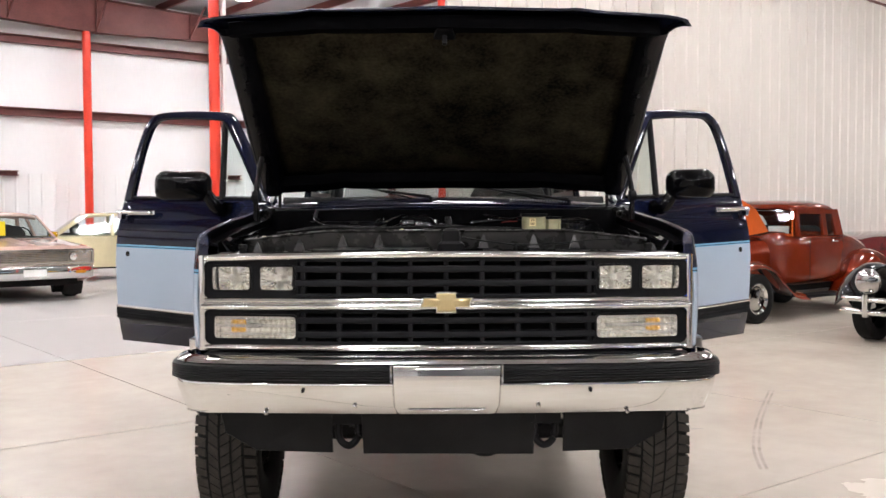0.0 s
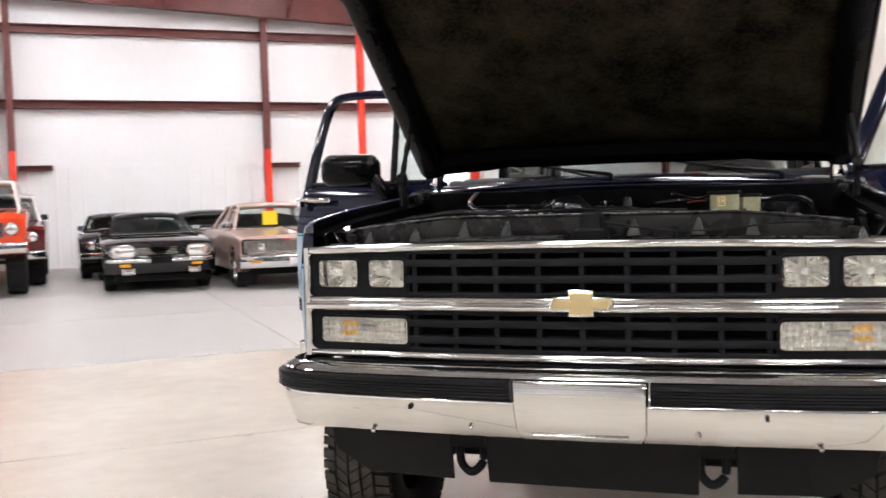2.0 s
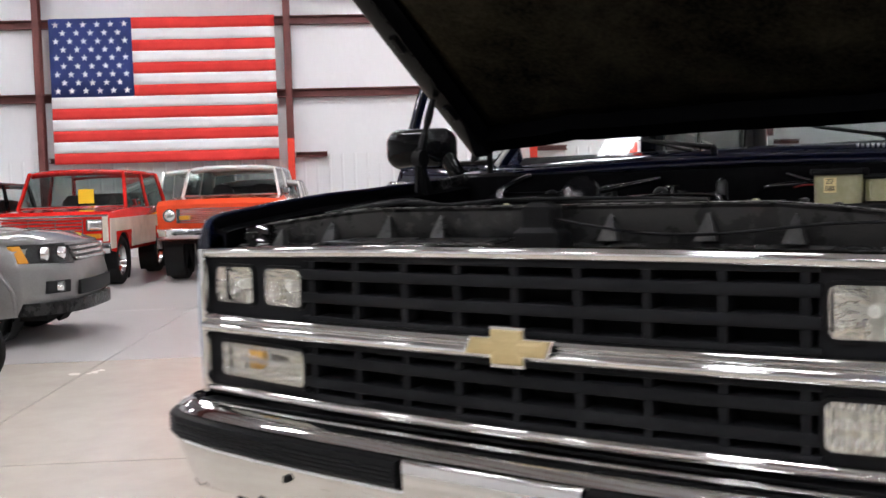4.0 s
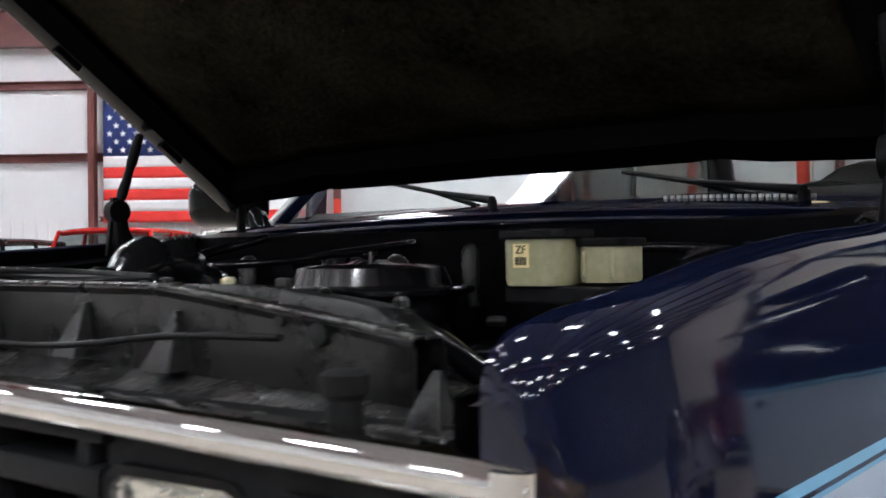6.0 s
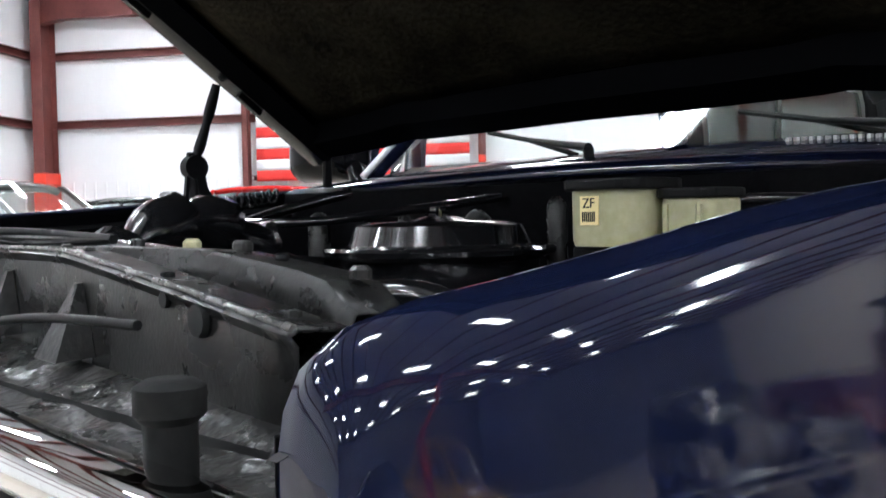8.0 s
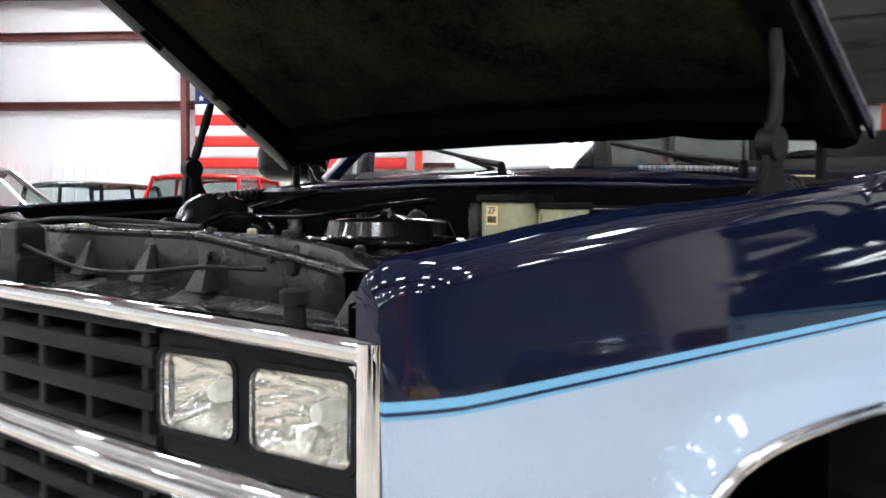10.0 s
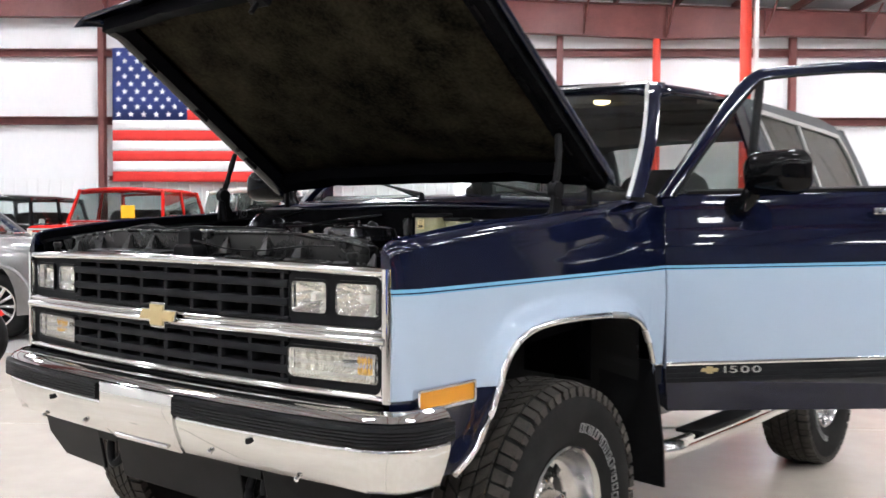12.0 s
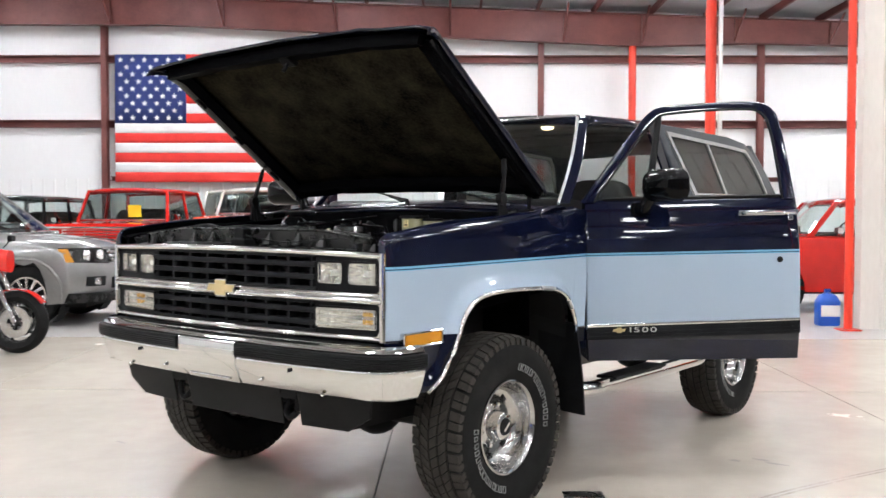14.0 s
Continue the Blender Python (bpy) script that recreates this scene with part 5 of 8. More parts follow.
for x, z, r in ((0.63, 1.300, 0.005), (-0.60, 1.292, 0.006)):
    bm = B()
    lathe(bm, [(sy(x) - 0.0015, r), (sy(x) + 0.002, r)], (x, 0, z), "y", 10)
    part("support_hole", bm, M_PITCH, support)
for s in (1, -1):
    bm = B()
    lathe(bm, [(1.225, 0.012), (1.258, 0.012), (1.262, 0.016), (1.274, 0.016), (1.277, 0.011)], (s * 0.765, 0.100, 0), "z", 18)
    part("hood_stop", bm, M_RUBBER, truck, "black rubber hood stop", smooth=40)
bm = B()
loft(bm, [[(0.02 + a * w, 0.115 + b * d, z) for a, b in ((-1, -1), (1, -1), (1, 1), (-1, 1))] for w, d, z in ((0.055, 0.03, 1.236), (0.05, 0.03, 1.275), (0.035, 0.025, 1.285), (0.034, 0.024, 1.325), (0.015, 0.018, 1.335))])
part("hood_catch", bm, M_BLACK, truck, "black hood catch on the header", smooth=0, bevel=0.005)
bm = B()
loft(bm, [[(x, y, z + 0.006 * (y > 0.1)) for x, y in ((-0.52, 0.075), (-0.06, 0.052), (-0.06, 0.15), (-0.47, 0.135))] for z in (1.250, 1.256)])
part("header_plate", bm, M_DUSTY, truck, "scuffed plate on the header", smooth=0, bevel=0.002)
# inner aprons, firewall, cowl
for s in (1, -1):
    bm = B()
    ys_ = [0.175 + 0.095 * k for k in range(13)]
    grid(bm, [[(s * 0.862, y, lerp(TOP, y) - 0.047) for y in ys_], [(s * 0.83, y, lerp(TOP, y) - 0.10) for y in ys_], [(s * 0.75, y, lerp(TOP, y) - 0.16) for y in ys_], [(s * 0.56, y, 1.06) for y in ys_]])
    part("inner_apron", bm, M_BLACKPAINT, truck, "black inner fender", smooth=40, solid=0.003)
bm = B()
XC = [k * 0.088 for k in range(-10, 11)]
cy = lambda x: 1.40 - 0.09 * (x / 0.88) ** 2
grid(bm, [[(x, cy(x) - 0.13, 0.8) for x in XC], [(x, cy(x) - 0.13, 1.36) for x in XC], [(x, cy(x) - 0.12, 1.405) for x in XC], [(x, cy(x) - 0.09, 1.418) for x in XC]])
part("firewall", bm, M_FIREWALL, truck, "black firewall", smooth=30, solid=0.004)
bm = B()
cz = lambda x: 1.470 - 0.035 * (x / 0.9) ** 2
XW = [k * 0.0935 for k in range(-10, 11)]
grid(bm, [[(x, cy(x) - 0.11, cz(x) - 0.055) for x in XW], [(x, cy(x) - 0.10, cz(x) - 0.035) for x in XW], [(x, cy(x) - 0.085, cz(x) - 0.028) for x in XW], [(x, cy(x), cz(x) - 0.008) for x in XW], [(x, cy(x) + 0.10, cz(x) + 0.004) for x in XW], [(x, cy(x) + 0.13, cz(x) - 0.01) for x in XW]])
cowl = part("cowl", bm, M_NAVY, truck, "navy cowl panel under the windshield", smooth=40, solid=0.004)
# row of tiny raised pale grey blocks, read as bright dots
for k in range(22):
    x = 0.34 + 0.014 * k
    bm = B()
    box(bm, x, x + 0.006, cy(x) - 0.006, cy(x) + 0.004, cz(x) - 0.010, cz(x) - 0.003)
    part("cowl_dot", bm, M_GREYTRIM, cowl, smooth=0)
for x0, x1 in ((-0.066, -0.56), (0.63, 0.12)):
    bm = B()
    piv = Vector((x0, cy(x0) - 0.03, cz(x0) + 0.002))
    tube(bm, [piv - Vector((0, 0, 0.02)), piv], 0.011, 10)
    end = Vector((x0 - 0.27, cy(x0) + 0.09, cz(x0) + 0.040))
    tube(bm, [piv, piv.lerp(end, 0.3), end], [0.010, 0.008, 0.005], 8)
    w = part("wiper", bm, M_BLACK, truck, "black windshield wiper", smooth=50)
    bm = B()
    tube(bm, [end + Vector((0.18, -0.05, -0.045)), end, end + Vector((-0.16, 0.03, 0.03))], 0.006, 6)
    part("wiper_blade", bm, M_BLACK, w)

# engine, air cleaner, tank, hoses
engine = part("engine_block", (lambda b: (box(b, -0.28, 0.28, 0.55, 1.22, 0.75, 1.16), b)[1])(B()), M_WORN, truck, "dark engine block", smooth=0, bevel=0.03)
for s in (1, -1):
    bm = B()
    loft(bm, [[(s * (0.24 + a * 0.075), y, 1.165 + b * 0.04) for a, b in rr(2, 2, 0.6, 3)] for y in (0.6, 0.62, 1.14, 1.16)])
    part("valve_cover", bm, M_GLOSSBLACK, engine, "black valve cover", smooth=40)
bm = B()
AC = (-0.04, 0.96, 0)
lathe(bm, [(1.16, 0.12), (1.20, 0.155), (1.275, 0.165), (1.284, 0.19), (1.292, 0.192), (1.297, 0.188), (1.300, 0.150), (1.330, 0.138), (1.336, 0.12), (1.338, 0.05), (1.345, 0.03)], AC, "z", 48)
ac = part("air_cleaner", bm, M_GLOSSBLACK, truck, "round gloss-black air cleaner", smooth=35)
bm = B()
tube(bm, [(AC[0], AC[1], 1.338), (AC[0], AC[1], 1.36)], 0.006, 8)
tube(bm, [(AC[0] - 0.02, AC[1], 1.357), (AC[0] + 0.02, AC[1], 1.357)], 0.004, 6)
part("wing_nut", bm, M_CHROME, ac)
bm = B()
tube(bm, curve([(-0.15, 0.86, 1.24), (-0.25, 0.74, 1.255), (-0.32, 0.64, 1.265), (-0.36, 0.55, 1.265)]), [0.036] * 19, 12)
part("intake_snorkel", bm, M_GLOSSBLACK, ac, "black intake snorkel", smooth=60)
bm = B()
tube(bm, curve([(-0.02, 0.38, 1.26), (-0.06, 0.46, 1.325), (-0.13, 0.58, 1.345), (-0.20, 0.70, 1.30), (-0.24, 0.8, 1.24)]), [0.02, 0.03, 0.038, 0.042, 0.046] * 5, 14)
part("radiator_hose", bm, M_GLOSSBLACK, truck, "shiny black upper radiator hose", smooth=60)
bm = B()
lathe(bm, [(0.0, 0.05), (0.02, 0.075), (0.06, 0.078), (0.085, 0.06), (0.09, 0.03)], (0.30, 0.60, 1.17), "y", 24)
alt = part("alternator", bm, M_ALU, engine, "bare aluminium alternator", smooth=40)
for k in range(10):
    t = k * math.tau / 10
    bm = B()
    box(bm, 0.30 + 0.05 * math.cos(t) - 0.006, 0.30 + 0.05 * math.cos(t) + 0.006, 0.592, 0.603, 1.17 + 0.05 * math.sin(t) - 0.012, 1.17 + 0.05 * math.sin(t) + 0.012)
    part("alternator_vent", bm, M_PITCH, engine, smooth=0)
bm = B()
tube(bm, curve([(0.2, 0.5, 1.2), (0.32, 0.5, 1.255), (0.42, 0.55, 1.26), (0.46, 0.64, 1.2)]), 0.018, 10)
part("lower_hose", bm, M_GLOSSBLACK, truck, smooth=60)
bm = B()
loft(bm, [[(0.408 + a, 0.87 + b, z) for a, b in rr(w, 0.10, 0.025, 4)] for w, z in ((0.095, 1.305), (0.102, 1.312), (0.104, 1.369), (0.10, 1.377))])
tank = part("coolant_tank", bm, M_TANK, truck, "milky plastic coolant tank with a black lid", smooth=40)
bm = B()
prism(bm, [(0.408 + a, 0.87 + b) for a, b in rr(0.118, 0.114, 0.025, 4)], 1.373, 1.387, "z")
box(bm, 0.36, 0.62, 0.83, 0.95, 1.279, 1.304)
part("tank_lid", bm, M_BLACK, tank, "black lid", smooth=0, bevel=0.003)
bm = B()
loft(bm, [[(0.497 + a, 0.905 + b, z) for a, b in rr(w, 0.08, 0.018, 4)] for w, z in ((0.068, 1.309), (0.072, 1.315), (0.072, 1.357), (0.068, 1.363))])
tank2 = part("washer_tank", bm, M_TANK, truck, "milky plastic washer tank", smooth=40)
bm = B()
prism(bm, [(0.497 + a, 0.905 + b) for a, b in rr(0.080, 0.09, 0.018, 4)], 1.361, 1.373, "z")
part("tank_lid", bm, M_BLACK, tank2, "black lid", smooth=0, bevel=0.003)
for x in (0.476, 0.522):
    bm = B()
    tube(bm, [(x, 0.863, 1.317), (x, 0.863, 1.354)], 0.004, 6)
    part("tank_rib", bm, M_TANK, tank2)
bm = B()
box(bm, 0.384, 0.412, 0.8175, 0.8195, 1.331, 1.366)
part("tank_label", bm, M_LABEL, tank, "cream paper label", smooth=0)
words("ZF", 0.017, 0.0004, M_INK, tank, Matrix.Translation((0.398, 0.8168, 1.357)) @ Matrix.Rotation(radians(90), 4, "X"), "label_letters")
for k in range(7):
    bm = B()
    box(bm, 0.388 + k * 0.003, 0.3895 + k * 0.003, 0.8165, 0.8174, 1.335, 1.347)
    part("label_bar", bm, M_INK, tank, smooth=0)
bm = B()
lathe(bm, [(1.13, 0.11), (1.15, 0.125), (1.34, 0.125), (1.36, 0.09)], (0.62, 1.13, 0), "z", 28)
part("brake_booster", bm, M_GLOSSBLACK, truck, "black brake booster", smooth=40)
bm = B()
loft(bm, [[(-0.5 + a, y, 1.26 + b) for a, b in rr(0.36, 0.18, 0.04, 4)] for y in (1.02, 1.05, 1.25)])
part("heater_box", bm, M_FIREWALL, truck, "black heater box on the firewall", smooth=40)
bm = B()
box(bm, -0.70, -0.5, 0.42, 0.62, 1.08, 1.275)
bt = part("battery", bm, M_BLACK, truck, "black battery", smooth=0, bevel=0.01)
for pts, r in (([(-0.55, 0.6, 1.28), (-0.45, 0.75, 1.33), (-0.3, 0.9, 1.34), (-0.25, 1.1, 1.36), (-0.2, 1.26, 1.38)], 0.009), ([(0.2, 1.2, 1.38), (0.3, 1.05, 1.36), (0.35, 0.92, 1.37), (0.36, 0.87, 1.375)], 0.006), ([(-0.62, 1.2, 1.40), (-0.6, 1.0, 1.36), (-0.5, 0.85, 1.33), (-0.3, 0.8, 1.33)], 0.012), ([(0.1, 1.25, 1.33), (0.2, 1.12, 1.35), (0.5, 1.08, 1.36), (0.7, 1.1, 1.34)], 0.008), ([(0.55, 1.24, 1.34), (0.62, 1.1, 1.36), (0.7, 0.98, 1.34), (0.72, 0.8, 1.29)], 0.008), ([(-0.7, 0.3, 1.29), (-0.4, 0.37, 1.315), (0.0, 0.37, 1.32), (0.5, 0.36, 1.30)], 0.007)):
    bm = B()
    tube(bm, curve(pts, 8), r, 8)
    part("engine_hose", bm, M_GLOSSBLACK, truck, "black engine bay hose", smooth=60)
bm = B()
tube(bm, curve([(0.27, 1.0, 1.345), (0.30, 0.98, 1.35), (0.34, 0.96, 1.35)], 6), 0.0022, 6)
part("vacuum_line", bm, mat("red_rubber", (0.25, 0.01, 0.01), 0.6), truck, "thin red vacuum line", smooth=60)
for x, y, z, r in ((-0.3, 1.12, 1.36, 0.03), (-0.15, 1.15, 1.35, 0.024), (-0.42, 0.98, 1.35, 0.022), (0.02, 1.18, 1.37, 0.018)):
    bm = B()
    lathe(bm, [(z - 0.12, r), (z - 0.01, r), (z, r * 0.7), (z + 0.006, r * 0.3)], (x, y, 0), "z", 16)
    part("engine_canister", bm, M_WORN, truck, "small dark metal canister", smooth=40)

# --- doors ---


def bend(m, bm):
    bmesh.ops.transform(bm, matrix=m, verts=bm.verts[:])
    return bm


def door(s, angle):
    """Built shut, then swung on its front edge."""
    m = Matrix.Translation((s * 0.972, 1.575, 0.9)) @ Matrix.Rotation(radians(-s * angle), 4, "Z") @ Matrix.Rotation(radians(1.25 if s > 0 else 0.8), 4, "X") @ Matrix.Translation((-s * 0.972, -1.575, -0.9))
    at = lambda y: 1.575 + y
    bm = B()
    zs = [0.632, 0.645, 0.70, 0.79, 0.80, 0.95, 1.10, 1.18, 1.21, 1.26, 1.31, 1.33, 1.345, 1.36, 1.40, 1.44, 1.458, 1.466]
    ss = [0.0, 0.006, 0.02, 0.25, 0.5, 0.75, 1.0, 1.072, 1.084, 1.09]

    def skin(y, z):
        x = side_x(min(z, 1.47)) - 0.008 * max(0, (z - 1.45) / 0.016) ** 2 * 1.0
        x -= 0.004 * math.exp(-((z - 1.345) / 0.04) ** 2) - 0.0015 * math.exp(-((z - 1.295) / 0.04) ** 2)
        e = min(y, 1.09 - y)
        return x - (0.012 if e < 0.001 else (0.003 if e < 0.008 else 0.0))

    outer = [[(s * skin(y, z), at(y), z) for y in ss] for z in zs]
    grid(bm, outer)
    # inner panel and edges
    inner = [[(s * (skin(y, z) - 0.085 + 0.03 * (z > 1.44)), at(y), z) for y in ss] for z in zs]
    grid(bm, inner)
    for a, b in ((outer[0], inner[0]), (outer[-1], inner[-1]), ([r[0] for r in outer], [r[0] for r in inner]), ([r[-1] for r in outer], [r[-1] for r in inner])):
        grid(bm, [a, b])
    bmesh.ops.remove_doubles(bm, verts=bm.verts[:], dist=0.0005)
    ob = part("door", bend(m, bm), M_TWO, truck, "open navy and light blue door", smooth=40)

    def lean(z):
        return 0.893 - 0.21 * (z - 1.46) - 0.12 * max(0, z - 1.46) ** 2

    # window frame
    fo = [(-0.02, 1.455), (0.02, 1.50), (0.145, 1.665), (0.278, 1.83), (0.335, 1.895), (0.385, 1.938), (0.45, 1.960), (0.7, 1.974), (0.90, 1.974), (0.975, 1.960), (1.022, 1.92), (1.04, 1.87), (1.062, 1.72), (1.088, 1.455)]
    fi = [(0.055, 1.455), (0.075, 1.49), (0.193, 1.645), (0.317, 1.800), (0.368, 1.858), (0.408, 1.895), (0.46, 1.914), (0.7, 1.930), (0.88, 1.930), (0.935, 1.917), (0.968, 1.885), (0.982, 1.845), (1.0, 1.72), (1.02, 1.455)]
    fo, fi = [[(p.x, p.y) for p in curve([(a, b, 0) for a, b in line], 3)] for line in (fo, fi)]
    bm = B()
    rings = []
    for (a, b), (c, d) in zip(fo, fi):
        e, g = a + (c - a) * 0.3, b + (d - b) * 0.3
        rings.append([(s * (lean(b) - 0.004), at(a), b), (s * (lean(b) + 0.010), at(a + (c - a) * 0.08), b + (d - b) * 0.08), (s * (lean(g) + 0.017), at(e), g), (s * (lean(d) + 0.013), at(c), d), (s * (lean(d) - 0.022), at(c), d), (s * (lean(b) - 0.03), at(a), b)])
    loft(bm, rings)
    part("window_frame", bend(m, bm), M_NAVY, ob, "navy window frame", smooth=48)
    bm = B()
    tube(bm, [(s * (lean(b) + 0.012), at(a), b) for a, b in fi], 0.006, 6)
    part("frame_seal", bend(m, bm), M_BLACK, ob, "black rubber seal")
    bm = B()
    tube(bm, [(s * lean(1.462), at(0.335), 1.462), (s * lean(1.90), at(0.415), 1.90)], 0.018, 10)
    part("vent_post", bend(m, bm), M_BLACK, ob, "black vent window post")
    bm = B()
    loft(bm, [[(s * (side_x(1.46) - 0.02 + d), at(y), 1.468 + z) for d, z in ((-0.02, 0), (0.02, -0.006), (0.022, 0.006), (-0.01, 0.014))] for y in (0.1, 0.5, 1.02)])
    part("belt_moulding", bend(m, bm), M_BLACK, ob, "black belt weatherstrip")
    bm = B()
    prism(bm, [(at(a), b) for a, b in fi[:18]] + [(at(0.415), 1.90), (at(0.335), 1.462)], s * -0.001, s * 0.003, "x")
    for q in bm.verts:
        q.co.x += s * lean(q.co.z)
    part("vent_glass", bend(m, bm), M_GLASS, ob, "clear vent glass", smooth=0)
    # chrome lower moulding, badge band
    bm = B()
    loft(bm, [[(s * (side_x(0.80) + a), at(y), z) for a, z in ((-0.004, 0.810 + 0.02 * y), (0.006, 0.811 + 0.02 * y), (0.008, 0.818 + 0.02 * y), (0.006, 0.825 + 0.02 * y), (-0.004, 0.827 + 0.02 * y))] for y in (0.003, 0.5, 1.088)])
    part("side_moulding", bend(m, bm), M_CHROME, ob, "bright lower moulding", smooth=60)
    bm = B()
    loft(bm, [[(s * (side_x(0.765) + a), at(y), z + 0.02 * y) for a, z in ((-0.006, 0.745), (0.004, 0.745), (0.0075, 0.79), (0.009, 0.813), (-0.006, 0.813))] for y in (0.003, 0.5, 1.088)])
    for k in range(3):
        loft(bm, [[(s * (side_x(0.765) + a), at(y), 0.752 + k * 0.019 + z + 0.02 * y) for a, z in ((0.003, 0), (0.0085 + 0.001 * k, 0), (0.0085 + 0.001 * k, 0.011), (0.003, 0.011))] for y in (0.003, 1.088)])
    part("lower_band", bend(m, bm), M_PLASTIC, ob, "ribbed charcoal lower band", smooth=0)
    bm = B()
    prism(bm, [(at(0.166 + a * 0.32), 0.795 + b * 0.32) for a, b in E_OUT], s * (side_x(0.765) + 0.006), s * (side_x(0.765) + 0.014), "x")
    part("door_emblem", bend(m, bm), M_GOLD, ob, "small gold emblem", smooth=0)
    rot = Matrix(((0, 0, s), (s, 0, 0), (0, 1, 0))).to_4x4()
    for k, digit in enumerate("1500"):
        d = (0.224, 0.256, 0.299, 0.342)[k if s > 0 else 3 - k]
        words(digit, 0.036, 0.002, M_BADGE, ob, m @ Matrix.Translation((s * (side_x(0.765) + 0.012), at(d), 0.795)) @ rot @ Matrix.Diagonal((2.0, 1, 1, 1)), "door_numeral")
    # handle, lock
    bm = B()
    tube(bm, curve([(s * 0.955, at(0.80), 1.383), (s * 0.982, at(0.83), 1.388), (s * 0.986, at(0.95), 1.388), (s * 0.975, at(1.06), 1.383)]), 0.010, 10)
    part("door_handle", bend(m, bm), M_CHROME, ob, "chrome pull handle", smooth=60)
    bm = B()
    box(bm, s * 0.95, s * 0.962, at(0.78), at(1.085), 1.372, 1.40)
    box(bm, s * 0.95, s * 0.985, at(1.02), at(1.05), 1.345, 1.385)
    part("handle_plate", bend(m, bm), M_CHROME, ob, smooth=0, bevel=0.006)
    bm = B()
    lathe(bm, [(s * 0.962, 0.016), (s * 0.972, 0.015), (s * 0.974, 0.009)], (0, at(0.985), 1.146), "x", 18)
    part("door_lock", bend(m, bm), M_WORN, ob, "round key lock", smooth=40)
    # towing mirror
    bm = B()
    mx, my = s * 1.075, at(0.40 if s > 0 else 0.445)
    wm = 0.262 if s > 0 else 0.30
    loft(bm, [[(mx + a * f, my + d, 1.532 + b * f) for a, b in rr(wm, 0.165, 0.06, 7)] for d, f in ((-0.100, 0.12), (-0.098, 0.3), (-0.092, 0.5), (-0.080, 0.7), (-0.062, 0.85), (-0.035, 0.96), (-0.01, 1.0), (0.004, 1.0), (0.012, 0.97))])
    mir = part("mirror", bend(m @ Matrix.Translation((mx, my, 0)) @ Matrix.Rotation(radians(s * angle * 0.75), 4, "Z") @ Matrix.Translation((-mx, -my, 0)), bm), M_MIRROR, ob, "large gloss-black towing mirror", smooth=50)
    bm = B()
    tube(bm, curve([(s * 0.945, at(0.30), 1.40), (s * 0.99, at(0.30), 1.425), (s * 1.01, at(0.33), 1.48), (s * 1.045, at(0.37), 1.525)]), 0.034, 14)
    loft(bm, [[(s * (side_x(1.4) - 0.004 + d), at(0.27) + a, 1.415 + b) for a, b in rr(0.06, 0.07, 0.02, 4)] for d in (0, 0.014)])
    part("mirror_arm", bend(m, bm), M_MIRROR, ob, "black mirror bracket", smooth=50)
    return ob


door(1, 53.5)
door(-1, 60.5)

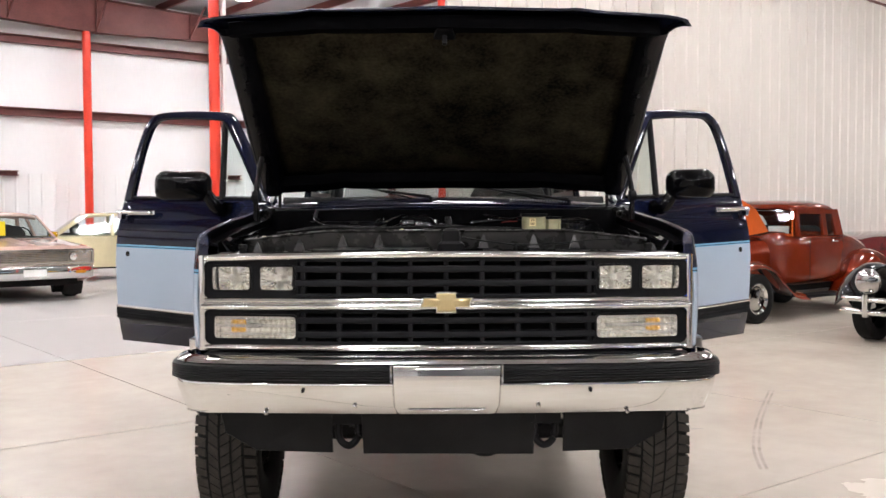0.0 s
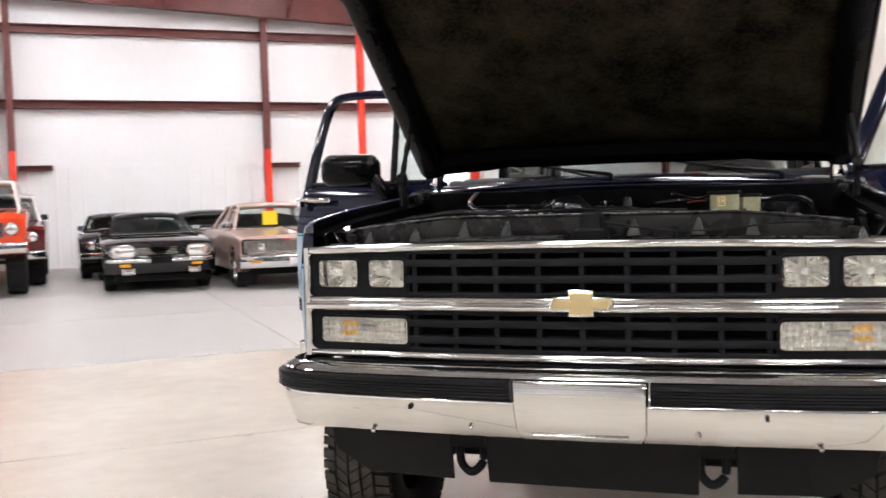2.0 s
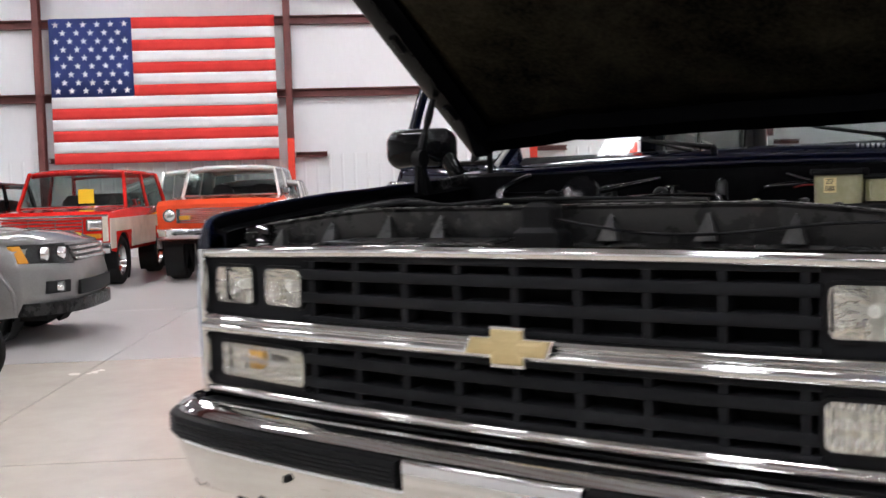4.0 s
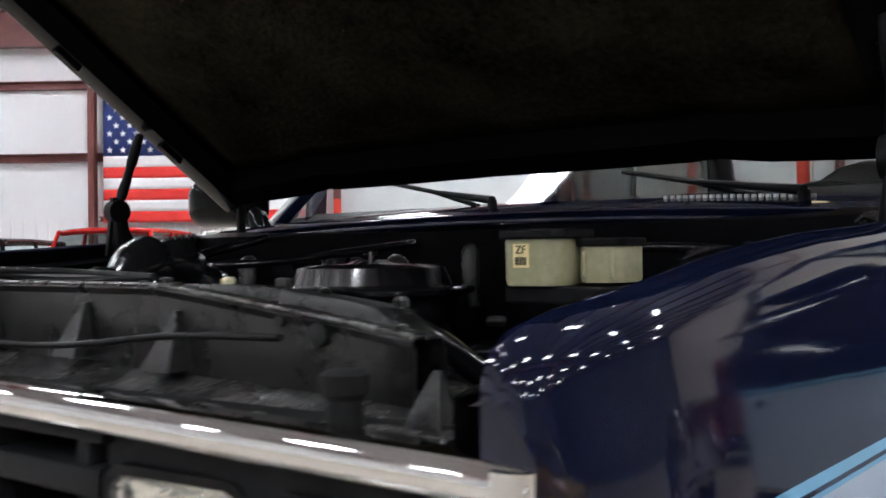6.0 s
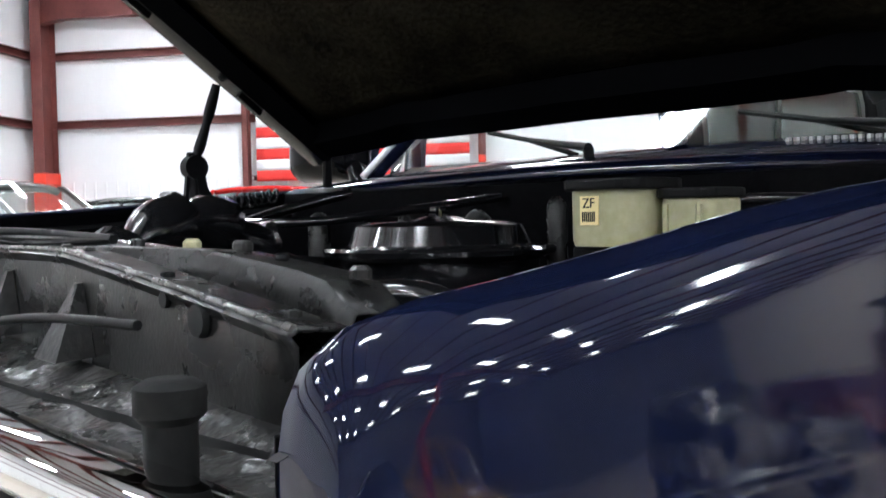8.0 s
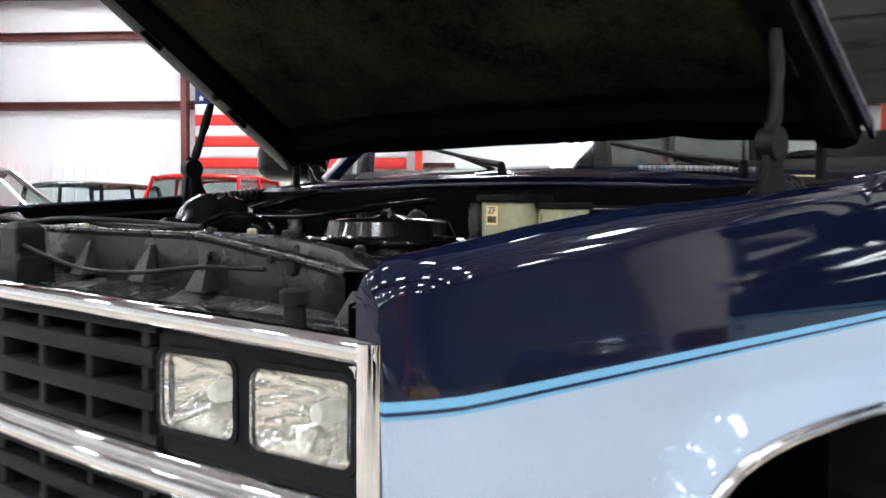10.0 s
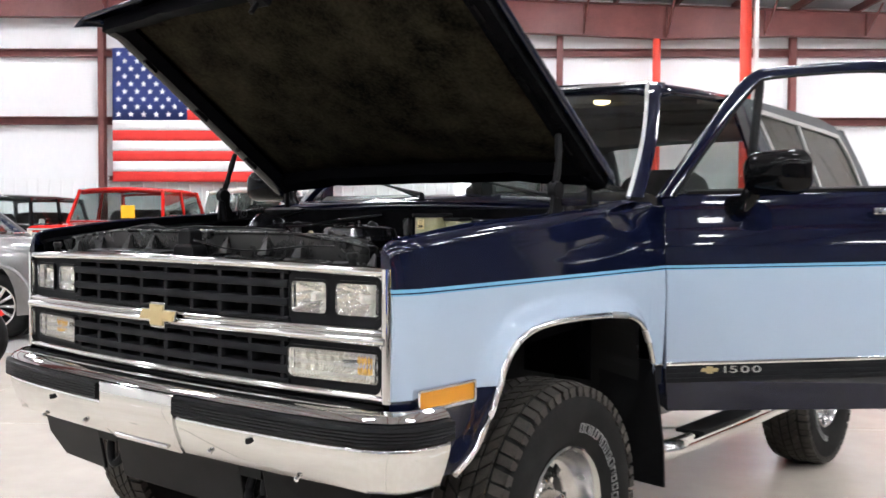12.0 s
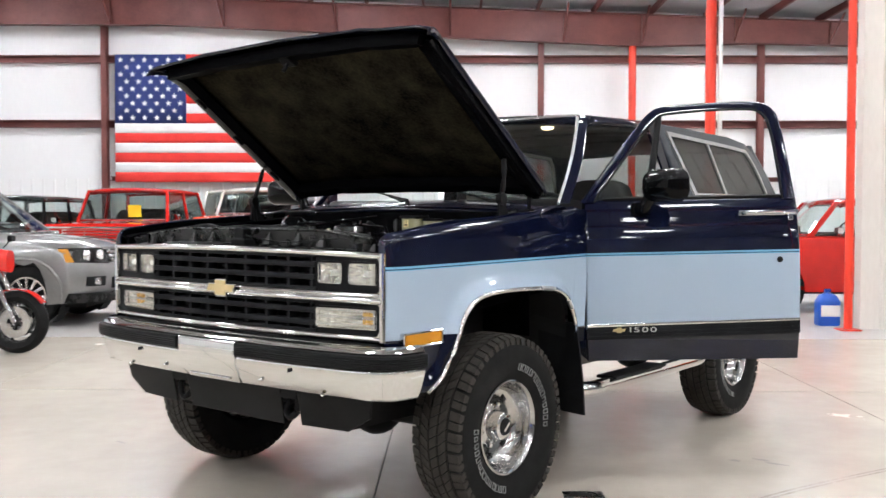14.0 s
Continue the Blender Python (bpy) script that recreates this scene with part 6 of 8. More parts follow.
# --- cab, hardtop and tail ---
CAB_Y, TAIL_Y = 1.575, 4.62
PIL = [(0.64, 2.70), (1.45, 2.76), (1.95, 2.57)]
for s in (1, -1):
    # A-pillar
    bm = B()
    a, b = Vector((s * 0.895, 1.46, 1.45)), Vector((s * 0.725, 1.93, 1.93))
    rings = []
    for k in range(9):
        p = a.lerp(b, k / 8) + Vector((s * 0.02 * math.sin(math.pi * k / 8), 0, 0))
        rings.append([p + Vector((s * q, r, 0)) for q, r in ((-0.022, -0.015), (0.0, -0.028), (0.02, -0.01), (0.024, 0.03), (0.0, 0.045), (-0.022, 0.03))])
    loft(bm, rings)
    part("windshield_pillar", bm, M_NAVY, truck, "navy windshield pillar", smooth=45)
    bm = B()
    tube(bm, [a.lerp(b, k / 8) + Vector((s * (0.02 * math.sin(math.pi * k / 8) - 0.010), -0.026, 0)) for k in range(9)], 0.009, 10)
    part("pillar_moulding", bm, M_GREYTRIM, truck, "bright windshield moulding", smooth=60)
    # B-pillar, quarter panel and sill
    bm = B()
    loft(bm, [[(s * x, y, z) for x, y in ((lerp([(0.6, 0.93), (1.45, 0.90), (1.95, 0.77)], z), lerp(PIL, z)), (lerp([(0.6, 0.94), (1.45, 0.90), (1.95, 0.80)], z), lerp(PIL, z)), (lerp([(0.6, 0.94), (1.45, 0.90), (1.95, 0.80)], z), lerp(PIL, z) + 0.13), (lerp([(0.6, 0.93), (1.45, 0.88), (1.95, 0.77)], z), lerp(PIL, z) + 0.13))] for z in (0.64, 1.0, 1.45, 1.7, 1.95)])
    part("door_pillar", bm, M_NAVY, truck, "navy pillar behind the door", smooth=0, bevel=0.01)
    bm = B()
    rarch = [(3.13, 0.66), (3.2, 0.9), (3.3, 1.0), (3.45, 1.045), (3.7, 1.05), (3.95, 1.04), (4.1, 1.0), (4.2, 0.9), (4.27, 0.66)]
    yy = sorted(set([2.69, 2.8, 3.0, 4.4, 4.55, 4.6, TAIL_Y] + [p for p, _ in rarch]))
    zb = lambda y: lerp(rarch, y) if 3.13 <= y <= 4.27 else 0.65
    grid(bm, [[(s * (side_x(zb(y) + (1.46 - zb(y)) * f) - 0.05 * max(0, (y - 4.5) / 0.12) ** 2), y, zb(y) + (1.46 - zb(y)) * f) for f in (0, 0.1, 0.3, 0.5, 0.7, 0.85, 0.95, 1)] for y in yy])
    part("quarter_panel", bm, M_TWO, truck, "navy over light blue rear quarter", smooth=45, solid=0.01)
    bm = B()
    loft(bm, [[(s * x, y, z) for x, z in ((0.80, 0.62), (0.955, 0.625), (0.962, 0.70), (0.90, 0.74), (0.80, 0.74))] for y in (1.47, 2.70)])
    part("rocker_sill", bm, M_BLACKPAINT, truck, "dark door sill", smooth=0)
    bm = B()
    loft(bm, [[(s * x, y, z) for x, z in ((0.86, 0.65), (0.955, 0.65), (0.955, 1.42), (0.86, 1.42))] for y in (1.575, 1.60)])
    part("hinge_pillar", bm, M_NAVY, truck, "navy door hinge pillar", smooth=0)
    # hardtop side with its sliding window
    sx = lambda z: lerp([(1.45, 0.925), (1.6, 0.90), (1.95, 0.80)], z)
    bm = B()
    wo = [(2.88, 1.455), (4.52, 1.455), (4.45, 1.545), (4.37, 1.66), (4.29, 1.765), (4.20, 1.85), (4.09, 1.91), (3.8, 1.94), (2.68, 1.955)]
    wi = [(3.015, 1.505), (4.30, 1.515), (4.275, 1.56), (4.225, 1.66), (4.175, 1.74), (4.13, 1.80), (4.06, 1.862), (3.8, 1.876), (2.80, 1.912)]
    ring_prism(bm, wo, wi, 0.0, 0.03, "x")
    for q in bm.verts:
        q.co.x = s * (sx(q.co.z) - q.co.x)
    part("hardtop_side", bm, M_ROOFSHELL, truck, "grey hardtop side", smooth=0, bevel=0.008)
    bm = B()
    wi2 = [(3.045, 1.532), (4.268, 1.537), (4.247, 1.57), (4.197, 1.66), (4.150, 1.735), (4.105, 1.787), (4.045, 1.84), (3.8, 1.853), (2.845, 1.886)]
    ring_prism(bm, wi, wi2, -0.008, 0.02, "x")
    loft(bm, [[(a, 3.51 - 0.36 * (z - 1.53) + b, z) for a, b in ((-0.006, 0), (0.016, 0), (0.016, 0.028), (-0.006, 0.028))] for z in (1.525, 1.875)])
    for q in bm.verts:
        q.co.x = s * (sx(q.co.z) - q.co.x)
    part("quarter_window", bm, M_GREYTRIM, truck, "sliding side window in a pale metal frame", smooth=0)
    bm = B()
    prism(bm, wi2, 0.005, 0.009, "x")
    for q in bm.verts:
        q.co.x = s * (sx(q.co.z) - q.co.x)
    part("quarter_glass", bm, M_TINT, truck, "tinted side glass", smooth=0)
# roof skin
bm = B()
rows = []
ROOF = ((1.90, 1.925, 0.74), (1.905, 1.945, 0.745), (1.93, 1.965, 0.75), (2.02, 1.98, 0.76), (2.4, 1.992, 0.775), (2.66, 1.995, 0.785), (3.4, 1.993, 0.79), (3.8, 1.98, 0.79), (4.09, 1.945, 0.79), (4.2, 1.885, 0.80), (4.30, 1.79, 0.82), (4.40, 1.66, 0.85))
for y, zc, wr in ROOF:
    rows.append([((k / 10) * wr + 0.02 * (1 if k > 9 else -1 if k < -9 else 0), y, zc - 0.03 * (abs(k) / 10) ** 2 - (0.035 if abs(k) > 9 else 0)) for k in range(-10, 11)])
grid(bm, rows[:6])
part("roof", bm, M_NAVY, truck, "navy cab roof", smooth=50, solid=0.025)
bm = B()
grid(bm, rows[5:10])
part("hardtop", bm, M_ROOFSHELL, truck, "grey hardtop roof", smooth=50, solid=0.025)
bm = B()
grid(bm, [[((k / 8) * 0.73, y, z - 0.02 * (k / 8) ** 2) for k in range(-8, 9)] for y, z in ((1.94, 1.925), (2.1, 1.935), (2.8, 1.94), (3.8, 1.93), (4.05, 1.88))])
part("headliner", bm, M_LINER, truck, "grey cloth headliner", smooth=50, solid=0.006)
for y in (2.35, 2.86, 3.5):
    bm = B()
    tube(bm, [((k / 8) * 0.74, y, 1.926 - 0.02 * (k / 8) ** 2) for k in range(-8, 9)], 0.016, 8)
    part("roof_bow", bm, M_LINER, truck, "grey roof bow", smooth=60)
bm = B()
lathe(bm, [(1.907, 0.015), (1.913, 0.036), (1.932, 0.042)], (0.30, 2.25, 0), "z", 20)
part("dome_light", bm, M_DOME, truck, "lit dome light", smooth=50)
# windshield
bm = B()
grid(bm, [[((k / 10) * lerp([(0, 0.875), (1, 0.71)], f), 1.475 + 0.455 * f - 0.10 * (1 - (k / 10) ** 2) * (1 - 0.5 * f) + 0.0, 1.462 + 0.47 * f) for k in range(-10, 11)] for f in (0, 0.25, 0.5, 0.75, 1)])
part("windshield", bm, M_GLASS, truck, "clear raked windshield", smooth=60)
bm = B()
tube(bm, [((k / 10) * 0.71, 1.93 - 0.05 * (1 - (k / 10) ** 2) - 0.004, 1.938) for k in range(-10, 11)], 0.014, 8)
part("windshield_header", bm, M_CHROME, truck, "bright windshield header moulding", smooth=60)
bm = B()
loft(bm, [[((k / 10) * 0.74, 1.955 - 0.05 * (1 - (k / 10) ** 2) + dy, 1.945 + dz - 0.02 * (k / 10) ** 2) for dy, dz in ((-0.03, -0.02), (0.06, -0.02), (0.06, 0.025), (-0.01, 0.02))] for k in range(-10, 11)])
part("roof_header", bm, M_NAVY, truck, "navy roof front rail", smooth=40)
# interior
bm = B()
box(bm, -0.86, 0.86, 1.55, 4.5, 0.66, 0.72)
part("cab_floor", bm, M_CLOTH, truck, "dark carpeted floor", smooth=0)
bm = B()
loft(bm, [[(x, y, z) for y, z in ((1.50, 1.2), (1.50, 1.44), (1.56, 1.475), (1.72, 1.468), (1.80, 1.43), (1.80, 1.2), (1.70, 1.12))] for x in (-0.84, -0.4, 0.0, 0.4, 0.84)])
part("dashboard", bm, M_BLACK, truck, "dark padded dashboard", smooth=40)
bm = B()
ring = [Vector((0.42 + 0.19 * math.cos(t), 0, 0.19 * math.sin(t))) for t in [k * math.tau / 32 for k in range(33)]]
tilt = Matrix.Translation((0, 2.0, 1.34)) @ Matrix.Rotation(radians(-25), 4, "X")
tube(bm, [tilt @ p for p in ring], 0.014, 8)
tube(bm, [tilt @ Vector((0.25, 0.01, 0)), tilt @ Vector((0.42, -0.02, 0)), tilt @ Vector((0.59, 0.01, 0))], 0.018, 8)
tube(bm, [tilt @ Vector((0.42, 0, 0)), (0.42, 1.78, 1.26)], 0.03, 10)
part("steering_wheel", bm, M_BLACK, truck, "dark steering wheel", smooth=60)
for x, y, w, top in ((0.42, 2.35, 0.52, 1.612), (-0.42, 2.35, 0.52, 1.47), (0.0, 3.35, 1.2, 1.40)):
    bm = B()
    loft(bm, [[(x + a, y - 0.1 + b, z) for a, b in rr(w, 0.52, 0.08, 4)] for z in (0.82, 1.0, 1.1)])
    loft(bm, [[(x + a * f, y + 0.18 + 0.12 * (z - 1.0) / 0.5 + b, z) for a, b in rr(w, 0.15, 0.06, 4)] for z, f in ((1.0, 1.0), (top - 0.26, 0.98), (top - 0.11, 0.92), (top - 0.047, 0.78), (top - 0.012, 0.55), (top, 0.3))])
    part("seat", bm, M_CLOTH, truck, "dark cloth seat", smooth=50)
bm = B()
loft(bm, [[(a, 2.13, 1.80 + b) for a, b in rr(0.22, 0.055, 0.025, 4)], [(a, 2.15, 1.80 + b) for a, b in rr(0.2, 0.05, 0.022, 4)]])
tube(bm, [(0, 2.14, 1.82), (0, 2.06, 1.90)], 0.008, 6)
part("cabin_mirror", bm, M_BLACK, truck, "black interior mirror", smooth=40)
# tail
bm = B()
box(bm, -0.90, 0.90, 4.58, 4.64, 0.68, 1.45)
part("tailgate", bm, M_TWO, truck, "navy and light blue tailgate", smooth=0, bevel=0.02)
bm = B()
grid(bm, [[(x * w, y, z) for x in (-1, -0.5, 0, 0.5, 1)] for y, z, w in ((4.56, 1.47, 0.82), (4.40, 1.66, 0.78), (4.215, 1.865, 0.74))])
part("rear_glass", bm, M_TINT, truck, "tinted rear window glass", smooth=40)
for s in (1, -1):
    bm = B()
    tube(bm, [(s * 0.87, 4.56, 1.46), (s * 0.83, 4.40, 1.66), (s * 0.78, 4.20, 1.875)], 0.045, 8)
    part("hardtop_post", bm, M_ROOFSHELL, truck, "grey hardtop rear post", smooth=60)
bm = B()
loft(bm, [[(x, 4.66 + a, 0.70 + b) for a, b in rr(0.1, 0.16, 0.03, 3)] for x in (-0.97, 0.97)])
part("rear_bumper", bm, M_CHROME, truck, "chrome rear bumper", smooth=50)


# ---- the other vehicles in the hall ----
P_COPPER = paint("rose_copper_paint", (0.62, 0.43, 0.37), rough=0.3, metal=0.45)
P_BLACKCAR = paint("black_car_paint", (0.008, 0.008, 0.009))
P_ORANGE = paint("orange_red_paint", (0.72, 0.075, 0.025))
P_RED = paint("bright_red_paint", (0.60, 0.02, 0.015))
P_CREAM = paint("cream_paint", (0.62, 0.57, 0.36))
P_WHITE = paint("white_car_paint", (0.80, 0.79, 0.76))
P_SILVER = paint("silver_paint", (0.25, 0.245, 0.24), rough=0.3, metal=0.6)
P_RUST = paint("burnt_orange_paint", (0.15, 0.018, 0.005), rough=0.25, metal=0.15)
P_YELLOW = paint("yellow_paint", (0.75, 0.42, 0.01))
P_CREAMY = paint("cream_truck_paint", (0.72, 0.66, 0.55))
P_MAROON = paint("maroon_paint", (0.10, 0.012, 0.012))


def simple_wheel(root, x, y, r, w, rim, s, spokes=0):
    bm = B()
    h = w / 2
    lathe(bm, [(-h * 0.8, r * 0.62), (-h, r * 0.75), (-h * 0.97, r * 0.92), (-h * 0.75, r), (h * 0.75, r), (h * 0.97, r * 0.92), (h, r * 0.75), (h * 0.8, r * 0.62)], (0, 0, 0), "x", 32, True)
    wh = part("wheel", bm, M_RUBBER, root, "black tyre on a bright wheel", smooth=50)
    wh.location = (x, y, r)
    bm = B()
    lathe(bm, [(s * h * 0.8, r * 0.64), (s * h * 0.86, r * 0.60), (s * h * 0.45, r * 0.55), (s * h * 0.35, r * 0.3), (s * h * 0.6, r * 0.16), (s * h * 0.62, r * 0.01)], (0, 0, 0), "x", 28, True)
    part("rim", bm, M_PITCH if spokes else rim, wh, smooth=45)
    if spokes:
        bm = B()
        lathe(bm, [(s * h * 0.78, r * 0.65), (s * h * 0.88, r * 0.64), (s * h * 0.86, r * 0.59), (s * h * 0.5, r * 0.57)], (0, 0, 0), "x", 32, True)
        part("rim_lip", bm, rim, wh, smooth=40)
        bm = B()
        lathe(bm, [(s * h * 0.5, r * 0.15), (s * h * 0.82, r * 0.14), (s * h * 0.86, r * 0.09), (s * h * 0.86, r * 0.01)], (0, 0, 0), "x", 20)
        part("hub_cap", bm, rim, wh, smooth=40)
    for k in range(spokes):
        t = k * math.tau / spokes
        bm = B()
        loft(bm, [[(s * h * a, y, z) for a, z in ((0.5, -w), (0.8, -w), (0.84, 0), (0.8, w), (0.5, w))] for y, w in ((r * 0.11, r * 0.03), (r * 0.6, r * 0.055))])
        bmesh.ops.rotate(bm, cent=(0, 0, 0), matrix=Matrix.Rotation(t, 3, "X"), verts=bm.verts[:])
        part("spoke", bm, rim, wh, smooth=0)
    return wh


def car(name, label, category, m, L, W, prof, axles, wr, body, glass, roof_mat, rim=None, crown=0.05, nose=0.12, tw=0.2, bottom=0.26, spokes=0, bumper=None, lamps=(), grille=None, signals=(), card=None, lower=None, side_glass=M_DEEP):
    """A car that looks along -y of its own space, its nose at y = 0. prof: the outline over hood, deck and tail."""
    root = thing(name, label, category, HALL @ m)
    hw_ = W / 2
    # side outline with wheel openings
    ra = wr + 0.07
    low = []
    for ya in reversed(axles):
        half = math.sqrt(max(0.01, ra ** 2 - (bottom - wr) ** 2))
        low.append((ya + half, bottom))
        for k in range(1, 10):
            t = math.acos(half / ra) * (1 if bottom < wr else 1)
            a0 = math.atan2(bottom - wr, half)
            ang = a0 + (math.pi - 2 * a0) * k / 10
            low.append((ya + ra * math.cos(ang), wr + ra * math.sin(ang)))
        low.append((ya - half, bottom))
    outline = list(prof) + low
    ztop = max(z for _, z in prof)
    rings = []
    for f in (-1, -0.985, -0.93, -0.8, -0.5, 0, 0.5, 0.8, 0.93, 0.985, 1):
        ring = []
        for y, z in outline:
            up = max(0.0, (z - bottom) / (ztop - bottom))
            zz = z - (crown * abs(f) ** 5 + (0.02 if abs(f) == 1 else 0)) * up * (1 if z > wr + ra - 0.01 or (y, z) in prof else 0)
            yy = y + (nose * abs(f) ** 4) * max(0, 1 - y / (L * 0.18)) - (nose * abs(f) ** 4) * max(0, 1 - (L - y) / (L * 0.18))
            xx = f * hw_ * (1 - 0.05 * max(0, 0.45 - up) - 0.03 * max(0, up - 0.8))
            ring.append((xx, yy, zz))
        rings.append(ring)
    bm = B()
    loft(bm, rings)
    b = part("body", bm, body, root, smooth=38)
    if lower:
        bm = B()
        for s in (1, -1):
            box(bm, s * (hw_ - 0.01), s * (hw_ + 0.012), axles[0] + ra + 0.03, axles[1] - ra - 0.03, bottom, bottom + 0.12)
        part("sill", bm, lower, root, smooth=0, bevel=0.01)
    bm = B()
    box(bm, -hw_ * 0.8, hw_ * 0.8, 0.25, L - 0.25, bottom - 0.04, bottom + 0.2)
    part("chassis", bm, M_PITCH, root, smooth=0)
    for ya in axles:
        for s in (1, -1):
            simple_wheel(root, s * (hw_ - tw / 2 - 0.03), ya, wr, tw, rim or M_CHROME, s, spokes)
            bm = B()
            lathe(bm, [(s * (hw_ - 0.03), ra * 0.995), (s * (hw_ - 0.34), ra * 0.995), (s * (hw_ - 0.34), 0.05)], (0, ya, wr), "x", 24, True)
            bmesh.ops.delete(bm, geom=[v for v in bm.verts if v.co.z < 0.05], context="VERTS")
            part("wheel_well", bm, M_PITCH, root, smooth=0)
    # greenhouse
    if glass:
        y0, y1, y2, y3, zb, zr, w0, w1 = glass
        bm = B()
        rows = []
        for y, dz in ((y1 - 0.03, -0.03), (y1, 0.0), (y1 + 0.15, 0.03), ((y1 + y2) / 2, 0.045), (y2 - 0.15, 0.03), (y2, 0.0), (y2 + 0.03, -0.03)):
            rows.append([(w1 * k / 8, y + 0.03 * (k / 8) ** 2 * (1 if y < (y1 + y2) / 2 else -1), zr + dz - 0.04 * (abs(k) / 8) ** 3) for k in range(-8, 9)])
        grid(bm, rows)
        part("roof", bm, roof_mat, root, smooth=60, solid=0.075 if zr > 1.6 else 0.05)
        mid = (y0 + y1) / 2 + 0.42 * ((y2 + y3) / 2 - (y0 + y1) / 2) + 0.2
        for s in (1, -1):
            pw = 0.09 if zr > 1.6 else 0.06
            for a, c, wd in ((y0, y1, pw), (mid, mid - 0.02, pw), (y3, y2, 0.14)):
                bm = B()
                loft(bm, [[(s * w0 + q, a + r, zb - 0.03) for q, r in ((-0.03, -wd / 2), (0.02, -wd / 2), (0.02, wd / 2), (-0.03, wd / 2))], [(s * (w1 - 0.005) + q, c + r, zr - 0.02) for q, r in ((-0.03, -wd / 2), (0.012, -wd / 2), (0.012, wd / 2), (-0.03, wd / 2))]])
                part("pillar", bm, roof_mat, root, smooth=0, bevel=0.008)
            bm = B()
            grid(bm, [[(s * (w0 - 0.01), y0 + (mid - y0) * k / 3, zb - 0.02) for k in range(4)], [(s * (w1 - 0.015), y1 + (mid - 0.02 - y1) * k / 3, zr - 0.03) for k in range(4)]])
            grid(bm, [[(s * (w0 - 0.01), mid + (y3 - mid) * k / 3, zb - 0.02) for k in range(4)], [(s * (w1 - 0.015), mid - 0.02 + (y2 - mid + 0.02) * k / 3, zr - 0.03) for k in range(4)]])
            part("side_window", bm, side_glass, root, smooth=0)
            bm = B()
            loft(bm, [[(s * (w0 + 0.05) + q, y0 + 0.35, zb + 0.05 + r) for q, r in rr(0.15, 0.1, 0.03, 3)], [(s * (w0 + 0.05) + q, y0 + 0.42, zb + 0.05 + r) for q, r in rr(0.17, 0.12, 0.03, 3)]])
            tube(bm, [(s * (w0 + 0.01), y0 + 0.4, zb - 0.01), (s * (w0 + 0.06), y0 + 0.4, zb + 0.03)], 0.015, 6)
            part("door_mirror", bm, M_CHROME, root, smooth=40)
        for (a, c, nm) in ((y0, y1, "windshield"), (y3, y2, "rear_window")):
            bm = B()
            d = -0.08 if nm == "windshield" else 0.08
            grid(bm, [[(wq * k / 6 * 0.97, yq + d * (1 - (k / 6) ** 2), zq) for k in range(-6, 7)] for wq, yq, zq in ((w0, a, zb - 0.02), ((w0 + w1) / 2, (a + c) / 2, (zb + zr) / 2), (w1, c, zr))])
            part(nm, bm, M_SCREEN if nm == "windshield" else side_glass, root, "clear glass", smooth=60)
        bm = B()
        tube(bm, [(w0 * 0.96 * k / 6, y0 - 0.085 * (1 - (k / 6) ** 2), zb) for k in range(-6, 7)], 0.012, 6)
        part("windshield_trim", bm, M_CHROME, root)
        for x in (-0.36, 0.36):
            bm = B()
            loft(bm, [[(x * W / 1.8 + q * f, mid - 0.05 + r, z) for q, r in rr(0.46, 0.16, 0.06, 3)] for z, f in ((zb - 0.3, 1.0), (zb + 0.08, 0.95), (zb + 0.2, 0.5))])
            part("seat", bm, M_CLOTH, root, smooth=50)
        bm = B()
        tube(bm, [Vector((0.36 * W / 1.8 + 0.18 * math.cos(t), y0 + 0.62 + 0.08 * math.sin(t), zb + 0.02 + 0.16 * math.sin(t))) for t in [k * math.tau / 20 for k in range(21)]], 0.012, 6)
        part("steering_wheel", bm, M_BLACK, root)
        bm = B()
        box(bm, -w0 * 0.93, w0 * 0.93, y0 + 0.08, y3 - 0.08, zb - 0.02, zb + 0.012)
        part("upholstery", bm, M_CLOTH, root, smooth=0)
        bm = B()
        loft(bm, [[(q * f, y3 - 0.45 + 0.25 * (z - zb) + r, z) for q, r in rr(w0 * 1.7, 0.18, 0.07, 3)] for z, f in ((zb - 0.3, 1.0), (zb + 0.10, 0.96), (zb + 0.2, 0.85), (zb + 0.23, 0.6))])
        part("rear_seat", bm, M_CLOTH, root, smooth=50)
        if card:
            bm = B()
            box(bm, card - 0.13, card + 0.13, y0 - 0.11, y0 - 0.108, zb + 0.05, zb + 0.29)
            c1 = part("price_card", bm, M_YELLOWCARD, root, "blank yellow card behind the glass", smooth=0)
    if bumper:
        z, h, d, material = bumper
        bm = B()
        loft(bm, [[(hw_ * 1.0 * k / 8, -d + (nose + 0.1) * (abs(k) / 8) ** 4 + a, z + q) for a, q in rr(0.1, h, 0.03, 3)] for k in range(-8, 9)])
        part("bumper", bm, material, root, smooth=40)
        bm = B()
        box(bm, -0.17, 0.17, -d - 0.062, -d - 0.05, z - 0.055, z + 0.055)
        part("plate", bm, M_WHITE if material is M_CHROME and name != "grand_tourer" else M_BLACK, root, "plate with plain bars", smooth=0)
        bm = B()
        box(bm, hw_ * -0.9, hw_ * 0.9, L - 0.04, L + 0.06, z - h / 2, z + h / 2)
        part("rear_bumper", bm, material, root, smooth=0, bevel=0.02)
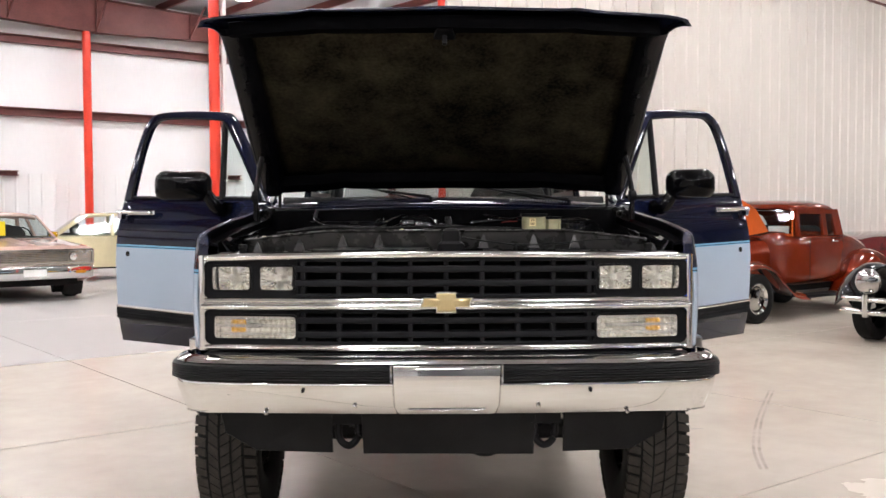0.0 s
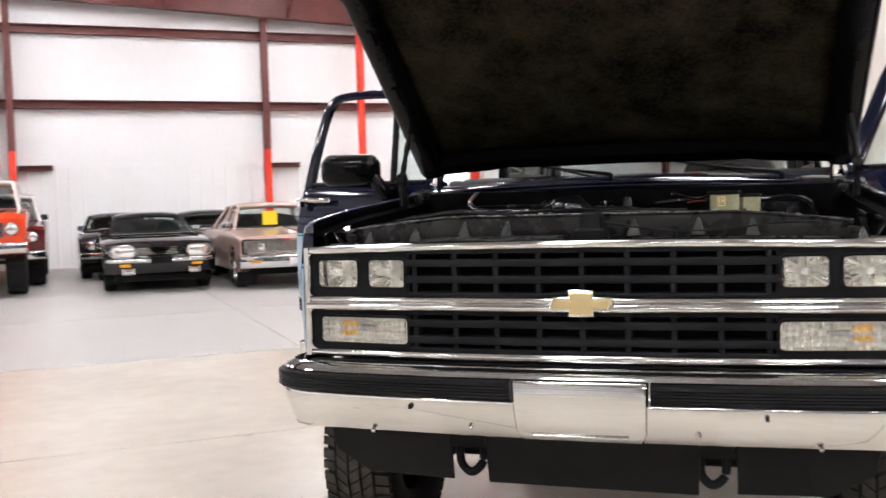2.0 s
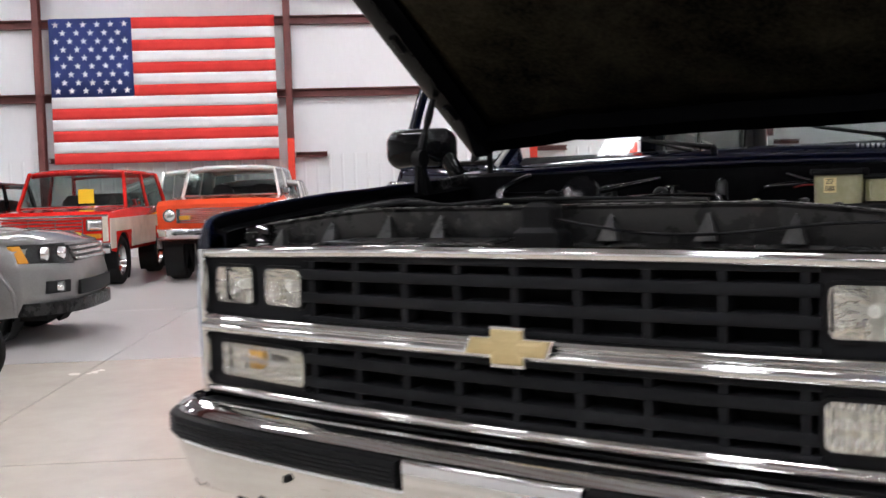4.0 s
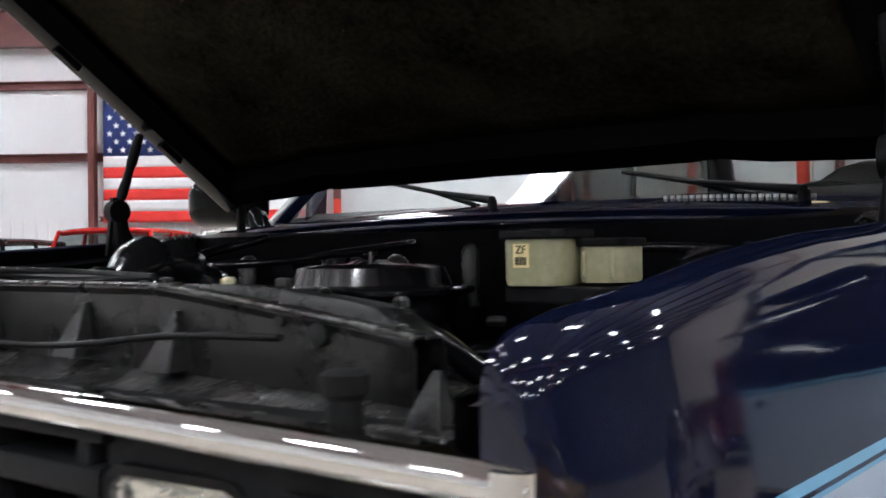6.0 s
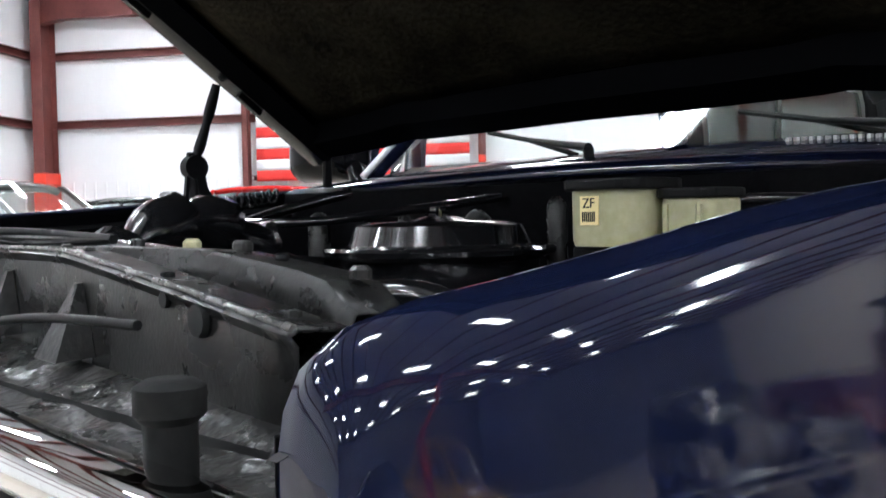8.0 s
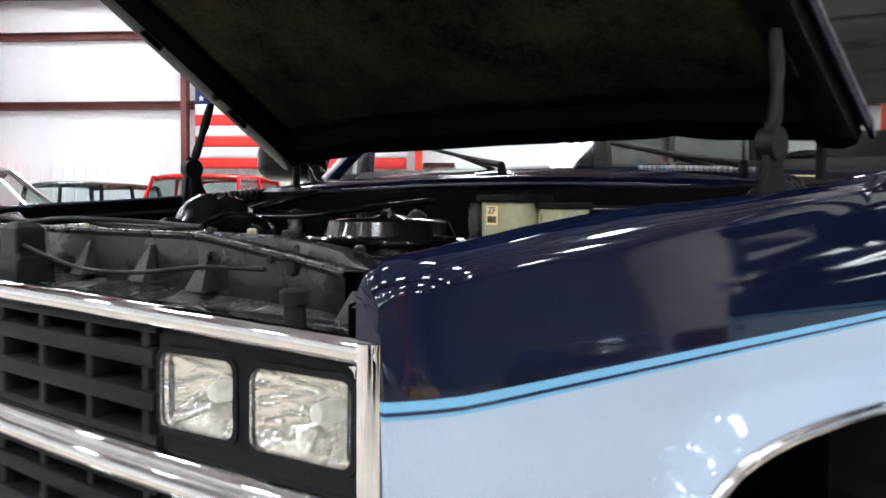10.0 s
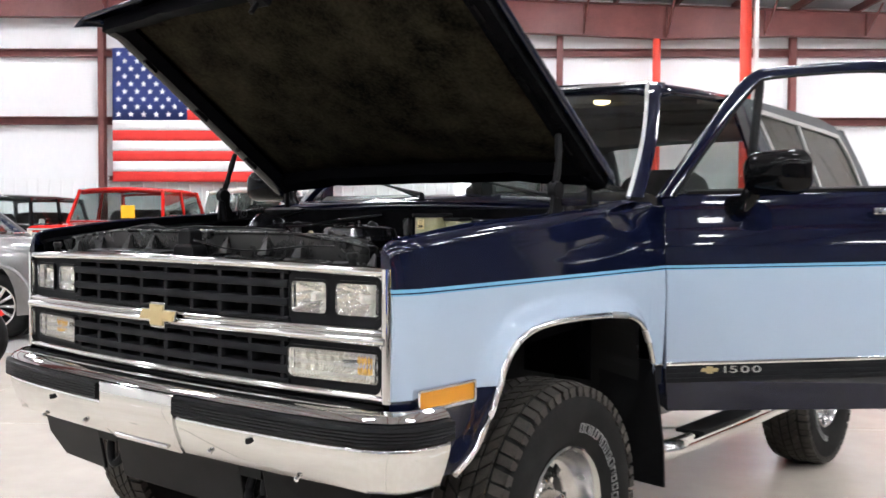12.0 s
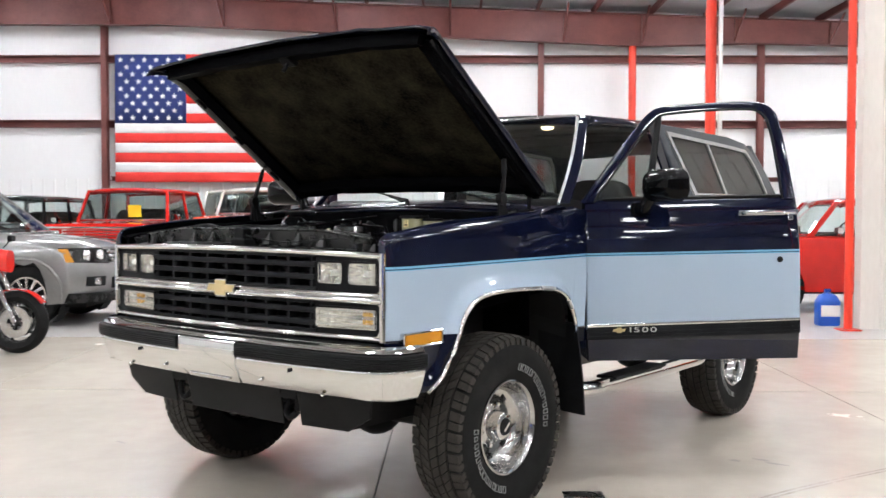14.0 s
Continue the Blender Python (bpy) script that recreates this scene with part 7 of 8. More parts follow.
    for x, z, a, bb, rnd in lamps:
        for s in (1, -1):
            bm = B()
            out = rr(a, bb, min(a, bb) * (0.49 if rnd else 0.15), 5)
            yn = lambda xx: nose * min(1.0, abs(xx) / hw_) ** 4
            loft(bm, [[(s * x + p, yn(s * x + p) - dd, z + q) for p, q in [(p_ * f, q_ * f) for p_, q_ in out]] for dd, f in ((-0.02, 1.0), (0.03, 1.0), (0.045, 0.8), (0.05, 0.4))])
            part("headlamp", bm, M_REFLECTOR, root, "bright glass headlamp", smooth=50)
            bm = B()
            ring_prism(bm, [(s * x + p * 1.14, z + q * 1.14) for p, q in out], [(s * x + p, z + q) for p, q in out], -0.045, 0.02)
            for v in bm.verts:
                v.co.y += yn(v.co.x)
            part("lamp_rim", bm, M_CHROME, root, smooth=0)
    for x, z, a, bb in signals:
        for s in (1, -1):
            bm = B()
            prism(bm, rr(a, bb, 0.01, 2, s * x, z), -(bumper[2] + 0.058 if bumper else 0.035), 0.0)
            for v in bm.verts:
                v.co.y += (nose + (0.1 if bumper else 0.0)) * min(1.0, abs(v.co.x) / hw_) ** 4
            part("signal_lamp", bm, M_AMBER, root, "amber signal lamp", smooth=0)
    if grille:
        gx, z0, z1, nv, nh, material = grille
        bm = B()
        box(bm, -gx, gx, -0.012, 0.05, z0, z1)
        part("grille_opening", bm, M_PITCH, root, smooth=0)
        for k in range(nv + 1):
            x = -gx + 2 * gx * k / nv
            bm = B()
            box(bm, x - 0.006, x + 0.006, -0.03, 0.0, z0, z1)
            part("grille_bar", bm, material, root, smooth=0)
        for k in range(nh + 1):
            z = z0 + (z1 - z0) * k / nh
            bm = B()
            box(bm, -gx, gx, -0.034, -0.002, z - 0.007, z + 0.007)
            part("grille_bar", bm, material, root, smooth=0)
    return root


# rose-copper sixties coupe
coupe = car("vintage_coupe", "rose-copper sixties coupe with chrome grille, parked nose out", "car", pose(2.15, 13.1, 0), 5.1, 1.9,
    [(0.02, 0.40), (-0.02, 0.52), (-0.02, 0.80), (0.06, 0.88), (0.5, 0.915), (1.35, 0.96), (1.6, 0.98), (3.7, 0.97), (4.9, 0.92), (5.08, 0.85), (5.1, 0.6), (5.05, 0.42)],
    (0.85, 3.8), 0.335, P_COPPER, (1.45, 2.0, 3.2, 3.85, 0.97, 1.38, 0.80, 0.62), P_COPPER, bottom=0.27, bumper=(0.46, 0.21, 0.07, M_CHROME), lamps=((0.80, 0.70, 0.155, 0.155, True), (0.63, 0.70, 0.155, 0.155, True)), signals=((0.72, 0.46, 0.17, 0.045),), card=-0.19, nose=0.06, side_glass=M_DEEP)
bm = B()
ring_prism(bm, rr(1.88, 0.25, 0.03, 3, 0, 0.70), rr(1.80, 0.185, 0.02, 3, 0, 0.70), -0.055, 0.04)
part("grille_surround", bm, M_CHROME, coupe, "chrome grille surround", smooth=0, bevel=0.006)
bm = B()
box(bm, -0.90, 0.90, -0.026, 0.03, 0.61, 0.79)
part("grille_opening", bm, M_PITCH, coupe, smooth=0)
for k in range(8):
    x0 = -0.53 + k * 0.1335
    bm = B()
    ring_prism(bm, rr(0.125, 0.175, 0.012, 2, x0 + 0.063, 0.70), rr(0.107, 0.157, 0.008, 2, x0 + 0.063, 0.70), -0.048, -0.01)
    part("grille_cell", bm, M_CHROME, coupe, smooth=0)
    for j in range(6):
        bm = B()
        box(bm, x0 + 0.008, x0 + 0.118, -0.036, -0.02, 0.622 + j * 0.027, 0.636 + j * 0.027)
        part("grille_bar", bm, M_ALU, coupe, smooth=0)
for s in (1, -1):
    bm = B()
    prism(bm, rr(0.36, 0.18, 0.02, 3, s * 0.715, 0.70), -0.034, 0.0)
    part("lamp_panel", bm, M_ALU, coupe, smooth=0)
for x, w, z in ((0.0, 0.30, 0.525),):
    bm = B()
    prism(bm, rr(w, 0.02, 0.008, 2, x, z), -0.126, -0.09)
    part("bumper_slot", bm, M_PITCH, coupe, smooth=0)
bm = B()
loft(bm, [[(x, y, z) for x, z in ((-w, 0.915 + dz), (0, 0.945 + dz), (w, 0.915 + dz))] for y, w, dz in ((0.06, 0.10, -0.03), (0.5, 0.12, 0.0), (1.35, 0.16, 0.045))])
part("hood_crease", bm, P_COPPER, coupe, smooth=0)
# black grand tourer
car("grand_tourer", "black eighties grand tourer parked beside the coupe", "car", pose(0.035, 13.75, 0), 4.75, 1.78,
    [(0.04, 0.32), (-0.02, 0.42), (-0.03, 0.58), (0.05, 0.70), (0.2, 0.80), (0.9, 0.87), (1.6, 0.92), (3.6, 0.92), (4.6, 0.86), (4.75, 0.7), (4.72, 0.4)],
    (0.88, 3.47), 0.325, P_BLACKCAR, (1.55, 2.25, 3.0, 3.75, 0.92, 1.255, 0.74, 0.56), P_BLACKCAR, bottom=0.22, bumper=(0.53, 0.07, 0.06, M_CHROME), lamps=((0.60, 0.675, 0.36, 0.18, True), (0.52, 0.36, 0.17, 0.09, False)), grille=(0.36, 0.63, 0.73, 1, 4, M_CHROME), signals=((0.56, 0.455, 0.16, 0.045),), nose=0.18)
# two more dark cars in the second row
for _x, _y, _l in ((-0.28, 17.2, "dark saloon in the second row behind the tourer"), (1.7, 18.2, "dark saloon in the second row by the wall")):
    car("dark_saloon", _l, "car", pose(_x, _y, 0), 3.6, 1.75, [(0.04, 0.34), (-0.02, 0.5), (0.0, 0.75), (0.1, 0.84), (1.1, 0.94), (3.4, 0.94), (3.6, 0.8), (3.6, 0.4)],
        (0.8, 2.9), 0.32, P_BLACKCAR, (1.1, 1.65, 2.7, 3.2, 0.94, 1.25, 0.74, 0.6), P_BLACKCAR, bottom=0.25, bumper=(0.48, 0.12, 0.06, M_CHROME), lamps=((0.66, 0.68, 0.18, 0.16, True),), grille=(0.4, 0.6, 0.76, 8, 2, M_CHROME))
# orange and white lifted truck
car("lifted_truck", "orange lifted truck with a white roof and big tyres", "truck", pose(-2.97, 14.3, 0), 4.7, 1.98,
    [(0.0, 0.72), (-0.02, 0.85), (-0.02, 1.28), (0.05, 1.36), (1.3, 1.42), (4.6, 1.42), (4.68, 1.3), (4.68, 0.75)],
    (0.8, 3.5), 0.44, P_ORANGE, (1.5, 1.75, 4.3, 4.6, 1.42, 1.93, 0.86, 0.76), P_WHITE, side_glass=M_SMOKE, bottom=0.66, tw=0.32, bumper=(0.80, 0.17, 0.1, M_CHROME), lamps=((0.78, 1.10, 0.19, 0.19, True),), grille=(0.66, 0.98, 1.2, 1, 7, M_CHROME), signals=((0.52, 1.06, 0.16, 0.07),), nose=0.04, crown=0.03)
# red and white truck
red_truck = car("red_truck", "bright red and cream truck with a yellow card in the windshield", "truck", pose(-5.55, 13.6, 0), 4.6, 2.04,
    [(0.0, 0.60), (-0.02, 0.74), (-0.02, 1.15), (0.05, 1.22), (1.3, 1.28), (4.5, 1.29), (4.58, 1.2), (4.58, 0.6)],
    (0.85, 3.5), 0.40, P_RED, (1.5, 1.85, 4.2, 4.5, 1.29, 1.91, 0.90, 0.80), P_RED, side_glass=M_SMOKE, bottom=0.55, tw=0.28, bumper=(0.64, 0.17, 0.12, M_CHROME), lamps=((0.80, 1.00, 0.22, 0.16, False),), grille=(0.62, 0.88, 1.1, 3, 4, M_CHROME), signals=((0.80, 0.83, 0.2, 0.07),), card=0.27, nose=0.04, crown=0.03)
for s in (1, -1):
    for y0, y1, z0 in ((0.05, 0.36, 0.62), (0.36, 1.34, 0.885), (1.34, 3.01, 0.60), (3.01, 3.99, 0.885), (3.99, 4.5, 0.62)):
        bm = B()
        box(bm, s * 1.004, s * 1.026, y0, y1, z0, 1.10)
        part("side_panel", bm, P_CREAMY, red_truck, "cream lower side panel", smooth=0, bevel=0.006)
    bm = B()
    box(bm, s * 0.92, s * 1.0, -0.03, 0.06, 0.74, 1.16)
    part("fender_edge", bm, P_CREAMY, red_truck, "cream fender edge", smooth=0, bevel=0.01)
bm = B()
box(bm, -1.0, 1.0, -0.035, 0.05, 1.13, 1.165)
part("hood_moulding", bm, M_CHROME, red_truck, "chrome strip under the hood", smooth=0, bevel=0.006)
# maroon and white pickup behind the lifted truck
car("old_pickup", "maroon and white pickup behind the orange truck", "truck", pose(-2.68, 16.2, 0), 4.9, 1.9,
    [(0.0, 0.5), (-0.02, 0.7), (-0.02, 1.05), (0.05, 1.12), (1.2, 1.2), (4.8, 1.2), (4.88, 1.0), (4.88, 0.55)],
    (0.85, 3.7), 0.38, P_MAROON, (1.3, 1.6, 2.7, 2.95, 1.2, 1.68, 0.86, 0.74), P_WHITE, side_glass=M_SMOKE, bottom=0.48, tw=0.24, bumper=(0.6, 0.16, 0.1, M_CHROME), lamps=((0.74, 0.92, 0.18, 0.18, True),), grille=(0.6, 0.82, 1.02, 6, 3, M_CHROME), nose=0.04, crown=0.03)
# yellow truck with white top, behind
car("yellow_truck", "yellow truck with a white hardtop behind the red one", "truck", pose(-4.2, 18.0, 0), 3.9, 1.9,
    [(0.0, 0.6), (-0.02, 1.1), (0.05, 1.2), (1.2, 1.26), (3.8, 1.28), (3.88, 1.1), (3.88, 0.6)],
    (0.8, 3.0), 0.38, P_YELLOW, (1.2, 1.5, 3.5, 3.8, 1.28, 1.98, 0.84, 0.76), P_WHITE, side_glass=M_SMOKE, bottom=0.52, tw=0.24, bumper=(0.62, 0.15, 0.1, M_CHROME), lamps=((0.72, 0.95, 0.18, 0.18, True),), grille=(0.55, 0.85, 1.05, 6, 3, M_CHROME), nose=0.04, crown=0.03)
# silver modern suv across the aisle
suv = car("silver_suv", "silver modern sport utility parked across the aisle", "car", pose(-3.24, 8.42, 0, 0, 0, 90), 4.75, 1.95,
    [(0.10, 0.30), (0.0, 0.45), (-0.01, 0.62), (0.03, 0.80), (0.12, 0.98), (0.35, 1.06), (1.2, 1.14), (1.5, 1.17), (4.4, 1.18), (4.72, 1.05), (4.75, 0.6), (4.65, 0.35)],
    (0.93, 3.7), 0.38, P_SILVER, (1.35, 2.1, 4.0, 4.5, 1.16, 1.77, 0.84, 0.68), P_SILVER, M_ALU, bottom=0.28, tw=0.26, spokes=12, nose=0.42, crown=0.09)
suv_y = lambda x, z: 0.42 * min(1.0, abs(x) / 0.975) ** 4 + lerp([(0.30, 0.10), (0.45, 0.0), (0.62, -0.01), (0.80, 0.03), (0.98, 0.12)], z)


def suv_skin(name, x0, x1, z0, z1, material, d0, d1, label="", parent=None, n=7, slant=0.0):
    """A piece laid on the nose's curve."""
    bm = B()
    rings = []
    for k in range(n + 1):
        x = x0 + (x1 - x0) * k / n
        lo = z0 + slant * k / n
        rings.append([(x, suv_y(x, lo) - d0, lo), (x, suv_y(x, z1) - d0, z1), (x, suv_y(x, z1) - d1, z1), (x, suv_y(x, lo) - d1, lo)])
    loft(bm, rings)
    return part(name, bm, material, parent or suv, label, smooth=25, bevel=0.006)


suv_skin("grille", -0.50, 0.50, 0.79, 0.95, M_WORN, -0.02, 0.012, "dark slatted grille")
for _k in range(3):
    suv_skin("grille_bar", -0.48, 0.48, 0.80 + 0.05 * _k, 0.83 + 0.05 * _k, M_ALU, 0.0, 0.030)
for _s in (1, -1):
    _c = suv_skin("headlamp", _s * 0.52, _s * 0.955, 0.77, 0.975, M_GLOSSBLACK, -0.03, 0.014, "headlamp cluster with amber corner", slant=0.03)
    suv_skin("signal_lamp", _s * 0.915, _s * 0.962, 0.80, 0.965, M_AMBER, -0.02, 0.020, "amber corner lamp", _c)
    for _x, _r in ((0.62, 0.062), (0.78, 0.068)):
        bm = B()
        lathe(bm, [(-0.038, 0.004), (-0.036, _r * 0.6), (-0.03, _r * 0.9), (-0.022, _r), (0.02, _r)], (_s * _x, suv_y(_x, 0.87), 0.878), "y", 24)
        part("projector", bm, M_REFLECTOR, _c, "bright round projector", smooth=40)
    bm = B()
    lathe(bm, [(-0.03, 0.004), (-0.028, 0.05), (0.02, 0.055)], (_s * 0.72, suv_y(0.72, 0.56), 0.56), "y", 20)
    part("fog_lamp", bm, M_REFLECTOR, suv, "round fog lamp", smooth=40)
    suv_skin("fog_recess", _s * 0.62, _s * 0.83, 0.50, 0.62, M_PITCH, -0.03, 0.006)
for _w, _z0, _z1, _mt, _nm in ((0.95, 0.30, 0.42, M_WORN, "bumper_skirt"), (0.50, 0.46, 0.60, M_PITCH, "air_intake")):
    bm = B()
    loft(bm, [[(_w * k / 8, 0.42 * (abs(_w * k / 8) / 0.975) ** 4 + a, z) for a, z in ((-0.03, _z0), (-0.03, _z1), (0.08, _z1), (0.08, _z0))] for k in range(-8, 9)])
    part(_nm, bm, _mt, suv, smooth=30)
for _s in (1, -1):
    bm = B()
    tube(bm, [(_s * 0.985, 0.93 + 0.47 * math.cos(t), 0.38 + 0.47 * math.sin(t)) for t in [radians(-8 + 14 * k) for k in range(15)]], 0.022, 8)
    part("arch_moulding", bm, P_SILVER, suv, "silver wheel arch edge", smooth=60)
# dark antique sedan in the far corner
car("antique_sedan", "black antique sedan with upright windows in the corner", "car", pose(-7.68, 13.3, 0), 4.2, 1.7,
    [(0.0, 0.5), (-0.02, 1.05), (0.08, 1.15), (1.2, 1.2), (4.0, 1.22), (4.15, 1.1), (4.2, 0.5)],
    (0.6, 3.2), 0.36, P_BLACKCAR, (1.3, 1.42, 3.8, 4.0, 1.22, 1.74, 0.76, 0.70), P_BLACKCAR, bottom=0.45, tw=0.16, bumper=(0.5, 0.08, 0.15, M_CHROME), lamps=((0.5, 0.95, 0.2, 0.2, True),), grille=(0.25, 0.6, 1.1, 8, 1, M_CHROME), nose=0.1)
# pale saloon behind the coupe
car("pale_saloon", "pale cream saloon seen side-on near the wall", "car", pose(7.55, 17.6, 0, 0, 0, 75), 4.7, 1.85,
    [(0.02, 0.35), (-0.02, 0.5), (-0.02, 0.78), (0.1, 0.86), (1.3, 0.94), (3.6, 0.95), (4.6, 0.90), (4.7, 0.8), (4.7, 0.4)],
    (0.85, 3.6), 0.33, P_CREAM, (1.3, 1.75, 3.0, 3.6, 0.95, 1.37, 0.78, 0.64), P_CREAM, bottom=0.27, bumper=(0.45, 0.12, 0.06, M_CHROME), lamps=((0.7, 0.68, 0.15, 0.15, True),), grille=(0.5, 0.6, 0.76, 12, 1, M_CHROME))
# red saloon beyond the partition's end
car("red_saloon", "red vintage saloon parked beyond the red post", "car", pose(4.9, 10.45, 0, 0, 0, -90), 4.7, 1.85,
    [(0.02, 0.35), (-0.02, 0.5), (-0.02, 0.92), (0.1, 1.02), (1.3, 1.12), (3.6, 1.12), (4.6, 1.0), (4.7, 0.85), (4.7, 0.4)],
    (0.8, 3.5), 0.33, P_RED, (1.3, 1.75, 3.3, 4.1, 1.12, 1.62, 0.80, 0.64), P_RED, bottom=0.30, bumper=(0.45, 0.12, 0.06, M_CHROME), lamps=((0.7, 0.72, 0.17, 0.17, True),), grille=(0.5, 0.6, 0.78, 10, 1, M_CHROME))
# maroon flat-bodied car by the partition
car("maroon_car", "maroon low car standing by the partition", "car", pose(12.3, 6.3, 0, 0, 0, -90), 4.7, 1.7,
    [(0.02, 0.35), (-0.02, 0.7), (0.1, 0.92), (1.2, 1.0), (4.5, 1.0), (4.68, 0.85), (4.7, 0.4)],
    (0.8, 3.6), 0.33, P_MAROON, None, P_MAROON, bottom=0.3, bumper=(0.45, 0.12, 0.06, M_CHROME), lamps=((0.6, 0.7, 0.17, 0.17, True),))
# dark cars behind the camera, seen in the fender's shine
car("dark_sedan", "dark sedan parked at the other side of the hall", "car", pose(2.0, -6.0, 0, 0, 0, 180), 4.8, 1.85,
    [(0.02, 0.35), (-0.02, 0.5), (0.0, 0.75), (0.1, 0.84), (1.4, 0.95), (3.7, 0.97), (4.7, 0.9), (4.8, 0.7), (4.78, 0.4)],
    (0.9, 3.7), 0.34, P_BLACKCAR, (1.4, 2.0, 3.3, 4.0, 0.97, 1.42, 0.78, 0.62), P_BLACKCAR, bottom=0.25, bumper=(0.45, 0.12, 0.06, M_CHROME), lamps=((0.65, 0.66, 0.2, 0.15, False),), grille=(0.4, 0.58, 0.75, 10, 1, M_CHROME))
car("dark_roadster", "dark low car parked at the other side of the hall", "car", pose(5.2, -5.6, 0, 0, 0, 180), 4.5, 1.8,
    [(0.02, 0.33), (-0.02, 0.45), (0.02, 0.7), (0.15, 0.8), (1.4, 0.92), (3.6, 0.94), (4.4, 0.88), (4.5, 0.7), (4.48, 0.4)],
    (0.9, 3.4), 0.33, P_BLACKCAR, (1.4, 2.0, 2.9, 3.6, 0.94, 1.33, 0.76, 0.6), P_BLACKCAR, bottom=0.24, bumper=(0.45, 0.12, 0.06, M_CHROME), lamps=((0.62, 0.64, 0.18, 0.18, True),))
car("blue_car", "bright blue car parked at the other side of the hall", "car", pose(-1.6, -6.3, 0, 0, 0, 180), 4.6, 1.85,
    [(0.02, 0.33), (-0.02, 0.45), (0.02, 0.74), (0.15, 0.84), (1.4, 0.96), (3.6, 0.98), (4.5, 0.92), (4.6, 0.7), (4.58, 0.4)],
    (0.9, 3.5), 0.34, paint("bright_blue_paint", (0.01, 0.05, 0.42)), (1.4, 1.95, 3.1, 3.7, 0.98, 1.42, 0.78, 0.62), P_BLACKCAR, bottom=0.26, bumper=(0.45, 0.12, 0.06, M_CHROME), lamps=((0.62, 0.66, 0.18, 0.18, True),))
car("yellow_car", "yellow car parked at the other side of the hall", "car", pose(8.6, -5.4, 0, 0, 0, 180), 4.5, 1.8,
    [(0.02, 0.33), (-0.02, 0.45), (0.02, 0.72), (0.15, 0.82), (1.4, 0.95), (3.6, 0.97), (4.4, 0.9), (4.5, 0.7), (4.48, 0.4)],
    (0.9, 3.4), 0.33, P_YELLOW, (1.4, 1.9, 3.0, 3.6, 0.97, 1.38, 0.76, 0.62), P_YELLOW, bottom=0.26, bumper=(0.45, 0.12, 0.06, M_CHROME), lamps=((0.62, 0.66, 0.18, 0.18, True),))


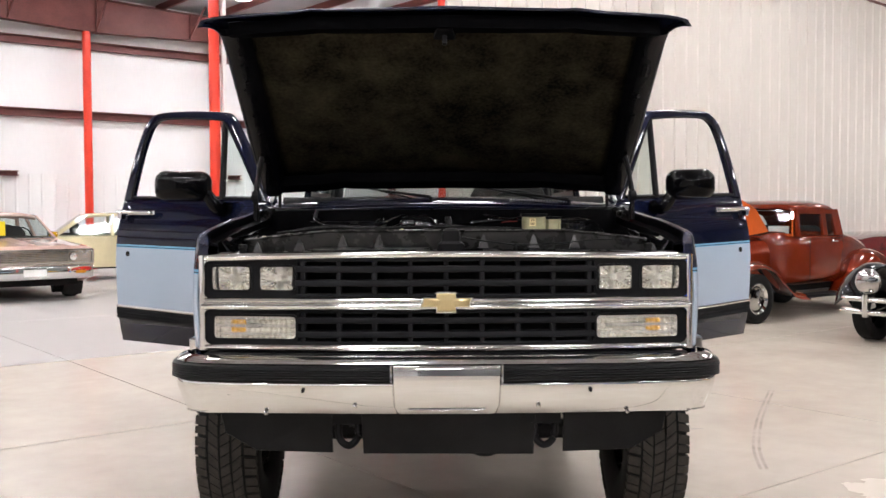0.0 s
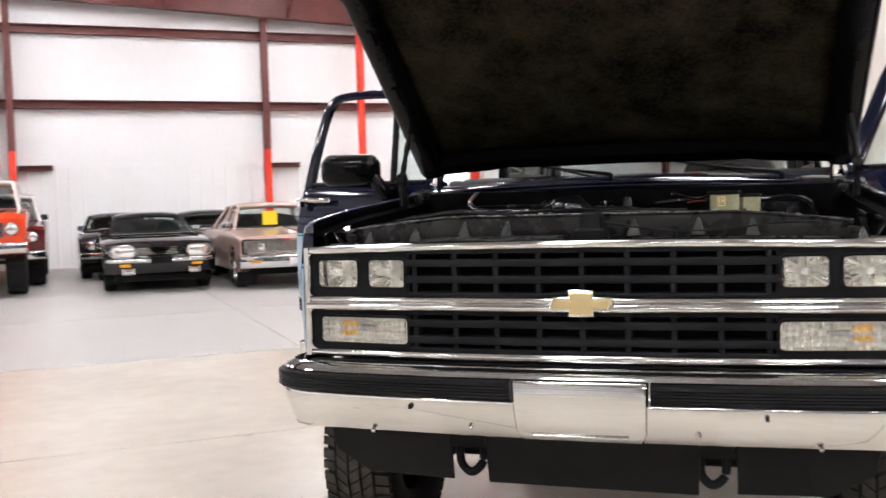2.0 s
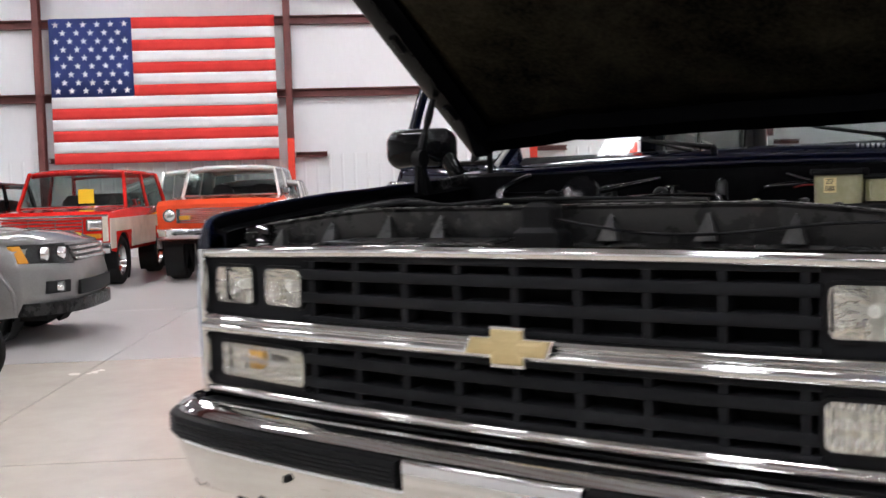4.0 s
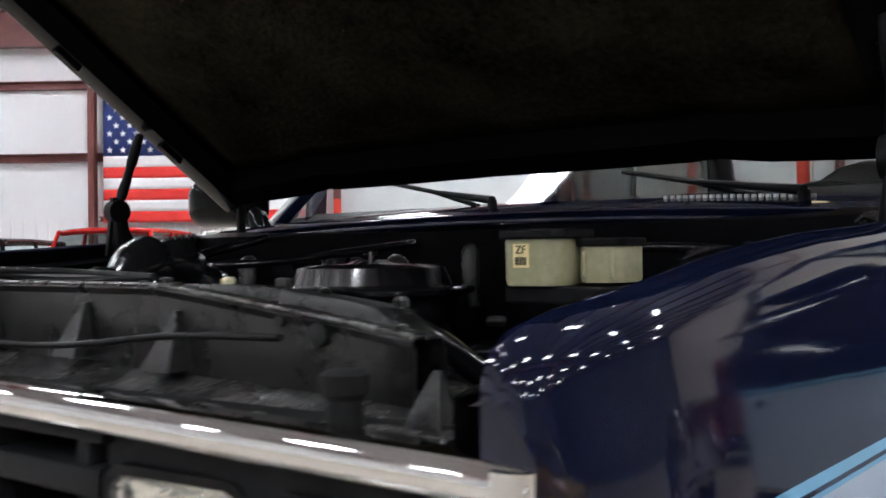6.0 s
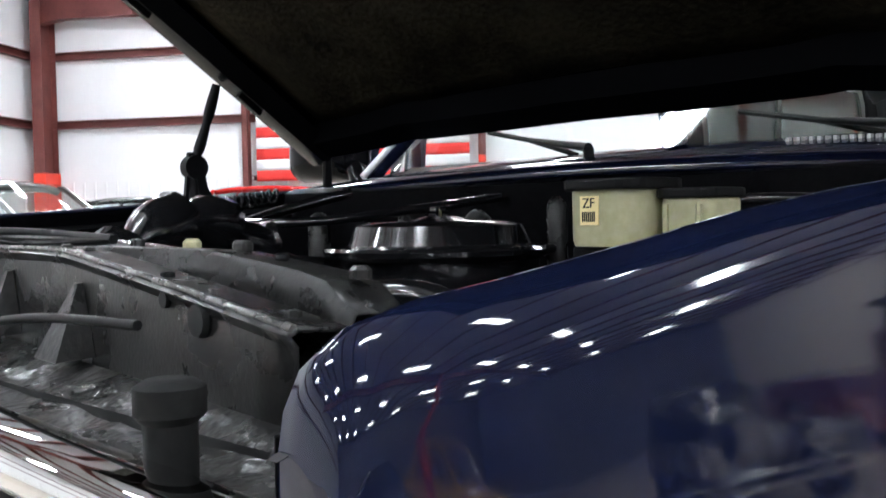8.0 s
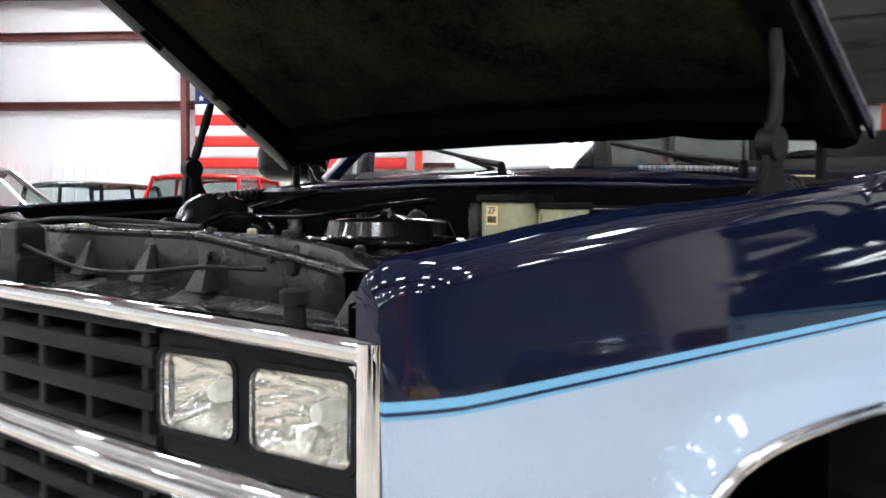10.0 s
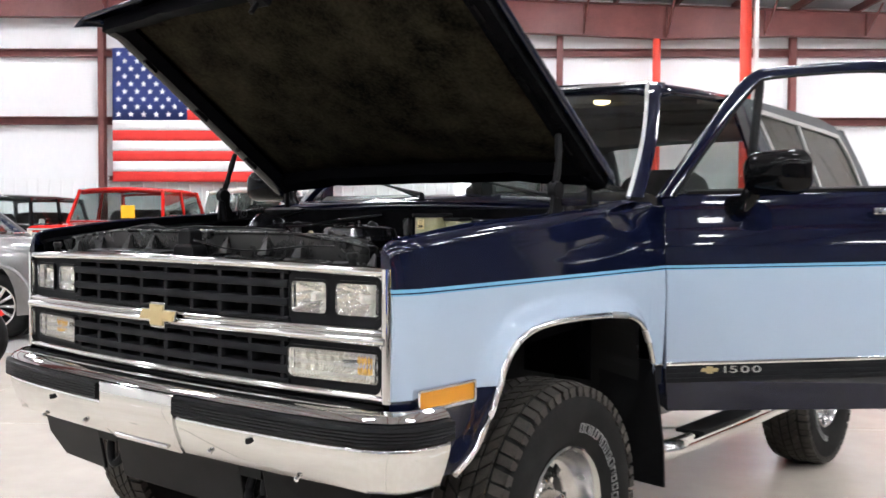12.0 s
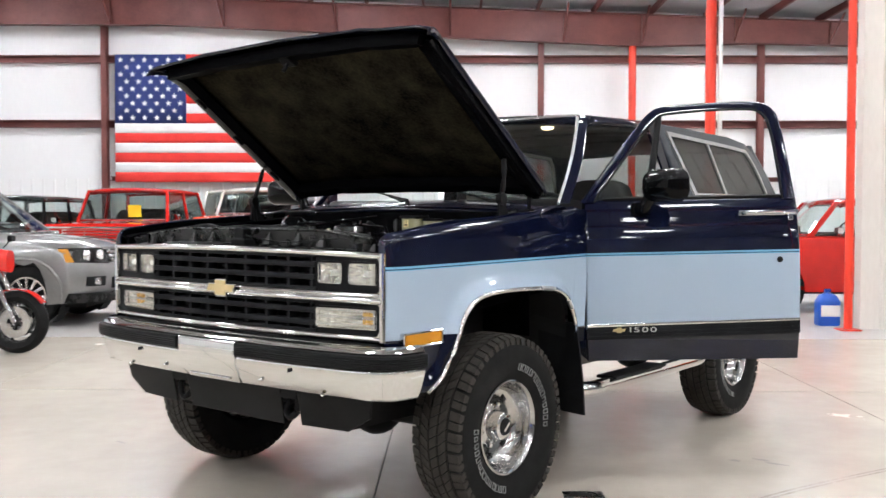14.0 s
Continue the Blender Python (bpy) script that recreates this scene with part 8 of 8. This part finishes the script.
def hot_rod(name, label, m, body, roof=True, hood_open=True):
    """A thirties car: narrow hood, separate swept fenders, running boards. Nose at y = 0, looking along -y."""
    root = thing(name, label, "car", HALL @ m)
    bm = B()
    loft(bm, [[(a * w, y, zc + b * h) for a, b in rr(2, 2, 0.7, 4)] for y, w, zc, h in ((0.35, 0.26, 0.78, 0.30), (0.45, 0.30, 0.78, 0.32), (1.3, 0.40, 0.80, 0.34))])
    part("hood", bm, body, root, smooth=50)
    bm = B()
    loft(bm, [[(a * w, y, zc + b * h) for a, b in rr(2, 2, 0.45, 4)] for y, w, zc, h in ((1.20, 0.42, 0.80, 0.34), (1.33, 0.60, 0.82, 0.38), (1.6, 0.70, 0.82, 0.40), (2.5, 0.70, 0.82, 0.40), (2.9, 0.64, 0.80, 0.37), (3.3, 0.56, 0.76, 0.30), (3.6, 0.45, 0.68, 0.20), (3.7, 0.3, 0.62, 0.12))])
    part("body", bm, body, root, smooth=50)
    bm = B()
    box(bm, -0.4, 0.4, 0.2, 3.7, 0.34, 0.48)
    part("chassis", bm, M_PITCH, root, smooth=0)
    if roof:
        # rounded roof shell, drawn down to the deck behind
        Y = lambda y: 1.36 + (y - 1.44) * 0.80
        arc = [radians(180 - 15 * k) for k in range(13)]
        bow2 = lambda v, e: math.copysign(abs(v) ** e, v)
        rings = []
        for y, w, zs, zt in ((1.44, 0.56, 1.50, 1.535), (1.47, 0.60, 1.49, 1.575), (1.58, 0.63, 1.49, 1.62), (1.85, 0.64, 1.49, 1.65), (2.25, 0.64, 1.49, 1.655), (2.55, 0.63, 1.48, 1.635), (2.74, 0.61, 1.46, 1.585), (2.85, 0.58, 1.42, 1.51), (2.91, 0.55, 1.34, 1.42), (2.96, 0.52, 1.22, 1.28), (3.0, 0.50, 1.12, 1.16)):
            rings.append([(w * bow2(math.cos(t), 0.55), Y(y), zs + (zt - zs) * bow2(math.sin(t), 0.75)) for t in arc])
        loft(bm := B(), rings, False, False)
        part("roof", bm, body, root, smooth=60, solid=0.03)
        for s in (1, -1):
            for y0, y1, wd in ((1.50, 1.56, 0.07), (2.30, 2.30, 0.11), (2.74, 2.66, 0.18)):
                bm = B()
                loft(bm, [[(s * (0.670 - 0.055 * f) + q, Y(y0 + (y1 - y0) * f) + r, 1.14 + 0.37 * f) for q, r in ((-0.03, -wd / 2), (0.02, -wd / 2), (0.02, wd / 2), (-0.03, wd / 2))] for f in (0, 0.5, 1)])
                part("pillar", bm, body, root, smooth=0, bevel=0.012)
            bm = B()
            loft(bm, [[(s * 0.632 + q, y, 1.49 + r) for q, r in ((-0.03, -0.035), (0.02, -0.035), (0.005, 0.03), (-0.03, 0.03))] for y in (1.41, 1.97, 2.41)])
            part("roof_rail", bm, body, root, smooth=50)
            bm = B()
            grid(bm, [[(s * 0.665, Y(y), 1.15) for y in (1.52, 2.25, 2.78)], [(s * 0.622, Y(y), 1.49) for y in (1.58, 2.25, 2.72)]])
            part("side_window", bm, M_GLASS, root, smooth=0)
            bm = B()
            tube(bm, [(s * 0.69, 1.45, 1.12), (s * 0.702, 2.0, 1.12), (s * 0.69, 2.45, 1.12)], 0.010, 6)
            part("belt_moulding", bm, body, root, smooth=60)
            bm = B()
            tube(bm, [(s * 0.71, 2.14, 1.06), (s * 0.735, 2.18, 1.06), (s * 0.735, 2.26, 1.06)], 0.010, 6)
            part("door_handle", bm, M_CHROME, root, smooth=60)
            bm = B()
            tube(bm, [(s * 0.712, 1.62, z) for z in (0.44, 0.8, 1.12)] + [(s * 0.716, 1.62, 1.125)], 0.003, 4)
            part("door_gap", bm, M_PITCH, root, smooth=0)
        bm = B()
        grid(bm, [[(x, 1.385, 1.16) for x in (-0.6, 0, 0.6)], [(x, 1.445, 1.50) for x in (-0.56, 0, 0.56)]])
        part("windshield", bm, M_GLASS, root, smooth=0)
        bm = B()
        ring_prism(bm, [(-0.63, 1.14), (0.63, 1.14), (0.585, 1.52), (-0.585, 1.52)], [(-0.60, 1.165), (0.60, 1.165), (0.56, 1.50), (-0.56, 1.50)], 1.36, 1.385)
        for q in bm.verts:
            q.co.y += 0.17 * (q.co.z - 1.15)
        part("windshield_frame", bm, M_CHROME, root, smooth=0)
        for x in (-0.3, 0.3):
            bm = B()
            loft(bm, [[(x + q * f, 2.2 + r, z) for q, r in rr(0.5, 0.16, 0.06, 3)] for z, f in ((0.9, 1.0), (1.2, 0.95), (1.28, 0.5))])
            part("seat", bm, M_CLOTH, root, smooth=50)
        bm = B()
        box(bm, 0.22, 0.52, 1.42, 1.425, 1.18, 1.28)
        part("paper_card", bm, M_WHITE, root, "white card behind the windshield", smooth=0)
    for s in (1, -1):
        # front fender sweeps into the running board; rear fender over the wheel
        path = [(-0.12, 0.45), (-0.05, 0.62), (0.15, 0.76), (0.42, 0.80), (0.7, 0.72), (0.95, 0.52), (1.2, 0.36), (1.5, 0.31)]
        bm = B()
        grid(bm, [[(s * (0.52 + 0.30 * k / 5), p.x, p.y + 0.04 * math.sin(math.pi * k / 5) - 0.05 * (k / 5) ** 4) for k in range(6)] for p in curve([(a, b, 0) for a, b in path], 4)])
        part("front_fender", bm, body, root, smooth=60, solid=0.02)
        bm = B()
        path = [(2.40, 0.31), (2.52, 0.5), (2.70, 0.76), (3.02, 0.93), (3.36, 0.89), (3.62, 0.68), (3.75, 0.42)]
        grid(bm, [[(s * (0.52 + 0.36 * math.sin(math.pi / 2 * k / 8)), p.x, p.y - (0.02 + 0.46 * (1 - math.cos(math.pi / 2 * k / 8)) ** 1.6) * max(0, p.y - 0.31)) for k in range(9)] for p in curve([(a, b, 0) for a, b in path], 4)])
        part("rear_fender", bm, body, root, smooth=60, solid=0.02)
        bm = B()
        box(bm, s * 0.55, s * 0.80, 1.45, 2.5, 0.28, 0.32)
        part("running_board", bm, M_BLACK, root, smooth=0, bevel=0.01)
        simple_wheel(root, s * 0.67, 0.42, 0.33, 0.18, M_CHROME, s)
        simple_wheel(root, s * 0.68, 3.1, 0.37, 0.24, M_CHROME, s)
        bm = B()
        lathe(bm, [(0.07, 0.13), (0.08, 0.135), (0.15, 0.12), (0.27, 0.05), (0.31, 0.01)], (s * 0.48, -0.16, 0.66), "y", 24)
        part("headlamp", bm, M_CHROME, root, "chrome bullet headlamp", smooth=50)
        bm = B()
        lathe(bm, [(0.045, 0.03), (0.055, 0.09), (0.07, 0.125)], (s * 0.48, -0.16, 0.66), "y", 24)
        part("headlamp_glass", bm, M_ALU, root, smooth=50)
    if hood_open:
        bm = B()
        outl = [(0.62, 1.13), (1.30, 1.20), (1.05, 1.52), (0.62, 1.72), (0.50, 1.66)]
        loft(bm, [[(0.30 + d - 0.10 * (z - 1.13), y, z) for y, z in outl] for d in (0, 0.02)])
        part("hood_panel", bm, paint("bright_orange_panel", (0.55, 0.10, 0.018), rough=0.35), root, "bright orange hood side folded up", smooth=0, bevel=0.01)
    bm = B()
    for z in (0.35, 0.48):
        tube(bm, [(-0.76, -0.08, z), (-0.4, -0.17, z), (0.4, -0.17, z), (0.76, -0.08, z)], 0.03, 8)
    for x in (-0.45, 0.45):
        tube(bm, [(x, -0.175, 0.30), (x, -0.175, 0.53)], 0.035, 8)
        tube(bm, [(x, -0.15, 0.34), (x, 0.3, 0.40)], 0.02, 6)
    part("bumper", bm, M_CHROME, root, "chrome double-bar bumper", smooth=50)
    bm = B()
    loft(bm, [[(a * w, y, 0.76 + b * h) for a, b in rr(2, 2, 0.6, 4)] for y, w, h in ((0.33, 0.25, 0.30), (0.36, 0.27, 0.32))])
    part("radiator_shell", bm, M_CHROME, root, "chrome radiator shell", smooth=50)
    return root


hot_rod("thirties_coupe", "burnt orange thirties coupe with its hood side folded up", pose(7.80, 4.90, 0, 0, 0, -90) @ Matrix.Diagonal((1, 1, 0.93, 1)), P_RUST)
hot_rod("thirties_roadster", "black thirties roadster with chrome lamps and bumper", pose(7.5, 1.86, 0, 0, 0, -90), P_BLACKCAR, False, False)

# motorcycle
moto = thing("motorcycle", "red and black sport motorcycle standing on the floor", "motorcycle", HALL @ pose(-3.30, 5.3, 0, 0, 0, 90))
for y in (0.0, 1.42):
    bm = B()
    lathe(bm, [(-0.05, 0.21), (-0.07, 0.26), (-0.04, 0.305), (0, 0.315), (0.04, 0.305), (0.07, 0.26), (0.05, 0.21)], (0, y, 0.315), "x", 32, True)
    wh = part("wheel", bm, M_RUBBER, moto, "black motorcycle tyre", smooth=50)
    bm = B()
    lathe(bm, [(-0.05, 0.215), (-0.03, 0.19), (0.03, 0.19), (0.05, 0.215)], (0, y, 0.315), "x", 32, True)
    for k in range(5):
        t = k * math.tau / 5
        tube(bm, [(0, y, 0.315), (0, y + 0.2 * math.cos(t), 0.315 + 0.2 * math.sin(t))], 0.018, 6)
    part("rim", bm, M_WORN, wh, "dark spoked rim", smooth=40)
    bm = B()
    for x in (-0.055, 0.055):
        lathe(bm, [(x - 0.003, 0.08), (x - 0.003, 0.155), (x + 0.003, 0.155), (x + 0.003, 0.08)], (0, y, 0.315), "x", 28, True)
    part("brake_disc", bm, M_ALU, wh, "bare steel brake disc", smooth=30)
for s in (1, -1):
    bm = B()
    tube(bm, [(s * 0.1, -0.02, 0.315), (s * 0.1, 0.12, 0.62), (s * 0.1, 0.28, 0.98)], [0.026, 0.026, 0.022], 10)
    part("fork_leg", bm, M_ALU, moto, "silver fork leg", smooth=50)
    bm = B()
    tube(bm, curve([(s * 0.12, 0.7, 0.8), (s * 0.14, 0.5, 0.72), (s * 0.13, 0.35, 0.85)]), 0.016, 8)
    tube(bm, [(s * 0.14, 0.5, 0.72), (s * 0.14, 0.85, 0.5), (s * 0.13, 0.7, 0.8)], 0.016, 8)
    part("trellis_frame", bm, P_RED, moto, "red tubular frame", smooth=50)
    bm = B()
    tube(bm, [(s * 0.09, 0.22, 1.0), (s * 0.25, 0.27, 1.03), (s * 0.36, 0.34, 1.01)], 0.014, 8)
    part("handlebar", bm, M_BLACK, moto, "black handlebar", smooth=50)
    bm = B()
    loft(bm, [[(s * 0.34 + a, 0.22, 1.14 + b) for a, b in rr(0.12, 0.07, 0.03, 3)], [(s * 0.34 + a * 0.8, 0.18, 1.14 + b * 0.8) for a, b in rr(0.12, 0.07, 0.03, 3)]])
    tube(bm, [(s * 0.3, 0.27, 1.04), (s * 0.34, 0.22, 1.12)], 0.007, 6)
    part("mirror", bm, M_BLACK, moto, "black mirror", smooth=40)
bm = B()
loft(bm, [[(a * w, y, z + b * h) for a, b in rr(2, 2, 0.8, 4)] for y, w, z, h in ((0.34, 0.06, 0.93, 0.06), (0.42, 0.15, 0.94, 0.12), (0.6, 0.17, 0.95, 0.13), (0.8, 0.13, 0.91, 0.10), (0.9, 0.08, 0.88, 0.06))])
part("tank", bm, P_RED, moto, "glossy red tank", smooth=60)
bm = B()
loft(bm, [[(a * w, y, z + b * h) for a, b in rr(2, 2, 0.6, 3)] for y, w, z, h in ((0.85, 0.1, 0.86, 0.03), (1.1, 0.13, 0.87, 0.035), (1.35, 0.09, 0.95, 0.03), (1.6, 0.05, 1.0, 0.02))])
part("saddle", bm, M_BLACK, moto, "black saddle", smooth=50)
bm = B()
loft(bm, [[(a * w, y, z + b * h) for a, b in rr(2, 2, 0.5, 3)] for y, w, z, h in ((0.42, 0.12, 0.5, 0.1), (0.6, 0.18, 0.52, 0.18), (0.85, 0.16, 0.5, 0.16), (1.0, 0.1, 0.45, 0.1))])
part("engine", bm, M_WORN, moto, "dark engine", smooth=40)
bm = B()
loft(bm, [[(a * 0.09, y, z + b * 0.11) for a, b in rr(2, 2, 0.8, 4)] for y, z in ((0.06, 0.92), (0.14, 0.93), (0.24, 0.94))])
part("headlamp", bm, P_RED, moto, "red headlamp cowl", smooth=50)
bm = B()
grid(bm, [[(0.06 * k / 3, 0.33 * math.cos(t) * -1 + 0.0, 0.315 + 0.335 * math.sin(t)) for k in range(-3, 4)] for t in [radians(35 + 12 * j) for j in range(9)]])
part("front_mudguard", bm, P_RED, moto, "red front mudguard", smooth=60, solid=0.006)
bm = B()
tube(bm, [(0.0, 1.42, 0.315), (0.08, 0.95, 0.42)], 0.03, 8)
tube(bm, [(-0.1, 0.7, 0.35), (-0.13, 1.0, 0.33), (-0.15, 1.5, 0.55)], [0.03, 0.035, 0.05], 10)
part("swing_arm", bm, M_ALU, moto, "bare metal swing arm and exhaust", smooth=50)
bm = B()
tube(bm, [(0.08, 0.9, 0.35), (0.2, 1.0, 0.0)], 0.012, 6)
part("side_stand", bm, M_BLACK, moto)


# ---- floor slabs, last ----
floor = hall_thing("floor", "pale sealed concrete floor in slabs with sawn joints", "floor", "structure")
bm = B()
box(bm, SIDE_X - 0.3, FAR_X + 0.3, BACK_Y - 0.3, WALL_Y + 0.3, -0.2, -0.012)
part("joint_bed", bm, M_JOINT, floor, smooth=0)


def slab(x0, x1, y0, y1, material):
    bm = B()
    g = 0.0035
    box(bm, x0 + g, x1 - g, y0 + g, y1 - g, -0.15, -0.003)
    box(bm, x0 + g + 0.003, x1 - g - 0.003, y0 + g + 0.003, y1 - g - 0.003, -0.003, 0.0)
    part("slab", bm, material, floor, smooth=0)


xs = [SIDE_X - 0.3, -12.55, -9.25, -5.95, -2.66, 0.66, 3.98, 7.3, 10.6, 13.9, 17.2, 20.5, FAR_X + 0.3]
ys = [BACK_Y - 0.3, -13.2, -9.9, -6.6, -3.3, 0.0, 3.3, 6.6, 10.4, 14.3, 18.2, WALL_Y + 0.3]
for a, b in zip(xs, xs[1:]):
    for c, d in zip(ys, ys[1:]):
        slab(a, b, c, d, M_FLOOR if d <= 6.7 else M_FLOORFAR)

# skid marks, scuffs and a small grate on the floor
marks = thing("tyre_mark", "faint dark tyre marks on the floor", "mark", kind="stuff")
bm = B()
for dx in (0.0, 0.034):
    rows = [[], []]
    for p in curve([(2.53, 3.91, 0), (2.1, 2.89, 0), (1.82, 2.11, 0), (1.70, 1.62, 0)], 5):
        for j in (0, 1):
            rows[j].append((p.x + dx + 0.018 * j, p.y, 0.0012))
    grid(bm, rows)
part("mark", bm, mottle(mat("rubber_smear", (0.3, 0.27, 0.23), 0.24), (0.36, 0.32, 0.275), (0.56, 0.50, 0.44), 5, 40, 0.0), marks, smooth=0)
random.seed(3)
scuff = thing("floor_scuff", "small dark scuffs on the sealed concrete", "scuff", kind="stuff")
bm = B()
for x, y, w, d in ((1.39, 2.53, 0.04, 0.03), (1.5, 2.64, 0.06, 0.02), (2.68, 3.9, 0.07, 0.02), (1.6, 2.6, 0.08, 0.02), (-1.7, 0.6, 0.06, 0.015), (2.4, -0.4, 0.05, 0.02), (-2.4, 2.3, 0.08, 0.02), (3.3, 2.2, 0.05, 0.02), (-1.3, -0.6, 0.04, 0.015), (2.0, 0.3, 0.03, 0.03)):
    ring = [(x + w * math.cos(t) * random.uniform(0.6, 1.1), y + d * math.sin(t) * random.uniform(0.6, 1.1), 0.0012) for t in [k * math.tau / 9 for k in range(9)]]
    bm.faces.new([bm.verts.new(p) for p in ring])
part("scuff", bm, mat("dark_scuff", (0.22, 0.19, 0.16), 0.45), scuff, smooth=0)
grate = thing("floor_grate", "small dark metal plate set in the floor", "grate")
bm = B()
box(bm, -0.10, 0.10, -0.05, 0.05, -0.002, 0.004, pose(1.06, 1.40, 0, 0, 0, 38))
part("plate", bm, M_WORN, grate, smooth=0)
